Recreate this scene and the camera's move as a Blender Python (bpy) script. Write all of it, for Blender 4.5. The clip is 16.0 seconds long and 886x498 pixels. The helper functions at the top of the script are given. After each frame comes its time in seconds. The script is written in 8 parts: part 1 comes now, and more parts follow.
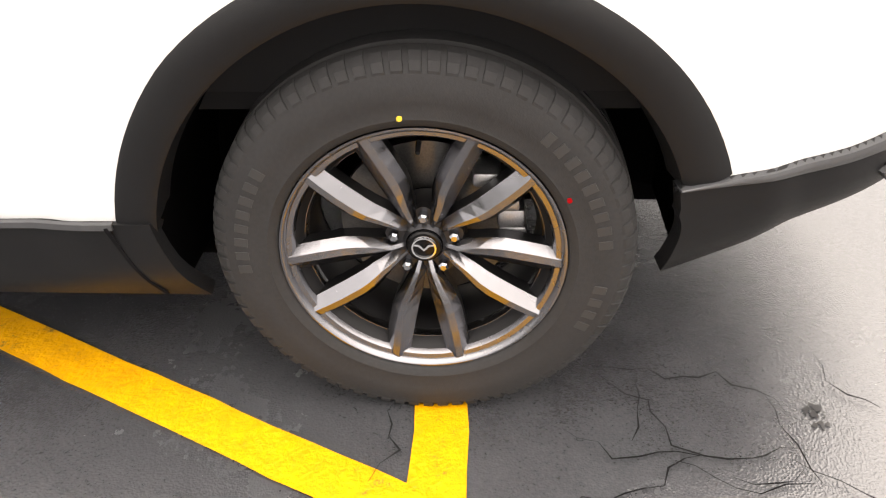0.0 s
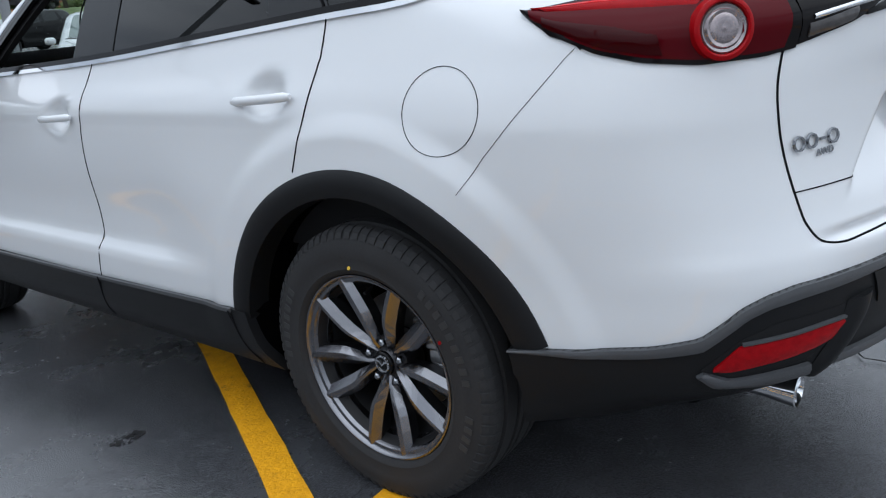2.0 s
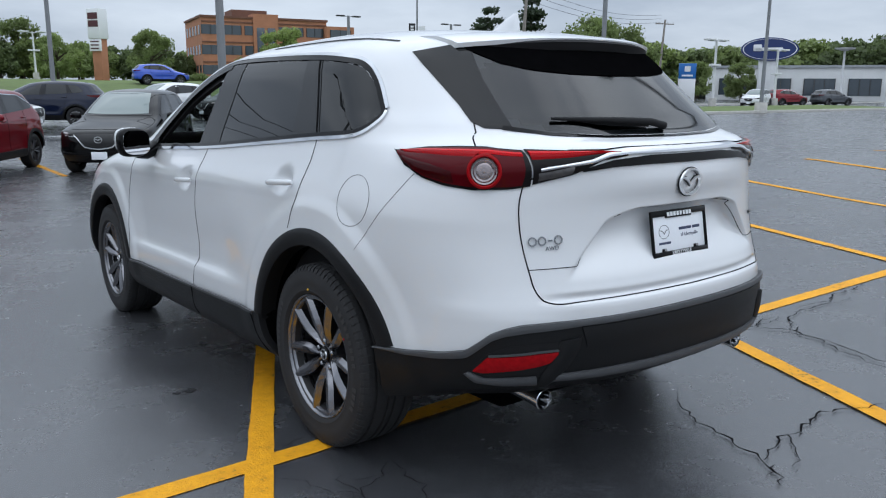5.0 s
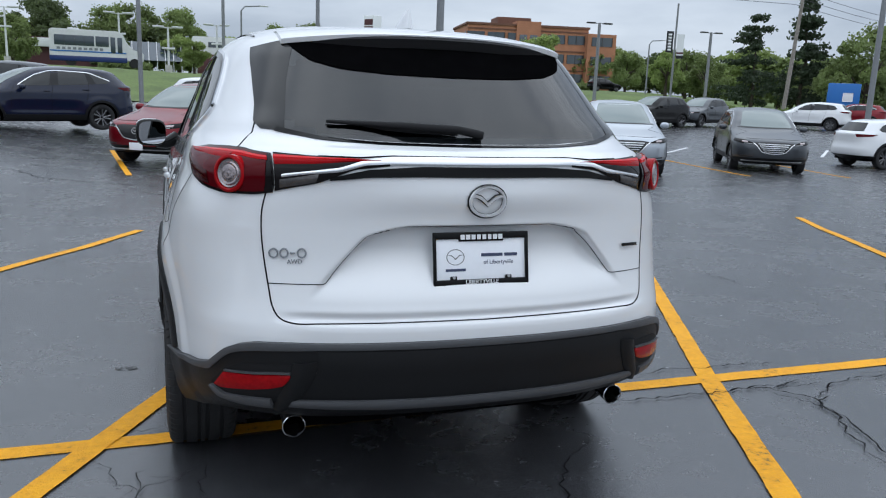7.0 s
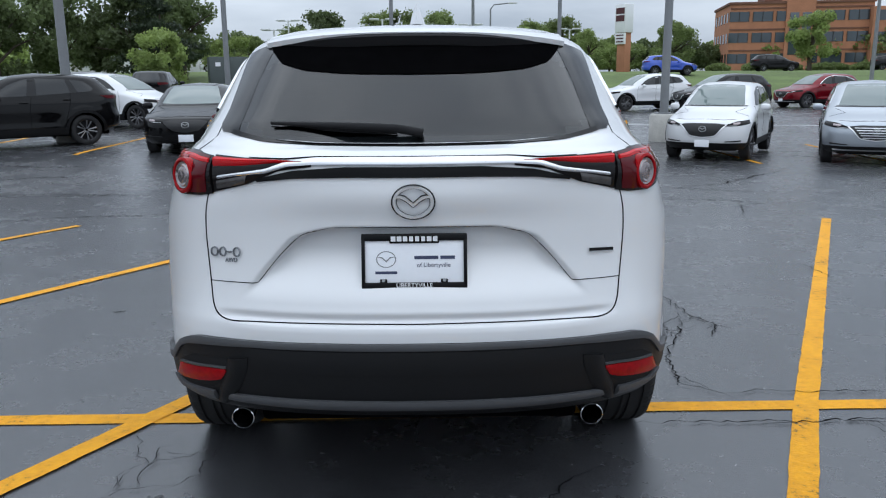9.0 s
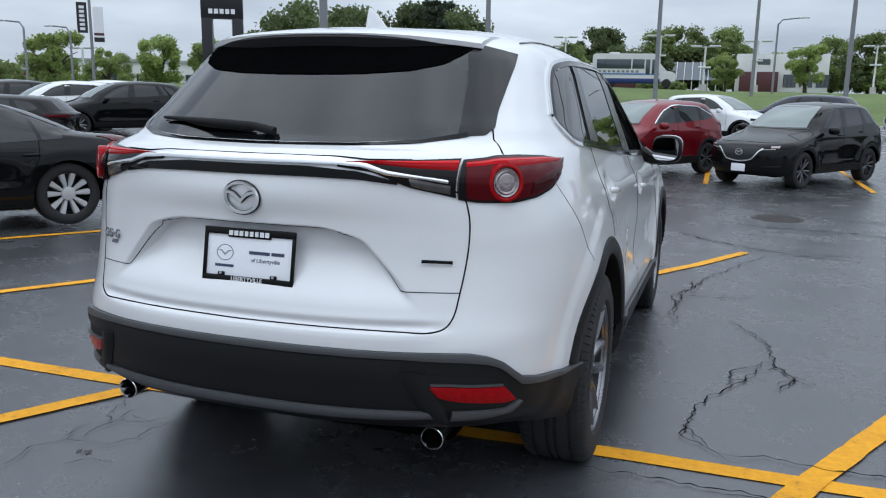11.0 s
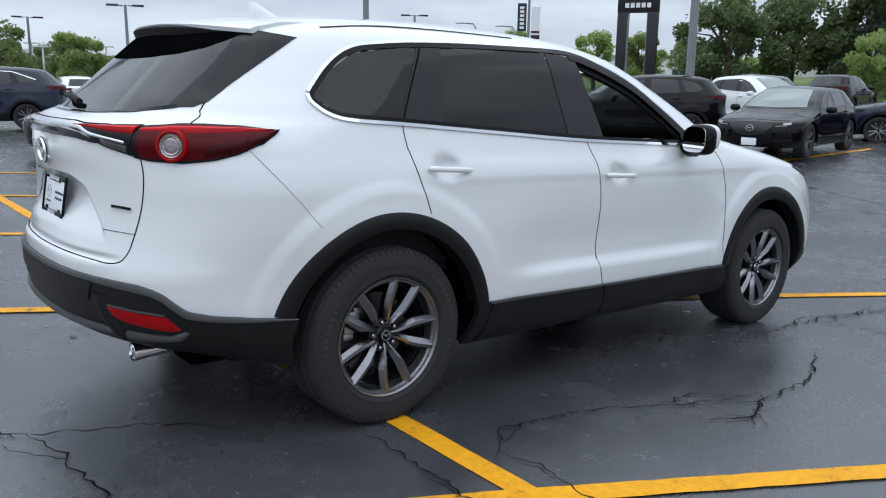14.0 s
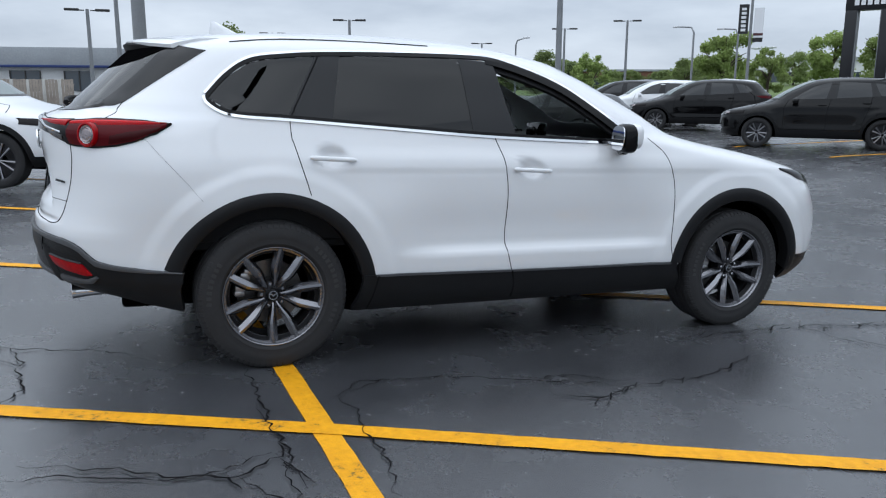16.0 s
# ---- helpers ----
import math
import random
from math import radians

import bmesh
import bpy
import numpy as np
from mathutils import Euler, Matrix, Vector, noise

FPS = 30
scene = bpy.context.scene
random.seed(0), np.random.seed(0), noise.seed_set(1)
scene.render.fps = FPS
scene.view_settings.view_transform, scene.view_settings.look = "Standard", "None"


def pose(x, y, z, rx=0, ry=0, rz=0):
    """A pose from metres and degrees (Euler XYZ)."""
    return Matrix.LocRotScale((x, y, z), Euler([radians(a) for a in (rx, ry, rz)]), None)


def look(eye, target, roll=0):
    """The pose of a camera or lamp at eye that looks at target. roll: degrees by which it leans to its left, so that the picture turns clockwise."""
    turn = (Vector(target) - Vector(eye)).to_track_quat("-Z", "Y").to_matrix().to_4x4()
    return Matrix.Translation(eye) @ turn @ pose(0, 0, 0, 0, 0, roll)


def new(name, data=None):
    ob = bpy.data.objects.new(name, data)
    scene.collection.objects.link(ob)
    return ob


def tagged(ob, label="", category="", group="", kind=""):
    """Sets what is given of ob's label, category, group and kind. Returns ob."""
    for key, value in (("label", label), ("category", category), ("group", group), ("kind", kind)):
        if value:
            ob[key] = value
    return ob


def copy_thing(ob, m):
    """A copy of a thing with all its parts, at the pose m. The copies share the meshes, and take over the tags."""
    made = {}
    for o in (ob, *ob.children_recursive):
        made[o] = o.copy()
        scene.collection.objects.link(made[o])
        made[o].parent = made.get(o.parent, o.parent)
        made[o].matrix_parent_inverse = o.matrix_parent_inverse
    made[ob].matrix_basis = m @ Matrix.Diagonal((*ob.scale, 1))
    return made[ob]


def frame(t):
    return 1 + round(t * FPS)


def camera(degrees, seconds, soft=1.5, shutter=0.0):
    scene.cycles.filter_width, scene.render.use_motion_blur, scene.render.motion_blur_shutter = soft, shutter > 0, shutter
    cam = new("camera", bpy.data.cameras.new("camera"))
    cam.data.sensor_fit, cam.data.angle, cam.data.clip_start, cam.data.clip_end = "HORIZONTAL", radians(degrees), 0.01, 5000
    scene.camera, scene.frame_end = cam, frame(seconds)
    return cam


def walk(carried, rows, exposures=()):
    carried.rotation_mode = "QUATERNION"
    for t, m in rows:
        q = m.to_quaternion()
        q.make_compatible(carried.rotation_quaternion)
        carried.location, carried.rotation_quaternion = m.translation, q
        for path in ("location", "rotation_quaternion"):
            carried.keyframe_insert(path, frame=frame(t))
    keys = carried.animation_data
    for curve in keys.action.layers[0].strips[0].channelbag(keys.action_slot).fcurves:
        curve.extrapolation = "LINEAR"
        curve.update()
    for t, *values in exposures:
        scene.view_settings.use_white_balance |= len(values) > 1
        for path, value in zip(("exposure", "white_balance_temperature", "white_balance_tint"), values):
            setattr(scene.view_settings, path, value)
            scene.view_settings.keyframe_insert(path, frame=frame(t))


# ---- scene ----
cam = camera(58.5, 16.0, 1.15)
PATH = [
    (0, (-2.07, -0.12, 1.174), (-0.427, 0.001, 0.041), -1.9),
    (0.5, (-1.962, -0.262, 1.15), (-0.353, 0.191, 0.053), -4.1),
    (1, (-1.849, -0.638, 1.174), (-0.377, 0.255, 0.157), -8.3),
    (1.5, (-1.949, -1.025, 1.213), (-0.506, 0.115, 0.426), -7.5),
    (2, (-2.199, -1.372, 1.239), (-0.754, -0.119, 0.653), -6.2),
    (2.5, (-2.397, -1.72, 1.241), (-0.962, -0.393, 0.817), -5.4),
    (3, (-2.598, -2.021, 1.279), (-1.184, -0.652, 0.927), -5.2),
    (3.2, (-2.69, -2.111, 1.266), (-1.284, -0.727, 0.931), -4.9),
    (5.3, (-2.212, -2.896, 1.339), (-1.084, -1.281, 0.995), -0.2),
    (5.5, (-2.059, -2.982, 1.33), (-0.978, -1.334, 0.987), 0.3),
    (6, (-1.684, -3.105, 1.332), (-0.732, -1.38, 0.991), 1.4),
    (6.5, (-1.293, -3.172, 1.34), (-0.486, -1.374, 1.001), 1.6),
    (7, (-0.905, -3.298, 1.329), (-0.263, -1.432, 1.002), 1.5),
    (7.5, (-0.548, -3.304, 1.32), (-0.079, -1.389, 0.986), 1.2),
    (8, (-0.237, -3.357, 1.323), (0.071, -1.411, 0.984), 0.7),
    (8.5, (-0.038, -3.42, 1.35), (0.119, -1.457, 1.0), -0.0),
    (8.7, (-0.007, -3.406, 1.35), (0.094, -1.44, 0.999), -0.3),
    (10.8, (1.178, -3.121, 1.335), (0.611, -1.229, 1.015), 1.5),
    (11, (1.329, -3.088, 1.319), (0.687, -1.22, 1.002), 1.6),
    (11.5, (1.709, -2.963, 1.338), (0.888, -1.167, 1.021), 1.9),
    (12, (2.054, -2.736, 1.325), (1.066, -1.028, 0.999), 2.1),
    (12.5, (2.434, -2.576, 1.331), (1.3, -0.965, 0.985), 2.5),
    (13, (2.785, -2.39, 1.328), (1.515, -0.884, 0.98), 2.5),
    (13.5, (3.098, -2.111, 1.343), (1.7, -0.726, 0.982), 2.5),
    (14, (3.489, -1.852, 1.346), (1.975, -0.599, 0.976), 2.5),
    (14.5, (3.767, -1.578, 1.347), (2.154, -0.455, 0.975), 2.5),
    (15, (4.107, -1.305, 1.368), (2.414, -0.305, 0.998), 2.5),
    (15.5, (4.485, -1.05, 1.387), (2.729, -0.166, 1.016), 2.5),
    (16, (4.778, -0.746, 1.381), (2.973, 0.029, 1.005), 2.3),
]
# the lot falls gently towards the front of the white car
SLOPE = 2.2
TILT = Matrix.Rotation(radians(-SLOPE), 4, "X")
walk(cam, [(t, TILT @ look(eye, target, roll)) for t, eye, target, roll in PATH],
     [(0.0, 2.15, 8150, 14), (0.7, 2.15, 7950, 13), (1.1, 1.68, 7100, 9), (1.5, 0.92, 6300, 8), (2.0, 0.57, 6080, 7), (2.6, 0.47, 6040, 7), (4.5, 0.42, 6040, 7), (6.5, 0.38, 6040, 7), (8.5, 0.38, 6040, 7), (11.0, 0.40, 6040, 7), (12.5, 0.46, 6040, 7), (14.5, 0.50, 6040, 7), (16.0, 0.45, 6040, 7)])

# ------------------------------------------------------------- world and sun
world = bpy.data.worlds.new("overcast_sky")
scene.world = world
world.use_nodes = True
wn, wl = world.node_tree.nodes, world.node_tree.links
wn.clear()
w_out = wn.new("ShaderNodeOutputWorld")
w_bg = wn.new("ShaderNodeBackground")
w_sky = wn.new("ShaderNodeTexSky")
w_sky.sky_type = "NISHITA"
w_sky.sun_disc = False
w_sky.sun_elevation = radians(58)
w_sky.sun_rotation = radians(160)
w_co = wn.new("ShaderNodeTexCoord")
w_map = wn.new("ShaderNodeMapping")
w_map.inputs["Scale"].default_value = (1.2, 1.2, 4.5)
w_noise = wn.new("ShaderNodeTexNoise")
w_noise.inputs["Scale"].default_value = 1.7
w_noise.inputs["Detail"].default_value = 7
w_noise.inputs["Roughness"].default_value = 0.55
w_ramp = wn.new("ShaderNodeValToRGB")
w_ramp.color_ramp.elements[0].position = 0.34
w_ramp.color_ramp.elements[0].color = (4.3, 4.65, 5.3, 1)
w_ramp.color_ramp.elements[1].position = 0.68
w_ramp.color_ramp.elements[1].color = (8.0, 8.25, 8.7, 1)
w_mix = wn.new("ShaderNodeMix")
w_mix.data_type = "RGBA"
w_mix.inputs[0].default_value = 0.92
wl.new(w_co.outputs["Generated"], w_map.inputs["Vector"])
wl.new(w_map.outputs["Vector"], w_noise.inputs["Vector"])
wl.new(w_noise.outputs["Fac"], w_ramp.inputs["Fac"])
wl.new(w_sky.outputs["Color"], w_mix.inputs[6])
wl.new(w_ramp.outputs["Color"], w_mix.inputs[7])
# an overcast sky is brighter overhead than at the horizon
w_sep, w_rise, w_gain = wn.new("ShaderNodeSeparateXYZ"), wn.new("ShaderNodeValToRGB"), wn.new("ShaderNodeMix")
w_gain.data_type, w_gain.blend_type = "RGBA", "MULTIPLY"
w_gain.inputs[0].default_value = 1.0
w_rise.color_ramp.elements[0].position, w_rise.color_ramp.elements[0].color = 0.0, (0.68, 0.69, 0.71, 1)
w_rise.color_ramp.elements[1].position, w_rise.color_ramp.elements[1].color = 1.0, (1.75, 1.75, 1.75, 1)
w_knee = w_rise.color_ramp.elements.new(0.30)
w_knee.color = (0.90, 0.905, 0.91, 1)
wl.new(w_co.outputs["Generated"], w_sep.inputs["Vector"])
wl.new(w_sep.outputs["Z"], w_rise.inputs["Fac"])
wl.new(w_mix.outputs[2], w_gain.inputs[6])
wl.new(w_rise.outputs["Color"], w_gain.inputs[7])
wl.new(w_gain.outputs[2], w_bg.inputs["Color"])
w_bg.inputs["Strength"].default_value = 0.108
wl.new(w_bg.outputs["Background"], w_out.inputs["Surface"])
sun = new("sun", bpy.data.lights.new("sun", "SUN"))
sun.data.energy, sun.data.angle, sun.data.color = 0.75, radians(120), (1.0, 0.97, 0.93)
sun.matrix_world = look((0, 0, 50), (-3, 9, 0))


# ------------------------------------------------------------------ materials
def mat(name, color, rough=0.5, metal=0.0, coat=0.0, vary=0.0, vscale=4.0, bump=0.0, bscale=60.0, spec=0.5, dark=None,
        rvary=0.0, alpha=1.0, trans=0.0, emit=None, random_tint=0.0):
    """A procedural surface: colour varied at two scales, with fine relief."""
    m = bpy.data.materials.new(name)
    m.use_nodes = True
    n, l = m.node_tree.nodes, m.node_tree.links
    b = n["Principled BSDF"]
    b.inputs["Base Color"].default_value = (*color, 1)
    b.inputs["Roughness"].default_value = rough
    b.inputs["Metallic"].default_value = metal
    b.inputs["Coat Weight"].default_value = coat
    b.inputs["Coat Roughness"].default_value = 0.03
    b.inputs["Specular IOR Level"].default_value = spec
    b.inputs["Transmission Weight"].default_value = trans
    b.inputs["Alpha"].default_value = alpha
    if emit:
        b.inputs["Emission Color"].default_value = (*emit[0], 1)
        b.inputs["Emission Strength"].default_value = emit[1]
    co = n.new("ShaderNodeTexCoord")
    if vary or rvary or random_tint:
        big = n.new("ShaderNodeTexNoise")
        big.inputs["Scale"].default_value = vscale
        big.inputs["Detail"].default_value = 8
        l.new(co.outputs["Object"], big.inputs["Vector"])
        if vary:
            fine = n.new("ShaderNodeTexNoise")
            fine.inputs["Scale"].default_value = vscale * 14
            fine.inputs["Detail"].default_value = 4
            l.new(co.outputs["Object"], fine.inputs["Vector"])
            mean = n.new("ShaderNodeMath")
            mean.operation = "MULTIPLY_ADD"
            mean.inputs[1].default_value = 0.5
            l.new(fine.outputs["Fac"], mean.inputs[0])
            half = n.new("ShaderNodeMath")
            half.operation = "MULTIPLY"
            half.inputs[1].default_value = 0.5
            l.new(big.outputs["Fac"], half.inputs[0])
            l.new(half.outputs[0], mean.inputs[2])
            ramp = n.new("ShaderNodeValToRGB")
            d = dark or tuple(c * (1 - vary) for c in color)
            up = tuple(min(1, c * (1 + vary * 0.6)) for c in color)
            ramp.color_ramp.elements[0].position, ramp.color_ramp.elements[0].color = 0.33, (*d, 1)
            ramp.color_ramp.elements[1].position, ramp.color_ramp.elements[1].color = 0.67, (*up, 1)
            l.new(mean.outputs[0], ramp.inputs["Fac"])
            src = ramp.outputs["Color"]
            if random_tint:
                info = n.new("ShaderNodeObjectInfo")
                hsv = n.new("ShaderNodeHueSaturation")
                rng = n.new("ShaderNodeMapRange")
                rng.inputs["To Min"].default_value = 1 - random_tint
                rng.inputs["To Max"].default_value = 1 + random_tint
                l.new(info.outputs["Random"], rng.inputs["Value"])
                l.new(rng.outputs["Result"], hsv.inputs["Value"])
                l.new(src, hsv.inputs["Color"])
                src = hsv.outputs["Color"]
            l.new(src, b.inputs["Base Color"])
        if rvary:
            rr = n.new("ShaderNodeMapRange")
            rr.inputs["From Min"].default_value, rr.inputs["From Max"].default_value = 0.3, 0.7
            rr.inputs["To Min"].default_value, rr.inputs["To Max"].default_value = rough - rvary, rough + rvary
            l.new(big.outputs["Fac"], rr.inputs["Value"])
            l.new(rr.outputs["Result"], b.inputs["Roughness"])
    if bump:
        tex = n.new("ShaderNodeTexNoise")
        tex.inputs["Scale"].default_value = bscale
        tex.inputs["Detail"].default_value = 6
        bp = n.new("ShaderNodeBump")
        bp.inputs["Strength"].default_value = bump
        bp.inputs["Distance"].default_value = 0.01
        l.new(co.outputs["Object"], tex.inputs["Vector"])
        l.new(tex.outputs["Fac"], bp.inputs["Height"])
        l.new(bp.outputs["Normal"], b.inputs["Normal"])
    return m


def asphalt_material():
    m = mat("sealed_asphalt", (0.05, 0.052, 0.058), 0.5, spec=0.5)
    m.node_tree.nodes["Principled BSDF"].inputs["IOR"].default_value = 1.92
    n, l = m.node_tree.nodes, m.node_tree.links
    b = n["Principled BSDF"]
    co = n.new("ShaderNodeTexCoord")

    def noise_tex(scale, detail=6, rough=0.6):
        t = n.new("ShaderNodeTexNoise")
        t.inputs["Scale"].default_value, t.inputs["Detail"].default_value, t.inputs["Roughness"].default_value = scale, detail, rough
        l.new(co.outputs["Object"], t.inputs["Vector"])
        return t.outputs["Fac"]

    def math_node(op, a, v):
        k = n.new("ShaderNodeMath")
        k.operation = op
        l.new(a, k.inputs[0])
        if isinstance(v, float):
            k.inputs[1].default_value = v
        else:
            l.new(v, k.inputs[1])
        return k.outputs[0]

    large, mid, grit = noise_tex(0.22, 4), noise_tex(1.6, 8, 0.7), noise_tex(140, 3)
    ramp = n.new("ShaderNodeValToRGB")
    ramp.color_ramp.elements[0].position, ramp.color_ramp.elements[0].color = 0.36, (0.027, 0.0278, 0.0311, 1)
    ramp.color_ramp.elements[1].position, ramp.color_ramp.elements[1].color = 0.66, (0.070, 0.0727, 0.0801, 1)
    mixed = math_node("ADD", math_node("MULTIPLY", large, 0.35), math_node("ADD", math_node("MULTIPLY", mid, 0.4), math_node("MULTIPLY", grit, 0.25)))
    l.new(mixed, ramp.inputs["Fac"])
    l.new(ramp.outputs["Color"], b.inputs["Base Color"])
    rr = n.new("ShaderNodeMapRange")
    rr.inputs["From Min"].default_value, rr.inputs["From Max"].default_value = 0.3, 0.7
    rr.inputs["To Min"].default_value, rr.inputs["To Max"].default_value = 0.17, 0.33
    l.new(mid, rr.inputs["Value"])
    l.new(rr.outputs["Result"], b.inputs["Roughness"])
    stones = n.new("ShaderNodeTexVoronoi")
    stones.inputs["Scale"].default_value = 210
    l.new(co.outputs["Object"], stones.inputs["Vector"])
    height = math_node("ADD", math_node("MULTIPLY", stones.outputs["Distance"], 1.0), math_node("MULTIPLY", noise_tex(110, 5), 0.7))
    bp = n.new("ShaderNodeBump")
    bp.inputs["Strength"].default_value = 0.20
    bp.inputs["Distance"].default_value = 0.004
    l.new(height, bp.inputs["Height"])
    l.new(bp.outputs["Normal"], b.inputs["Normal"])
    return m


def line_material():
    """Yellow road paint that lets the asphalt show through where it has worn."""
    m = mat("yellow_line_paint", (0.76, 0.42, 0.012), 0.6, bump=0.5, bscale=90, spec=0.25)
    n, l = m.node_tree.nodes, m.node_tree.links
    b = n["Principled BSDF"]
    co = n.new("ShaderNodeTexCoord")
    t = n.new("ShaderNodeTexNoise")
    t.inputs["Scale"].default_value, t.inputs["Detail"].default_value, t.inputs["Roughness"].default_value = 26, 9, 0.75
    big = n.new("ShaderNodeTexNoise")
    big.inputs["Scale"].default_value, big.inputs["Detail"].default_value = 3.0, 3
    add = n.new("ShaderNodeMath")
    add.operation = "MULTIPLY_ADD"
    add.inputs[1].default_value = 0.5
    l.new(co.outputs["Object"], t.inputs["Vector"])
    l.new(co.outputs["Object"], big.inputs["Vector"])
    l.new(big.outputs["Fac"], add.inputs[0])
    l.new(t.outputs["Fac"], add.inputs[2])
    ramp = n.new("ShaderNodeValToRGB")
    e = ramp.color_ramp.elements
    e[0].position, e[0].color = 0.55, (0.10, 0.075, 0.03, 1)
    e[1].position, e[1].color = 0.64, (0.64, 0.285, 0.004, 1)
    e2 = e.new(0.9)
    e2.color = (0.80, 0.375, 0.006, 1)
    l.new(add.outputs[0], ramp.inputs["Fac"])
    l.new(ramp.outputs["Color"], b.inputs["Base Color"])
    return m


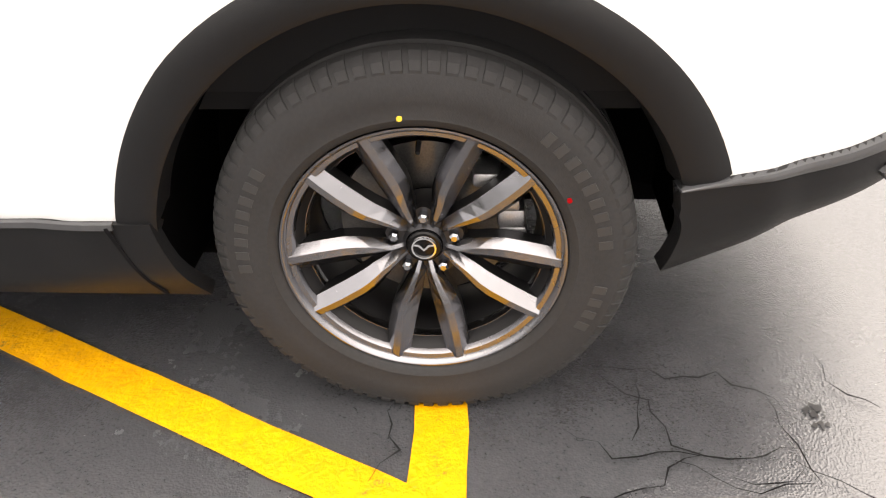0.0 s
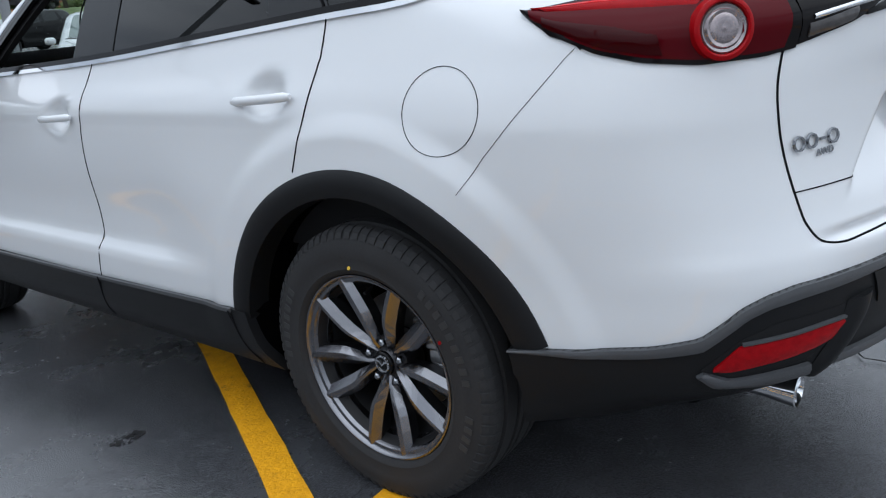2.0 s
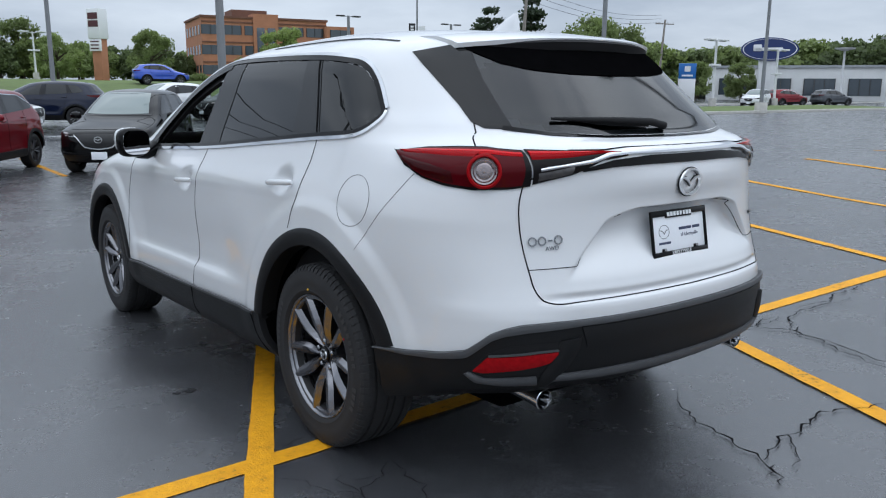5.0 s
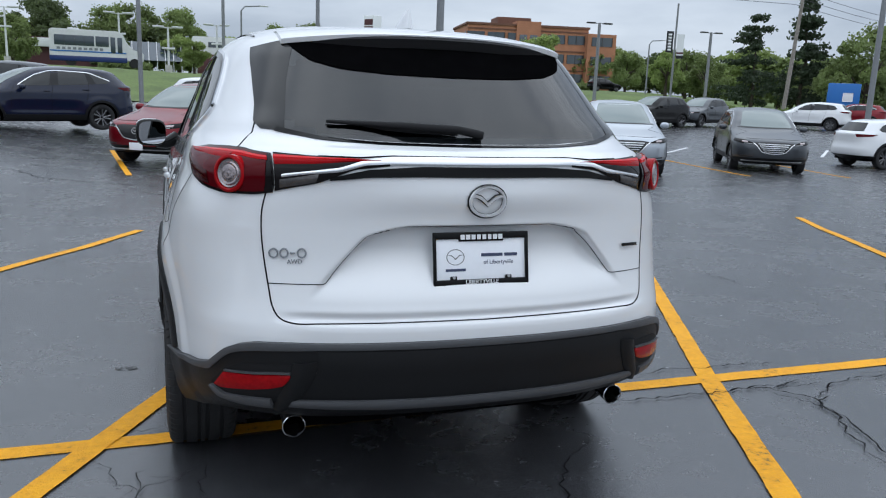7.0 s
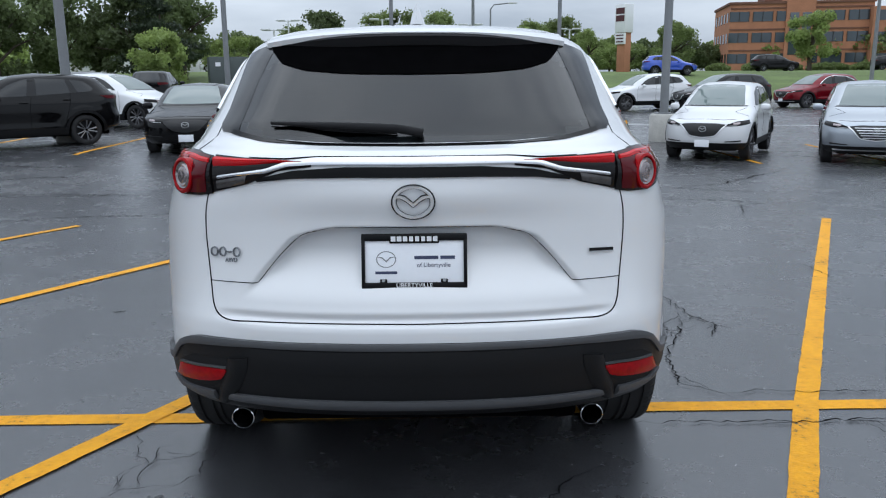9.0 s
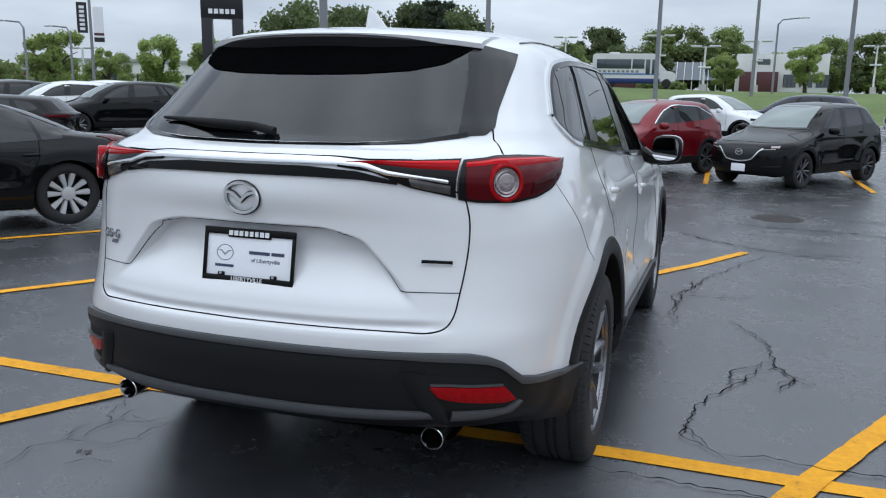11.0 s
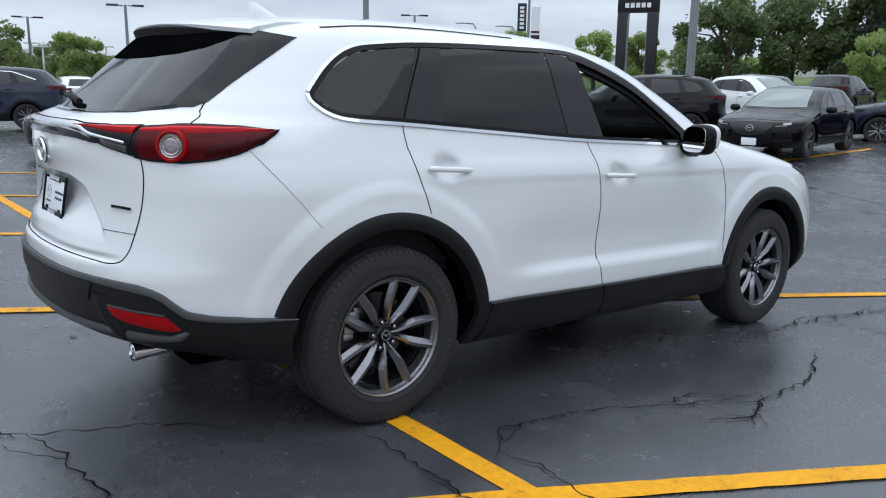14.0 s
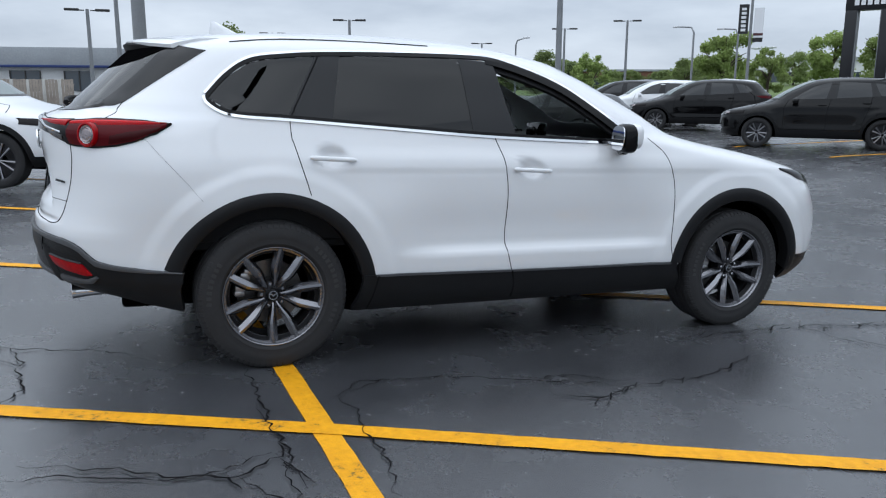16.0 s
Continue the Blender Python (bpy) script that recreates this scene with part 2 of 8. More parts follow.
M = {
    "asphalt": asphalt_material(), "line": line_material(),
    "crack": mat("crack_filler", (0.009, 0.009, 0.010), 0.9, spec=0.0),
    "white": mat("pearl_white_paint", (0.66, 0.67, 0.685), 0.30, coat=1.0, bump=0.015, bscale=600),
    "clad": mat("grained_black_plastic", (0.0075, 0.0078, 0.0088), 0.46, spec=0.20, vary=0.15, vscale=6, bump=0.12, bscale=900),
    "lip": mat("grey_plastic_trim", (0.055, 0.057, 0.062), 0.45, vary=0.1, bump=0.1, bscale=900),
    "gloss": mat("gloss_black_trim", (0.004, 0.004, 0.0045), 0.10, spec=0.16),
    "pillar": mat("satin_black_pillar_film", (0.016, 0.0165, 0.018), 0.22, spec=0.25),
    "glass": mat("privacy_glass", (0.010, 0.012, 0.014), 0.02, spec=0.5),
    "chrome": mat("polished_chrome", (0.66, 0.67, 0.69), 0.06, metal=1.0),
    "caliper": mat("bare_caliper_metal", (0.42, 0.42, 0.43), 0.35, metal=0.9, vary=0.3, vscale=25),
    "reflector": mat("red_reflector_plastic", (0.28, 0.003, 0.006), 0.10, spec=0.12, vary=0.3, vscale=60, bump=0.15, bscale=160),
    "yellowdot": mat("yellow_paint_dot", (0.75, 0.50, 0.05), 0.6),
    "badge": mat("brushed_dark_chrome", (0.30, 0.31, 0.33), 0.16, metal=1.0),
    "gap": mat("panel_gap_shadow_rubber", (0.010, 0.010, 0.011), 0.9, spec=0.0),
    "rubber": mat("tyre_rubber", (0.0185, 0.0185, 0.0198), 0.78, spec=0.4, vary=0.25, vscale=9, bump=0.1, bscale=300),
    "letter": mat("raised_tyre_lettering", (0.0225, 0.0225, 0.0238), 0.64),
    "rim": mat("gunmetal_alloy", (0.20, 0.20, 0.213), 0.25, metal=1.0, rvary=0.05, vscale=12),
    "rimdark": mat("dark_alloy_shade", (0.05, 0.05, 0.054), 0.36, metal=0.9),
    "barrel": mat("black_barrel_paint", (0.009, 0.009, 0.010), 0.5, spec=0.25),
    "fintrim": mat("black_fin_plastic", (0.0035, 0.0035, 0.004), 0.10, spec=0.30),
    "steel": mat("brake_steel", (0.17, 0.165, 0.16), 0.4, metal=1.0, vary=0.3, vscale=20),
    "well": mat("wheel_well_felt_and_reflection", (0.0025, 0.0025, 0.0028), 1.0, spec=0.0, vary=0.3, vscale=20),
    "red": mat("red_lens", (0.30, 0.003, 0.006), 0.05, spec=0.12, vary=0.2, vscale=30),
    "reddeep": mat("deep_red_lens", (0.072, 0.0012, 0.0040), 0.04, spec=0.14),
    "reddark": mat("smoky_red_lens", (0.034, 0.001, 0.002), 0.05, spec=0.14),
    "redband": mat("bright_red_light_bar", (0.50, 0.006, 0.010), 0.08, spec=0.15),
    "clear": mat("clear_lamp_lens", (0.30, 0.255, 0.26), 0.14, metal=0.7, coat=1.0, vary=0.4, vscale=40),
    "smoke": mat("smoked_lamp_lens", (0.007, 0.006, 0.0065), 0.06, spec=0.16),
    "smokeclear": mat("smoky_reversing_lens", (0.085, 0.08, 0.08), 0.12, metal=0.4, vary=0.4, vscale=60),
    "plate": mat("white_plate_card", (0.80, 0.82, 0.86), 0.4, vary=0.03),
    "ink": mat("dark_blue_print", (0.03, 0.04, 0.09), 0.5),
    "seat": mat("black_leather", (0.015, 0.015, 0.016), 0.45, bump=0.2, bscale=120),
    "dash": mat("soft_black_dash", (0.010, 0.010, 0.011), 0.7, spec=0.2),
    "screen": mat("dark_screen", (0.006, 0.007, 0.008), 0.08),
    "silverplastic": mat("silver_interior_trim", (0.35, 0.35, 0.36), 0.3, metal=0.8),
    "concrete": mat("pale_concrete", (0.48, 0.47, 0.44), 0.85, vary=0.25, vscale=3, bump=0.4, bscale=40),
    "polegrey": mat("grey_painted_steel", (0.20, 0.21, 0.22), 0.5, vary=0.15, vscale=3),
    "polewhite": mat("white_painted_steel", (0.62, 0.63, 0.64), 0.5, vary=0.1, vscale=3),
    "wood": mat("weathered_timber_pole", (0.26, 0.235, 0.21), 0.85, vary=0.35, vscale=5, bump=0.4, bscale=30),
    "lampdark": mat("dark_bronze_lamp", (0.03, 0.03, 0.03), 0.5),
    "grass": mat("mown_grass", (0.105, 0.150, 0.036), 0.9, vary=0.45, vscale=0.35, bump=0.8, bscale=9),
    "bark": mat("tree_bark", (0.07, 0.055, 0.04), 0.9, vary=0.3, vscale=6),
    "fenceboard": mat("weathered_board", (0.30, 0.26, 0.22), 0.85, vary=0.3, vscale=3),
    "brick": mat("orange_brick", (0.40, 0.18, 0.10), 0.85, vary=0.2, vscale=0.8),
    "brickdark": mat("dark_brown_brick", (0.16, 0.075, 0.05), 0.85, vary=0.2, vscale=0.8),
    "winfar": mat("office_window_glass", (0.045, 0.06, 0.075), 0.08, spec=0.8),
    "wallwhite": mat("white_render", (0.62, 0.63, 0.63), 0.8, vary=0.1, vscale=0.6),
    "wallgrey": mat("grey_panel", (0.30, 0.32, 0.34), 0.6, vary=0.15, vscale=0.6),
    "wallred": mat("maroon_panel", (0.075, 0.020, 0.024), 0.6, vary=0.1),
    "blue": mat("sign_blue", (0.015, 0.13, 0.42), 0.35),
    "navyblue": mat("oval_sign_blue", (0.012, 0.03, 0.13), 0.3),
    "signwhite": mat("sign_white", (0.75, 0.76, 0.78), 0.4),
    "signblack": mat("sign_black", (0.010, 0.010, 0.012), 0.3),
    "utility": mat("green_utility_box", (0.06, 0.075, 0.072), 0.6, vary=0.1),
    "castiron": mat("cast_iron_cover", (0.05, 0.045, 0.042), 0.6, metal=0.6, vary=0.3, vscale=12),
    "oil": mat("oil_stain", (0.012, 0.012, 0.013), 0.35),
}

# leaves let some light through
def leaf_material(name, color, vscale):
    m = mat(name, color, 0.55, vary=0.4, vscale=vscale, random_tint=0.2)
    n, l = m.node_tree.nodes, m.node_tree.links
    b, out = n["Principled BSDF"], n["Material Output"]
    tr, mix = n.new("ShaderNodeBsdfTranslucent"), n.new("ShaderNodeMixShader")
    mix.inputs["Fac"].default_value = 0.5
    l.new(b.inputs["Base Color"].links[0].from_socket, tr.inputs["Color"])
    l.new(b.outputs["BSDF"], mix.inputs[1])
    l.new(tr.outputs["BSDF"], mix.inputs[2])
    l.new(mix.outputs["Shader"], out.inputs["Surface"])
    return m


M["leaf"] = leaf_material("leaf_green", (0.215, 0.275, 0.095), 0.7)
M["leafyellow"] = leaf_material("young_leaf_green", (0.29, 0.37, 0.115), 0.8)
M["leafdark"] = leaf_material("deep_leaf_green", (0.125, 0.165, 0.065), 0.7)
M["needle"] = leaf_material("spruce_needles", (0.055, 0.080, 0.042), 0.9)


# front windows and windscreens let light and sight through
def pane_material(name, tint, clear, rough=0.01):
    m = bpy.data.materials.new(name)
    m.use_nodes = True
    n, l = m.node_tree.nodes, m.node_tree.links
    n.clear()
    out = n.new("ShaderNodeOutputMaterial")
    see, gloss, mix = n.new("ShaderNodeBsdfTransparent"), n.new("ShaderNodeBsdfGlossy"), n.new("ShaderNodeMixShader")
    see.inputs["Color"].default_value = (*tint, 1)
    gloss.inputs["Roughness"].default_value = rough
    edge, rise, base = n.new("ShaderNodeLayerWeight"), n.new("ShaderNodeMath"), n.new("ShaderNodeMath")
    edge.inputs["Blend"].default_value = 0.5
    rise.operation, base.operation = "POWER", "MULTIPLY_ADD"
    rise.inputs[1].default_value = 4.0
    base.inputs[1].default_value, base.inputs[2].default_value = 0.90, clear
    l.new(edge.outputs["Facing"], rise.inputs[0])
    l.new(rise.outputs[0], base.inputs[0])
    l.new(base.outputs[0], mix.inputs["Fac"])
    l.new(see.outputs[0], mix.inputs[1])
    l.new(gloss.outputs[0], mix.inputs[2])
    l.new(mix.outputs[0], out.inputs["Surface"])
    return m


M["pane"] = pane_material("clear_window_glass", (0.88, 0.92, 0.91), 0.03)
M["tint"] = pane_material("smoked_privacy_glass", (0.03, 0.033, 0.035), 0.045)
M["reartint"] = pane_material("smoked_rear_glass", (0.10, 0.11, 0.115), 0.065, 0.06)


# ------------------------------------------------------------ building helpers
def finish(bm, name, material, smooth=True):
    me = bpy.data.meshes.new(name)
    bmesh.ops.recalc_face_normals(bm, faces=bm.faces)
    bm.to_mesh(me)
    bm.free()
    for m in (material if isinstance(material, (list, tuple)) else [material]):
        me.materials.append(m)
    if smooth:
        me.polygons.foreach_set("use_smooth", [True] * len(me.polygons))
        me.set_sharp_from_angle(angle=radians(38))
    return me


def part(name, bm, material, parent=None, label="", smooth=True, m=None):
    ob = new(name, finish(bm, name, material, smooth))
    if parent is not None:
        ob.parent = parent
    if m is not None:
        ob.matrix_basis = m
    if label:
        ob["label"] = label
    return ob


def share(name, mesh, parent, m=None, label=""):
    ob = new(name, mesh)
    ob.parent = parent
    if m is not None:
        ob.matrix_basis = m
    if label:
        ob["label"] = label
    return ob


def empty(name, m, label="", category="", group="", kind=""):
    ob = new(name)
    ob.empty_display_size = 0.2
    ob.matrix_basis = m
    return tagged(ob, label, category, group, kind)


def box(bm, c, s, bevel=0.0, m=None):
    """A box with centre c and sizes s, its edges bevelled."""
    g = bmesh.ops.create_cube(bm, size=1)
    bmesh.ops.transform(bm, matrix=(m or Matrix()) @ Matrix.Translation(c) @ Matrix.Diagonal((*s, 1)), verts=g["verts"])
    if bevel:
        edges = list({e for v in g["verts"] for e in v.link_edges})
        bmesh.ops.bevel(bm, geom=edges, offset=bevel, segments=2, affect="EDGES", profile=0.5)
    return bm


def tube(bm, path, radii, n=10, cap=True):
    """A round bar along a path with a radius at each point."""
    path = [Vector(p) for p in path]
    rings = []
    for i, p in enumerate(path):
        d = (path[min(i + 1, len(path) - 1)] - path[max(i - 1, 0)]).normalized()
        a = d.orthogonal().normalized() if i == 0 else (prev - prev.dot(d) * d).normalized()
        prev = a
        b = d.cross(a)
        r = radii[i] if isinstance(radii, (list, tuple)) else radii
        rings.append([bm.verts.new(p + r * (math.cos(t) * a + math.sin(t) * b)) for t in (2 * math.pi * k / n for k in range(n))])
    for r0, r1 in zip(rings, rings[1:]):
        for k in range(n):
            bm.faces.new((r0[k], r0[(k + 1) % n], r1[(k + 1) % n], r1[k]))
    if cap:
        bm.faces.new(rings[0])
        bm.faces.new(rings[-1])
    return bm


def lathe(bm, profile, n=64, axis="x", closed=False):
    """A turned form from (distance along the axis, radius) pairs."""
    rings = []
    for a, r in profile:
        ring = []
        for k in range(n):
            t = 2 * math.pi * k / n
            ring.append(bm.verts.new((a, r * math.cos(t), r * math.sin(t)) if axis == "x" else (r * math.cos(t), r * math.sin(t), a)))
        rings.append(ring)
    pairs = list(zip(rings, rings[1:])) + ([(rings[-1], rings[0])] if closed else [])
    for r0, r1 in pairs:
        for k in range(n):
            bm.faces.new((r0[k], r0[(k + 1) % n], r1[(k + 1) % n], r1[k]))
    return rings


def prism(bm, outline, z0, z1, m=None):
    """A flat outline in x and y, given depth from z0 to z1."""
    m = m or Matrix()
    lo = [bm.verts.new(m @ Vector((x, y, z0))) for x, y in outline]
    hi = [bm.verts.new(m @ Vector((x, y, z1))) for x, y in outline]
    k = len(outline)
    for i in range(k):
        bm.faces.new((lo[i], lo[(i + 1) % k], hi[(i + 1) % k], hi[i]))
    bm.faces.new(hi)
    bm.faces.new(lo[::-1])
    return bm


def table(rows):
    zs, vs = [r[0] for r in rows], [r[1] for r in rows]
    # smooth through the rows
    z = np.array(zs)
    v = np.array(vs)
    d = np.gradient(v, z)

    def f(q):
        q = min(max(q, zs[0]), zs[-1])
        i = min(max(int(np.searchsorted(z, q)) - 1, 0), len(zs) - 2)
        h = z[i + 1] - z[i]
        t = (q - z[i]) / h
        # limited slopes keep the curve from overshooting
        s = (v[i + 1] - v[i]) / h
        lim = 3 * abs(s)
        a = float(np.clip(d[i], -lim, lim)) if d[i] * s > 0 else 0.0
        b = float(np.clip(d[i + 1], -lim, lim)) if d[i + 1] * s > 0 else 0.0
        return float((2 * t**3 - 3 * t**2 + 1) * v[i] + (t**3 - 2 * t**2 + t) * h * a + (-2 * t**3 + 3 * t**2) * v[i + 1] + (t**3 - t**2) * h * b)
    cache = {}

    def g(q):
        k = round(q, 4)
        if k not in cache:
            cache[k] = f(k)
        return cache[k]
    return g


def smooth(a, b, x):
    t = min(max((x - a) / (b - a), 0.0), 1.0)
    return t * t * (3 - 2 * t)


def lerp_line(pts, s):
    """The point at the share s of a polyline's length."""
    d = [0.0]
    for p, q in zip(pts, pts[1:]):
        d.append(d[-1] + math.dist(p, q))
    t = s * d[-1]
    for i in range(len(pts) - 1):
        if t <= d[i + 1] or i == len(pts) - 2:
            k = (t - d[i]) / max(d[i + 1] - d[i], 1e-9)
            return tuple(a + (b - a) * k for a, b in zip(pts[i], pts[i + 1]))


def curve(pts, n=6):
    """A smooth line through points (Catmull-Rom)."""
    out = []
    k = len(pts)
    for i in range(k - 1):
        p0, p1, p2, p3 = pts[max(i - 1, 0)], pts[i], pts[i + 1], pts[min(i + 2, k - 1)]
        for j in range(n):
            t = j / n
            out.append(tuple(0.5 * (2 * b + (c - a) * t + (2 * a - 5 * b + 4 * c - d) * t * t + (3 * b - a - 3 * c + d) * t**3)
                             for a, b, c, d in zip(p0, p1, p2, p3)))
    out.append(tuple(pts[-1]))
    return out


class Shell:
    """A car body as a stack of plan outlines: rear, front and half-width at each height. u runs from the rear's middle (0)
    round the corner (1), along the side (2), round the front corner to the front's middle (3)."""

    def __init__(self, rear, front, width, wheels=(), wheel_z=0.37, wheel_r=0.45, sculpt=None, rear_len=None, front_len=None, n_rear=2.5, n_front=3.0, dent=None):
        self.R, self.F, self.W = table(rear), table(front), table(width)
        self.wheels, self.wz, self.wr = wheels, wheel_z, wheel_r
        self.sculpt, self.dent = sculpt, dent
        self.Lr = table(rear_len) if rear_len else (lambda z: 0.75)
        self.Lf = table(front_len) if front_len else (lambda z: 0.9)
        self.nrt = table(n_rear) if isinstance(n_rear, list) else (lambda z: n_rear)
        self.nf = n_front
        self.z0, self.z1 = width[0][0], width[-1][0]

    def lens(self, z):
        r, f = self.R(z), self.F(z)
        lr, lf = self.Lr(z), self.Lf(z)
        k = min(1.0, 0.92 * (f - r) / (lr + lf))
        return r, f, lr * k, lf * k

    def raw(self, u, z):
        r, f, lr, lf = self.lens(z)
        w = self.W(z)
        if u <= 1:
            a = radians(90 * max(u, 0))
            k = 2 / self.nrt(z)
            x, y = w * math.sin(a) ** k, r + lr * (1 - max(math.cos(a), 0) ** k)
        elif u <= 2:
            x, y = w, r + lr + (u - 1) * (f - lf - r - lr)
        else:
            a = radians(90 * min(3 - u, 1))
            x, y = w * max(math.sin(a), 0) ** (2 / self.nf), f - lf * (1 - max(math.cos(a), 0) ** (2 / self.nf))
        return x, y

    def at(self, u, z):
        x, y = self.raw(u, z)
        w = self.W(z)
        if self.sculpt:
            x += self.sculpt(y, z) * (x / max(w, 1e-6)) ** 2
        if self.dent and u < 1:
            y += self.dent(x, z)
        return Vector((x, y, z))

    def normal(self, u, z):
        e = 0.004
        ua, ub = max(u - e, 1e-4), min(u + e, 3 - 1e-4)
        za, zb = max(z - e, self.z0), min(z + e, self.z1)
        n = (self.at(ub, z) - self.at(ua, z)).cross(self.at(u, zb) - self.at(u, za))
        n.normalize()
        return n

    def off(self, u, z, d=0.0):
        return self.at(u, z) + (self.normal(u, z) * d if d else Vector())

    def from_y(self, y, z):
        r, f, lr, lf = self.lens(z)
        if y < r + lr:
            c = max(1 - (y - r) / lr, 0.0) if y > r else 1.0
            return math.degrees(math.acos(min(c ** (self.nrt(z) / 2), 1))) / 90
        if y > f - lf:
            c = max(1 - (f - y) / lf, 0.0) if y < f else 1.0
            return 3 - math.degrees(math.acos(min(c ** (self.nf / 2), 1))) / 90
        return 1 + (y - r - lr) / (f - lf - r - lr)

    def from_x(self, x, z):
        s = min(max(x / self.W(z), 0), 1) ** (self.nrt(z) / 2)
        return math.degrees(math.asin(s)) / 90

    def from_x_front(self, x, z):
        s = min(max(x / self.W(z), 0), 1) ** (self.nf / 2)
        return 3 - math.degrees(math.asin(s)) / 90

    def side(self, pts):
        return [(self.from_y(y, z), z) for y, z in pts]

    def rear(self, pts):
        return [(self.from_x(x, z), z) for x, z in pts]

    def nose(self, pts):
        return [(self.from_x_front(x, z), z) for x, z in pts]

    def skin(self, bm, zs, nc=40, ns=56, nf=18, drop=None, both=True):
        """The painted skin; verts that fall into a wheel opening slide out to its rim."""
        us = [i / nc for i in range(nc + 1)] + [1 + i / ns for i in range(1, ns + 1)] + [2 + i / nf for i in range(1, nf + 1)]
        for sx in ((1, -1) if both else (1,)):
            grid = []
            for z in zs:
                row = []
                for u in us:
                    p = self.at(u, z)
                    inside = False
                    for wy in self.wheels:
                        dy, dz = p.y - wy, p.z - self.wz
                        rr = math.hypot(dy, dz)
                        if rr < self.wr and abs(p.x) > 0.5:
                            inside = rr < self.wr - 0.035
                            k = self.wr / max(rr, 1e-6)
                            zz = self.wz + dz * k
                            yy = wy + dy * k
                            if zz < zs[0]:
                                zz = zs[0]
                                yy = wy + math.copysign(math.sqrt(max(self.wr**2 - (zz - self.wz) ** 2, 0)), dy)
                            p = self.at(self.from_y(yy, zz), zz)
                    row.append((bm.verts.new((sx * p.x, p.y, p.z)), inside))
                grid.append(row)
            for r0, r1 in zip(grid, grid[1:]):
                for k in range(len(us) - 1):
                    q = (r0[k], r0[k + 1], r1[k + 1], r1[k])
                    if sum(v[1] for v in q) >= 3:
                        continue
                    c = sum((v[0].co for v in q), Vector()) / 4
                    if drop and drop(abs(c.x), c.y, c.z):
                        continue
                    try:
                        bm.faces.new([v[0] for v in q])
                    except ValueError:
                        pass
        bmesh.ops.remove_doubles(bm, verts=bm.verts, dist=0.0008)
        loose = [v for v in bm.verts if not v.link_faces]
        bmesh.ops.delete(bm, geom=loose, context="VERTS")
        return bm

    def slab(self, bm, low, high, nu=16, nz=6, off=0.006, thick=0.012, sx=1, bow=0.0, via=None):
        """A panel that lies on the skin between two lines given in (u, z)."""
        outer, inner = [], []
        for i in range(nu + 1):
            a, b = lerp_line(low, i / nu), lerp_line(high, i / nu)
            ro, ri = [], []
            for j in range(nz + 1):
                t = j / nz
                u, z = a[0] + (b[0] - a[0]) * t, a[1] + (b[1] - a[1]) * t
                if via:
                    u = via(u, z)
                p, n = self.at(u, z), self.normal(u, z)
                o = off + bow * 4 * t * (1 - t)
                for lst, d in ((ro, o), (ri, o - thick)):
                    q = p + n * d
                    lst.append(bm.verts.new((sx * q.x, q.y, q.z)))
            outer.append(ro)
            inner.append(ri)
        for g in (outer, inner):
            for i in range(nu):
                for j in range(nz):
                    bm.faces.new((g[i][j], g[i + 1][j], g[i + 1][j + 1], g[i][j + 1]))
        ring = [(i, 0) for i in range(nu)] + [(nu, j) for j in range(nz)] + [(i, nz) for i in range(nu, 0, -1)] + [(0, j) for j in range(nz, 0, -1)]
        for (i, j), (k, m) in zip(ring, ring[1:] + ring[:1]):
            bm.faces.new((outer[i][j], outer[k][m], inner[k][m], inner[i][j]))
        return bm

    def band(self, bm, line, width, off=0.002, thick=0.004, sx=1):
        """A narrow strip along a line given in (u, z)."""
        pts = [self.off(u, z, 0) for u, z in line]
        nor = [self.normal(u, z) for u, z in line]
        rows = []
        for i, (p, n) in enumerate(zip(pts, nor)):
            d = (pts[min(i + 1, len(pts) - 1)] - pts[max(i - 1, 0)]).normalized()
            c = n.cross(d).normalized() * width / 2
            row = []
            for q in (p - c + n * (off - thick), p - c + n * off, p + c + n * off, p + c + n * (off - thick)):
                row.append(bm.verts.new((sx * q.x, q.y, q.z)))
            rows.append(row)
        for r0, r1 in zip(rows, rows[1:]):
            for k in range(4):
                bm.faces.new((r0[k], r0[(k + 1) % 4], r1[(k + 1) % 4], r1[k]))
        bm.faces.new(rows[0])
        bm.faces.new(rows[-1])
        return bm


# --------------------------------------------------------------------- ground
def lot_height(x, y):
    """The lot falls to a drain ahead of the white car and is level farther off."""
    z = -math.tan(radians(SLOPE)) * min(max(y, -7.0), 5.0)
    z += -0.12 * smooth(4.0, 10.0, y) + 0.24 * smooth(17, 34, y) + 0.30 * smooth(8.5, 16, x) * (1 - smooth(5, 10, y))
    z += 0.28 * smooth(1.5, 6.0, -x) * smooth(9, 14, y)
    z += -0.20 * smooth(2, 22, x) * smooth(8, 14, y) * (1 - 0.5 * smooth(22, 36, y))
    return z


def verge_height(x, y):
    z = lot_height(x, y) + 0.02
    rise = 1.9 * smooth(46, 72, y) * smooth(-140, -30, x + 0.2 * y) + 0.4 * smooth(70, 130, y)
    return z + rise * (1 - smooth(0.62, 0.95, x / y)) - 0.3 * smooth(0.92, 1.05, x / y)


def axis(near, steps):
    """Coordinates that are close together near the middle and far apart outside."""
    pos = [0.0]
    for lim, st in steps:
        while pos[-1] < lim:
            pos.append(pos[-1] + st)
    return sorted({round(-p + near, 3) for p in pos} | {round(p + near, 3) for p in pos})


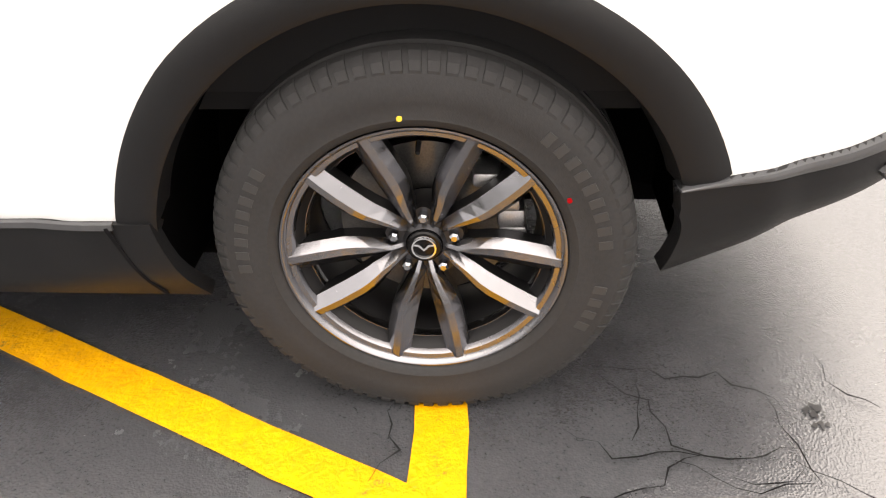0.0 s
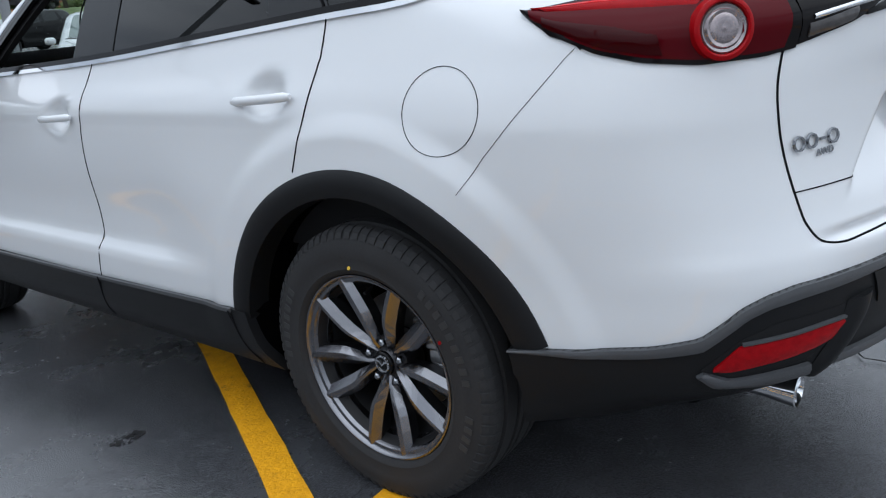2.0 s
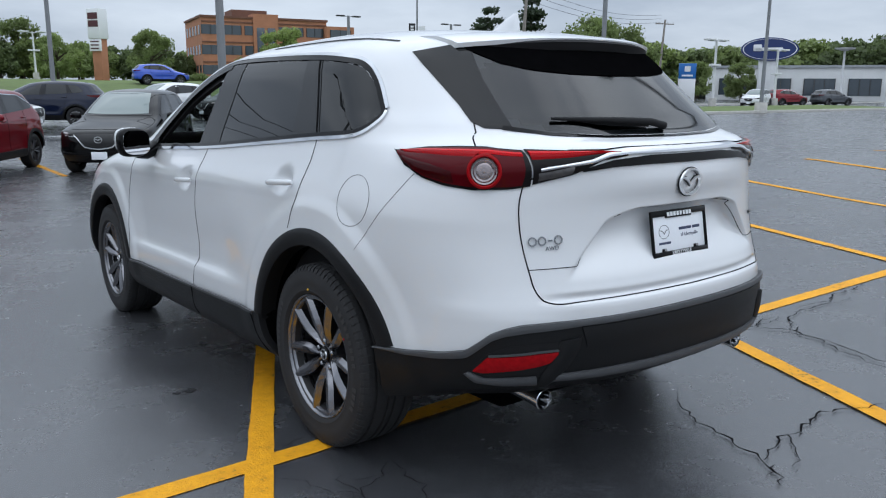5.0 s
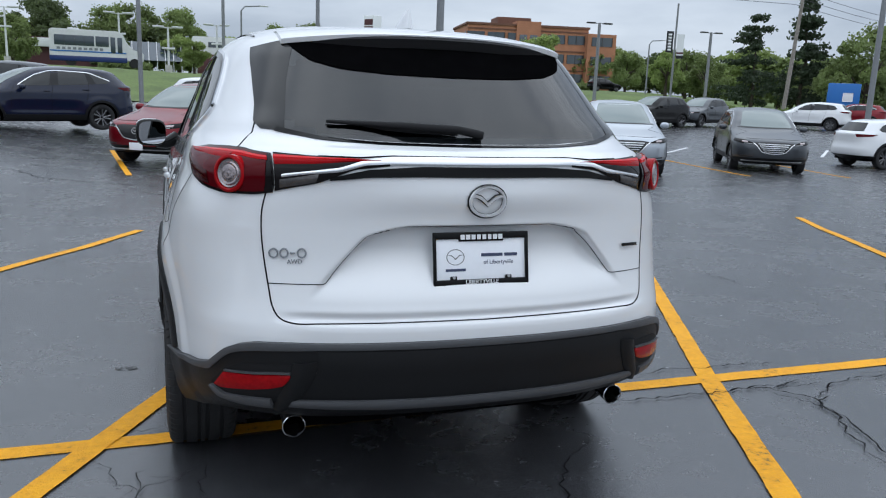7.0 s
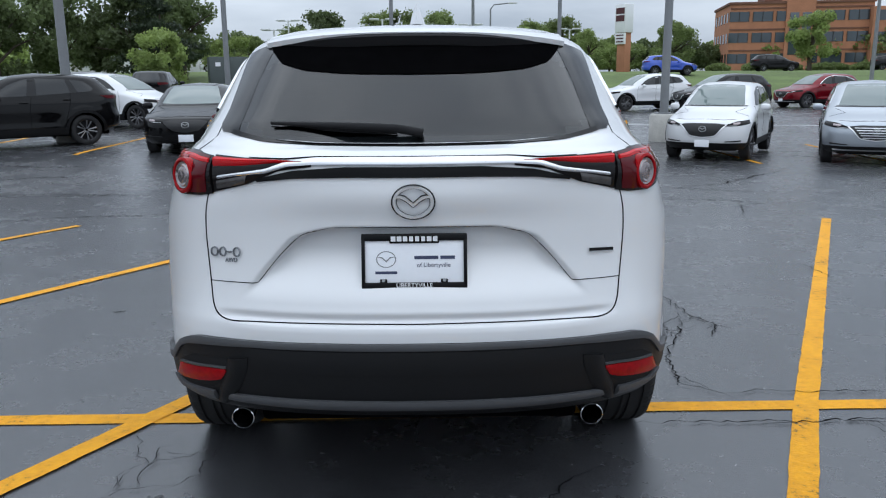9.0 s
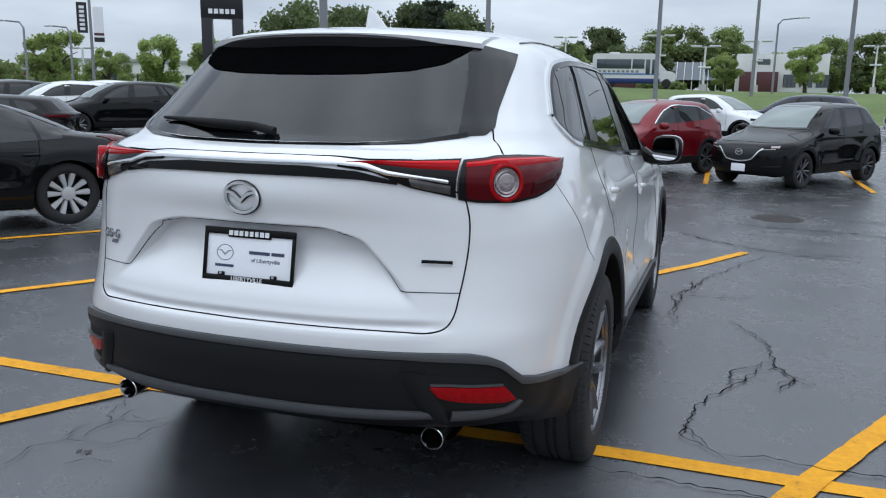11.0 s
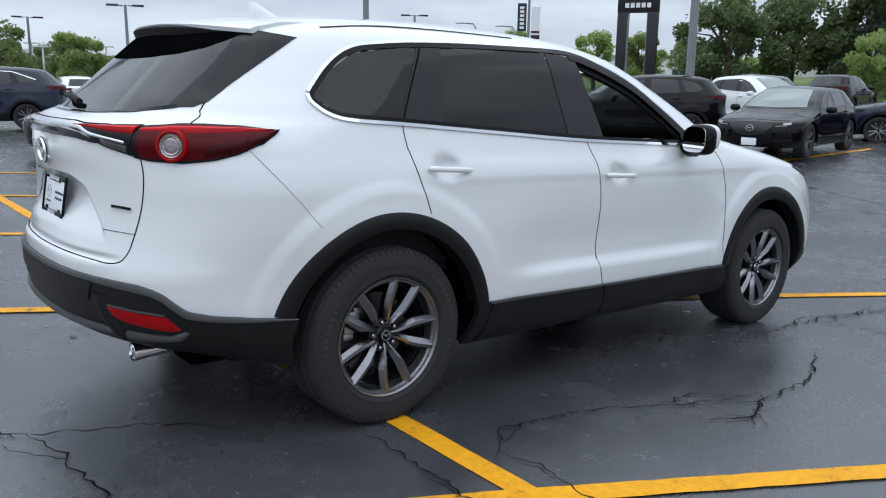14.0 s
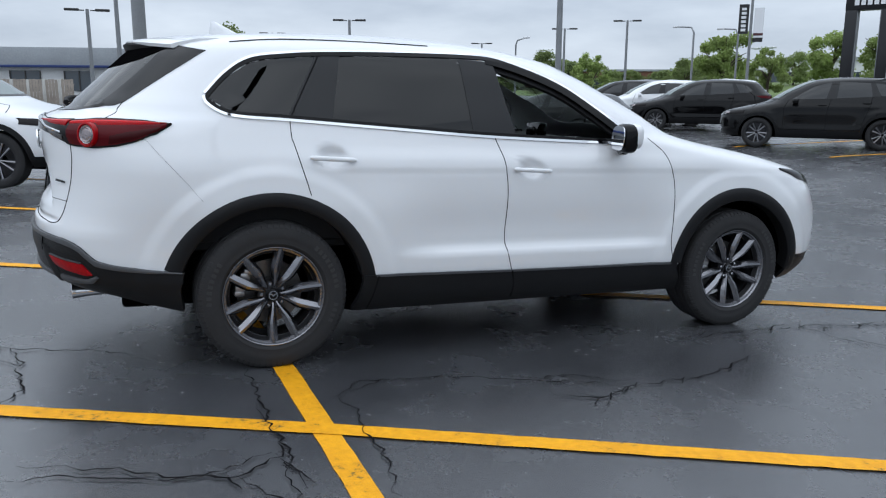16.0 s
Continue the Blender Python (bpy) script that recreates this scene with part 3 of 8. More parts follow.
def sheet(bm, xs, ys, f):
    g = [[bm.verts.new((x, y, f(x, y))) for x in xs] for y in ys]
    for j in range(len(ys) - 1):
        for i in range(len(xs) - 1):
            bm.faces.new((g[j][i], g[j][i + 1], g[j + 1][i + 1], g[j + 1][i]))
    return bm


ground = tagged(part("ground", sheet(bmesh.new(), axis(0, [(14, 0.5), (50, 2), (200, 15), (1800, 400)]), axis(0, [(40, 0.5), (80, 4), (200, 15), (1800, 400)]), lot_height), M["asphalt"]),
                "dark sealed asphalt car park with patches and fine cracks", "ground", kind="structure")
verge = tagged(part("grass_verge", sheet(bmesh.new(), axis(20, [(80, 4), (300, 20), (900, 300)]), [46, 48, 51, 54, 57, 60, 64, 68, 72, 78, 90, 110, 140, 200, 400, 1500], verge_height), M["grass"]),
               "mown green grass bank rising beyond the car park", "grass", kind="stuff")


def drape(bm, pts, width, lift=0.004, ragged=0.0, seed=1):
    """A strip that lies on the lot along a line."""
    rnd = random.Random(seed)
    rows = []
    for i, p in enumerate(pts):
        a, b = pts[max(i - 1, 0)], pts[min(i + 1, len(pts) - 1)]
        d = Vector((b[0] - a[0], b[1] - a[1])).normalized()
        w = width[i] if isinstance(width, list) else width
        c = Vector((-d.y, d.x)) * w / 2
        row = []
        for s in (-1, 1):
            k = 1 + rnd.uniform(-ragged, ragged)
            x, y = p[0] + s * c.x * k, p[1] + s * c.y * k
            row.append(bm.verts.new((x, y, lot_height(x, y) + lift)))
        rows.append(row)
    for r0, r1 in zip(rows, rows[1:]):
        bm.faces.new((r0[0], r1[0], r1[1], r0[1]))
    return bm


def straight(p, q, step=0.08):
    n = max(2, int(math.dist(p, q) / step))
    return [(p[0] + (q[0] - p[0]) * i / n, p[1] + (q[1] - p[1]) * i / n) for i in range(n + 1)]


def stripe(p, q, width=0.105, lift=0.004, seed=0, label="worn yellow parking line painted on dark asphalt"):
    return tagged(part("parking_line", drape(bmesh.new(), straight(p, q), width, lift, 0.05, seed), M["line"]), label, "line", "yellow parking lines", "structure")


def spine(x):
    return 0.012 + 0.036 * min(max(x, -1.0), 1.0)


SPINE = 0.04
tagged(part("parking_line", drape(bmesh.new(), [(-13.2 + 0.1 * i, spine(-13.2 + 0.1 * i)) for i in range(268)], 0.108, 0.004, 0.05, 5), M["line"]),
       "long yellow line that the slanted parking bays meet", "line", "yellow parking lines", "structure")
for k in range(-4, 5):
    x0 = 1.745 + 2.93 * k
    lean = max(0.479, 0.506 + 0.025 * k)
    stripe((x0 - 0.475 * 6.1, -6.05), (x0, SPINE), lift=0.0075, seed=10 + k)
    stripe((x0, SPINE), (x0 + lean * 5.95, 6.0), lift=0.0075, seed=30 + k)


# ---------------------------------------------------------- the white car's body
def both(bm, fn):
    for sx in (1, -1):
        fn(sx)
    bmesh.ops.remove_doubles(bm, verts=bm.verts, dist=0.0006)
    return bm


def hero_sculpt(y, z):
    d = 0.0
    for wy in (0.0, 2.93):
        r = math.hypot(y - wy, z - 0.37)
        d += 0.011 * (1 - smooth(0.595, 0.665, r)) * smooth(0.3, 0.4, z)
    # doors hollowed above a sharp shelf that starts behind the rear arch
    door = smooth(0.55, 0.95, y) * (1 - smooth(2.15, 2.45, y))
    d -= 0.030 * door * smooth(0.545, 0.605, z) * (1 - smooth(0.66, 0.98, z))
    # shelf above the rear bumper, running out before the arch
    d += 0.005 * (1 - smooth(-0.84, -0.60, y)) * (1 - smooth(0.685, 0.735, z))
    # the tail draws in behind the arches
    d -= 0.058 * (1 - smooth(-0.55, -0.18, y)) * (0.7 + 0.3 * smooth(-0.95, -0.65, y)) * (1 - 0.80 * smooth(0.60, 1.00, z))
    d += 0.006 * smooth(0.98, 1.03, z) * (1 - smooth(1.05, 1.13, z)) * smooth(-0.2, 0.6, y)
    # cups behind the door handles
    for hy, hz in ((0.30, 1.062), (1.44, 1.008)):
        d -= 0.030 * math.exp(-(((y - hy) / 0.075) ** 2 + ((z - hz) / 0.045) ** 2) ** 2)
    return d


def hero_dent(x, z):
    half = 0.335 + (0.485 - 0.335) * (1.005 - z) / 0.162 - 0.09 * smooth(0.955, 1.01, z) ** 2
    inside = smooth(-0.008, 0.026, half - x)
    d = 0.058 * inside * smooth(0.775, 0.935, z) * (1 - smooth(0.994, 1.008, z))
    # the lid's lower edge tucks in above the bumper
    d += (0.013 * smooth(0.712, 0.726, z) * (1 - smooth(0.728, 0.752, z)) - 0.007 * smooth(0.66, 0.70, z) * (1 - smooth(0.708, 0.722, z))) * (1 - smooth(0.50, 0.655, x))
    return d - 0.010 * smooth(1.03, 1.08, z) * (1 - smooth(1.10, 1.15, z)) * (1 - smooth(0.1, 0.6, x))


REAR = [(0.27, -0.70), (0.33, -0.80), (0.38, -0.92), (0.42, -1.03), (0.46, -1.078), (0.50, -1.092), (0.60, -1.108), (0.66, -1.108), (0.70, -1.101), (0.78, -1.076), (0.90, -1.055),
        (1.00, -1.052), (1.08, -1.058), (1.15, -1.062), (1.20, -1.050), (1.225, -1.015), (1.25, -0.945), (1.30, -0.890), (1.40, -0.785), (1.50, -0.680),
        (1.56, -0.615), (1.60, -0.555), (1.63, -0.45), (1.66, -0.28), (1.68, -0.05), (1.70, 0.30), (1.71, 0.55), (1.716, 0.80)]
FRONT = [(0.27, 3.74), (0.40, 3.86), (0.60, 3.90), (0.80, 3.87), (0.90, 3.82), (0.98, 3.73), (1.02, 3.62), (1.06, 3.45), (1.10, 3.24), (1.14, 3.00),
         (1.17, 2.82), (1.20, 2.68), (1.25, 2.56), (1.318, 2.44), (1.449, 2.17), (1.542, 1.96), (1.63, 1.69), (1.683, 1.32), (1.70, 1.08), (1.712, 0.95), (1.716, 0.90)]
WIDTH = [(0.27, 0.90), (0.33, 0.932), (0.42, 0.948), (0.46, 0.956), (0.55, 0.957), (0.70, 0.953), (0.80, 0.948), (0.94, 0.930), (1.00, 0.922), (1.06, 0.906),
         (1.12, 0.884), (1.17, 0.866), (1.22, 0.848), (1.25, 0.838), (1.35, 0.800), (1.45, 0.762), (1.55, 0.722), (1.60, 0.690), (1.63, 0.655), (1.66, 0.595),
         (1.68, 0.525), (1.70, 0.41), (1.71, 0.28), (1.716, 0.03)]
hero = Shell(REAR, FRONT, WIDTH, wheels=(0.0, 2.93), wheel_r=0.466, sculpt=hero_sculpt, dent=hero_dent,
             rear_len=[(0.27, 0.37), (0.33, 0.47), (0.38, 0.59), (0.42, 0.70), (0.46, 0.75), (1.15, 0.75), (1.24, 0.95), (1.35, 1.1), (1.716, 1.1)], n_front=3.6, front_len=[(0.27, 0.9), (1.0, 0.9), (1.2, 0.8), (1.716, 0.9)], n_rear=[(0.27, 2.5), (1.12, 2.5), (1.30, 3.0), (1.716, 3.0)])

QUARTER = ([(-0.288, 1.335), (-0.21, 1.285), (-0.13, 1.272), (0.105, 1.260)], [(-0.288, 1.352), (-0.19, 1.440), (-0.08, 1.512), (0.06, 1.540), (0.265, 1.560)])
REAR_DOOR = ([(0.30, 1.247), (1.10, 1.203)], [(0.365, 1.565), (0.7, 1.58), (1.06, 1.590)])
FRONT_DOOR = ([(1.335, 1.194), (2.10, 1.170)], [(1.236, 1.581), (1.333, 1.566), (1.648, 1.468), (1.867, 1.347), (2.10, 1.190)])


def inside_poly(p, poly):
    x, y = p
    hit = False
    for (x0, y0), (x1, y1) in zip(poly, poly[1:] + poly[:1]):
        if (y0 > y) != (y1 > y) and x < (x1 - x0) * (y - y0) / (y1 - y0) + x0:
            hit = not hit
    return hit


PANES = [lo + hi[::-1] for lo, hi in (QUARTER, REAR_DOOR, FRONT_DOOR)]


def hero_drop(x, y, z):
    if 1.16 < z < 1.6 and x > 0.5 and any(inside_poly((y, z), p) for p in PANES):
        return True
    if 1.272 + 0.36 * max(0.0, x - 0.46) < z < 1.56 and y < -0.55 and x < 0.60 - 0.38 * (z - 1.30):
        return True
    if y < -0.40 and z < (0.325 - 0.22 * (y + 0.446) if y > -0.80 and x > 0.5 else 0.34):
        return True
    return 1.24 < z < 1.60 and y > 1.55 and x < 0.62 - 0.2 * (z - 1.3)


CAR = empty("white_car", TILT.copy(), "pearl white three-row estate car parked across yellow bay lines", "car")
zs = sorted({round(0.27 + 0.02 * i, 3) for i in range(73)} | {round(0.735 + 0.005 * i, 3) for i in range(58)} | {round(0.698 + 0.004 * i, 3) for i in range(14)} | {1.0, 1.007, 1.014, 0.655, 0.665, 1.225, 1.235, 1.65, 1.67, 1.685, 1.695, 1.705, 1.7125, 1.716} - {1.71 + 0.02})
zs = [z for z in zs if z <= 1.716]
body = part("body", hero.skin(bmesh.new(), zs, nc=200, ns=200, nf=60, drop=hero_drop), [M["white"], M["clad"]], CAR)
body.data.polygons.foreach_set("material_index", [1 if p.center.z < (0.44 if p.center.y > -0.3 else 0.505) else 0 for p in body.data.polygons])

body.data.set_sharp_from_angle(angle=radians(85))

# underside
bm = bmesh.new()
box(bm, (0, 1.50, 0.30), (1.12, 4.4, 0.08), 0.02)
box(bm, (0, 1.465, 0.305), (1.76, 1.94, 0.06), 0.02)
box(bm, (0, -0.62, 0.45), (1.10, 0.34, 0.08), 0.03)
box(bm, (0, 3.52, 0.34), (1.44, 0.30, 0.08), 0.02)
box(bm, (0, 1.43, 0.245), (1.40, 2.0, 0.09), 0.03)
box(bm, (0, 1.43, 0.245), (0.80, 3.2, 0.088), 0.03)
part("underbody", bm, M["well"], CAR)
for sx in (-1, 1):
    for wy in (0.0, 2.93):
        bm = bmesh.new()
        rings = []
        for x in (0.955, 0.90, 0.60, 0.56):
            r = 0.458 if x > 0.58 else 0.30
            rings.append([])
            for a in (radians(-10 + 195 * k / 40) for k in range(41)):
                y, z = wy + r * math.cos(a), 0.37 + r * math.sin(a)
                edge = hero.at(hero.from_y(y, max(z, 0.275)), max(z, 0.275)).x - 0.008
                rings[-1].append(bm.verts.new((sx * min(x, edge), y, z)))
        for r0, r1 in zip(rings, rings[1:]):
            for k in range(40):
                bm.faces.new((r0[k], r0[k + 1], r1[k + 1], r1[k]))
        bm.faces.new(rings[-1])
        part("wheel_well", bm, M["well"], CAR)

# arch cladding: a dished ring round each wheel opening
def arch(wy, sx, a0, a1, trim=0.0):
    bm = bmesh.new()
    n = 44
    rows = []
    for k in range(n + 1):
        a = radians(a0 + (a1 - a0) * k / n)
        row = []
        for r, o in ((0.448, -0.07), (0.448, 0.000), (0.458, 0.007), (0.505, 0.010), (0.534, 0.008), (0.543, 0.003), (0.543, -0.01)):
            r = r if wy < 1 else 0.448 + (r - 0.448) * 0.84
            if wy < 1:
                r += 0.009 * (1 - smooth(0.45, 0.50, r))
            r -= trim * max(max(0.0, math.cos(a)), math.sin(a)) * smooth(0.46, 0.54, r)
            y, z = wy + r * math.cos(a), 0.37 + r * math.sin(a)
            z = max(z, 0.285)
            u = hero.from_y(y, z)
            q = hero.at(u, z) + hero.normal(u, z) * o
            row.append(bm.verts.new((sx * q.x, q.y, q.z)))
        rows.append(row)
    for r0, r1 in zip(rows, rows[1:]):
        for k in range(len(r0) - 1):
            bm.faces.new((r0[k], r0[k + 1], r1[k + 1], r1[k]))
    bm.faces.new(rows[0])
    bm.faces.new(rows[-1])
    return bm


for sx in (-1, 1):
    part("wheel_arch_trim", arch(0.0, sx, 8, 163, 0.018), M["clad"], CAR, "grained black plastic arch trim")
    part("wheel_arch_trim", arch(2.93, sx, -2, 171), M["clad"], CAR)
    # sill
    lo = hero.side([(0.405, 0.272), (1.3, 0.272), (2.50, 0.272)])
    hi = hero.side([(0.455, 0.466), (1.3, 0.452), (2.42, 0.446)])
    part("sill_trim", hero.slab(bmesh.new(), lo, hi, 40, 6, 0.012, 0.03, sx, 0.006), M["clad"], CAR, "black plastic sill trim")
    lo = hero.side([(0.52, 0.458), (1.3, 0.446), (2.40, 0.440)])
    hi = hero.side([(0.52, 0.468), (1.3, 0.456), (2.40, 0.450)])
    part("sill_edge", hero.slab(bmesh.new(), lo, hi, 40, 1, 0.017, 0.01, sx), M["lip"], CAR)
    # front bumper end
    lo = hero.side([(3.37, 0.285), (3.55, 0.29), (3.72, 0.30)])
    hi = hero.side([(3.385, 0.44), (3.55, 0.42), (3.735, 0.40)])
    part("front_bumper_trim", hero.slab(bmesh.new(), lo, hi, 10, 4, 0.008, 0.02, sx), M["clad"], CAR)

# rear bumper cladding, all the way round
top = hero.rear([(0, 0.664), (0.3, 0.664), (0.51, 0.661), (0.60, 0.659), (0.70, 0.653), (0.749, 0.640), (0.785, 0.621), (0.815, 0.590), (0.840, 0.562)]) + hero.side([(-0.72, 0.543), (-0.64, 0.534), (-0.51, 0.521), (-0.425, 0.513)])
under = hero.rear([(0, 0.644), (0.3, 0.645), (0.51, 0.642), (0.61, 0.635), (0.69, 0.628), (0.748, 0.617), (0.782, 0.600), (0.812, 0.567), (0.836, 0.538)]) + hero.side([(-0.72, 0.523), (-0.64, 0.515), (-0.51, 0.511), (-0.425, 0.509)])
low = hero.rear([(0, 0.345), (0.3, 0.348), (0.48, 0.360), (0.60, 0.40)]) + hero.side([(-0.75, 0.392), (-0.60, 0.356), (-0.46, 0.325), (-0.425, 0.318)])
bm = bmesh.new()
part("rear_bumper_cladding", both(bm, lambda sx: hero.slab(bm, low, top, 70, 18, 0.010, 0.03, sx)), M["clad"], CAR, "grained black plastic rear bumper")
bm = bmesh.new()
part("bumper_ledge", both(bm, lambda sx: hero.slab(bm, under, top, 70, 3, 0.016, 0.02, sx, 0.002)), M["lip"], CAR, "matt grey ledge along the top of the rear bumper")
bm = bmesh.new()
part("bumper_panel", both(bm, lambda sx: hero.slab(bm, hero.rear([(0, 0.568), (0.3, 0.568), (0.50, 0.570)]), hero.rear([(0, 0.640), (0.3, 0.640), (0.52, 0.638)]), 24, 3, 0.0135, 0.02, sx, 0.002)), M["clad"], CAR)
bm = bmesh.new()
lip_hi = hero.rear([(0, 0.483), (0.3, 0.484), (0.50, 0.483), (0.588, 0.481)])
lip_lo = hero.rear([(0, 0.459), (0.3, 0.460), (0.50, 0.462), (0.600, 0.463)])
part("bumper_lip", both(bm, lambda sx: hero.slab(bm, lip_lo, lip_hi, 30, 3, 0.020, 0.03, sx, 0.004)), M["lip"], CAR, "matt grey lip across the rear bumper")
for sx in (-1, 1):
    # sloping fin beside the reflector, a flat dark panel for its shaded pocket and a grey ledge under it
    part("bumper_fin", hero.slab(bmesh.new(), hero.rear([(0.520, 0.606), (0.524, 0.567), (0.555, 0.50), (0.598, 0.448)]),
                                 hero.rear([(0.590, 0.598), (0.602, 0.556), (0.622, 0.510), (0.648, 0.448)]), 20, 6, 0.012, 0.03, sx, 0.013), M["clad"], CAR)
    part("reflector_pocket", hero.slab(bmesh.new(), hero.rear([(0.600, 0.553), (0.622, 0.514), (0.66, 0.488), (0.788, 0.474), (0.832, 0.492)]),
                                       hero.rear([(0.594, 0.592), (0.64, 0.590), (0.735, 0.584), (0.790, 0.555), (0.830, 0.500)]), 20, 4, 0.0115, 0.02, sx), M["dash"], CAR)
    part("reflector", hero.slab(bmesh.new(), hero.rear([(0.596, 0.554), (0.615, 0.527), (0.65, 0.515), (0.70, 0.505), (0.795, 0.489), (0.817, 0.493)]),
                                hero.rear([(0.598, 0.561), (0.65, 0.558), (0.70, 0.552), (0.790, 0.544), (0.817, 0.499)]), 22, 4, 0.017, 0.02, sx, 0.003), M["reflector"], CAR, "bright red rear reflector")
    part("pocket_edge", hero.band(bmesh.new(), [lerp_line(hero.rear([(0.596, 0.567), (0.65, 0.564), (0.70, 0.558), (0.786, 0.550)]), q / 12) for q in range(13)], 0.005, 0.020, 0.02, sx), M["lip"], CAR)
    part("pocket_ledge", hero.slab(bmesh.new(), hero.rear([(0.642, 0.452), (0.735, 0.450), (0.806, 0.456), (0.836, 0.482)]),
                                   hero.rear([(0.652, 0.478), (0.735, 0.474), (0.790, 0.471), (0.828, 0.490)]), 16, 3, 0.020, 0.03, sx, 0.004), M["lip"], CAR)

# lines between the panels, and painted shade lines round the plate recess
def seam(line, width=0.0042, sxs=(1, -1), name="panel_gap", off=0.0012, steps=30):
    for sx in sxs:
        fine = [lerp_line(line, i / steps) for i in range(steps + 1)]
        part(name, hero.band(bmesh.new(), fine, width, off, 0.003, sx), M["gap"], CAR)


seam(hero.side(curve([(0.096, 1.246), (0.098, 1.17), (0.115, 1.10), (0.15, 0.98), (0.180, 0.880)])))
seam(hero.side(curve([(1.212, 1.19), (1.246, 1.10), (1.262, 1.047), (1.281, 0.90), (1.281, 0.768), (1.278, 0.61), (1.318, 0.45)])))
seam(hero.side(curve([(2.244, 1.19), (2.32, 1.13), (2.359, 1.085), (2.405, 0.95), (2.412, 0.80), (2.397, 0.57), (2.432, 0.45)])))
seam(hero.side([(0.098 + 0.164 * q / 24, 1.255 + 0.306 * q / 24) for q in range(25)]), 0.006, off=0.0062)
seam(hero.side([(1.315, 0.455), (1.33, 0.30)]), 0.008, off=0.0185)
seam(hero.side([(0.530, 0.462), (0.505, 0.36), (0.485, 0.285)]), 0.007, off=0.0185)
seam(hero.side([(-0.58, 1.135), (-0.395, 0.93), (-0.335, 0.855)]), 0.0009)
hatch = hero.rear([(0.61, 1.128), (0.63, 1.115)]) + hero.rear(curve([(0.648, 1.095), (0.660, 1.04), (0.662, 0.97), (0.658, 0.89), (0.652, 0.81), (0.648, 0.765), (0.636, 0.735), (0.616, 0.720), (0.579, 0.714), (0.514, 0.716), (0.40, 0.718), (0.2, 0.719), (0, 0.718)]))
seam(hatch, 0.0046, steps=90)
seam(hero.side([(-0.665, 1.300), (-0.691, 1.268), (-0.745, 1.222)]), 0.005)
# dark strip painted for the shade under the recess's top overhang
seam(hero.rear([(0.265, 0.9965), (0.165, 0.9995), (0.0, 1.0005)]), 0.006)
# thin dark line painted for the shadow along the recess edge
seam(hero.rear([(0.651, 0.826), (0.524, 0.829), (0.490, 0.829)]) + hero.rear(curve([(0.486, 0.831), (0.434, 0.892), (0.391, 0.937), (0.355, 0.969), (0.322, 0.986), (0.265, 0.9965)])), 0.0026, steps=60)
seam(hero.side([(-0.50, 0.516), (-0.42, 0.508)]), 0.006)

# fuel flap on the far side only
fuel = [(hero.from_y(-0.285 + 0.101 * math.cos(a), 1.025 + 0.092 * math.sin(a)), 1.025 + 0.092 * math.sin(a)) for a in (2 * math.pi * k / 48 for k in range(49))]
part("fuel_flap_gap", hero.band(bmesh.new(), fuel, 0.0016, 0.0010, 0.003, -1), M["gap"], CAR)

# ---------------------------------------------------------------- glass and trim
for sx in (-1, 1):
    for nm, (lo, hi), m in (("quarter_window", QUARTER, "tint"), ("rear_door_window", REAR_DOOR, "tint")):
        ob = part(nm, hero.slab(bmesh.new(), lo, hi, 20, 8, 0.001, 0.004, sx, via=hero.from_y), M[m], CAR,
                  "dark privacy glass side window")
    c_lo, c_hi = [(0.085, 1.256), (0.31, 1.245)], [(0.245, 1.560), (0.375, 1.567)]
    part("door_pillar", hero.slab(bmesh.new(), c_lo, c_hi, 6, 8, 0.0035, 0.012, sx, via=hero.from_y), M["pillar"], CAR, "satin black door pillar")
    b_lo, b_hi = [(1.09, 1.202), (1.35, 1.192)], [(1.045, 1.591), (1.25, 1.580)]
    part("door_pillar", hero.slab(bmesh.new(), b_lo, b_hi, 6, 8, 0.0035, 0.012, sx, via=hero.from_y), M["pillar"], CAR)
    seam(hero.side([(1.145, 1.60), (1.235, 1.19)]), 0.005, (sx,))
    part("pillar_corner", hero.slab(bmesh.new(), [(2.02, 1.168), (2.16, 1.165)], [(2.02, 1.25), (2.16, 1.17)], 5, 4, 0.004, 0.012, sx, via=hero.from_y), M["gloss"], CAR)
    # black rubber round the openings, then the bright moulding outside it
    ring_top = curve([(-0.292, 1.345), (-0.19, 1.452), (-0.08, 1.522), (0.076, 1.552), (0.29, 1.572), (0.67, 1.590), (1.125, 1.600), (1.333, 1.578), (1.648, 1.478), (1.867, 1.356), (2.13, 1.182)], 5)
    ring_low = curve([(-0.292, 1.345), (-0.285, 1.318), (-0.224, 1.279), (-0.131, 1.263), (0.117, 1.252), (0.65, 1.221), (1.247, 1.189), (2.13, 1.167)], 5)
    for line, w in ((ring_top, 0.024), (ring_low, 0.022)):
        part("window_rubber", hero.band(bmesh.new(), hero.side(line), w, 0.0066, 0.014, sx), M["gloss"], CAR)
    inner = [(y - 0.010, z - 0.018) for y, z in ring_top if y > 1.20]
    part("window_rubber", hero.band(bmesh.new(), hero.side(inner), 0.026, 0.0058, 0.016, sx), M["gloss"], CAR)
    for line, dz in ((ring_top, 0.014), (ring_low, -0.013)):
        shifted = []
        for i, (y, z) in enumerate(line):
            a, b = line[max(i - 1, 0)], line[min(i + 1, len(line) - 1)]
            d = Vector((b[0] - a[0], b[1] - a[1])).normalized()
            s = dz / 1.0
            shifted.append((y - d.y * s, z + d.x * s))
        part("chrome_moulding", hero.band(bmesh.new(), hero.side(shifted), 0.014, 0.008, 0.012, sx), M["chrome"], CAR, "bright window moulding")

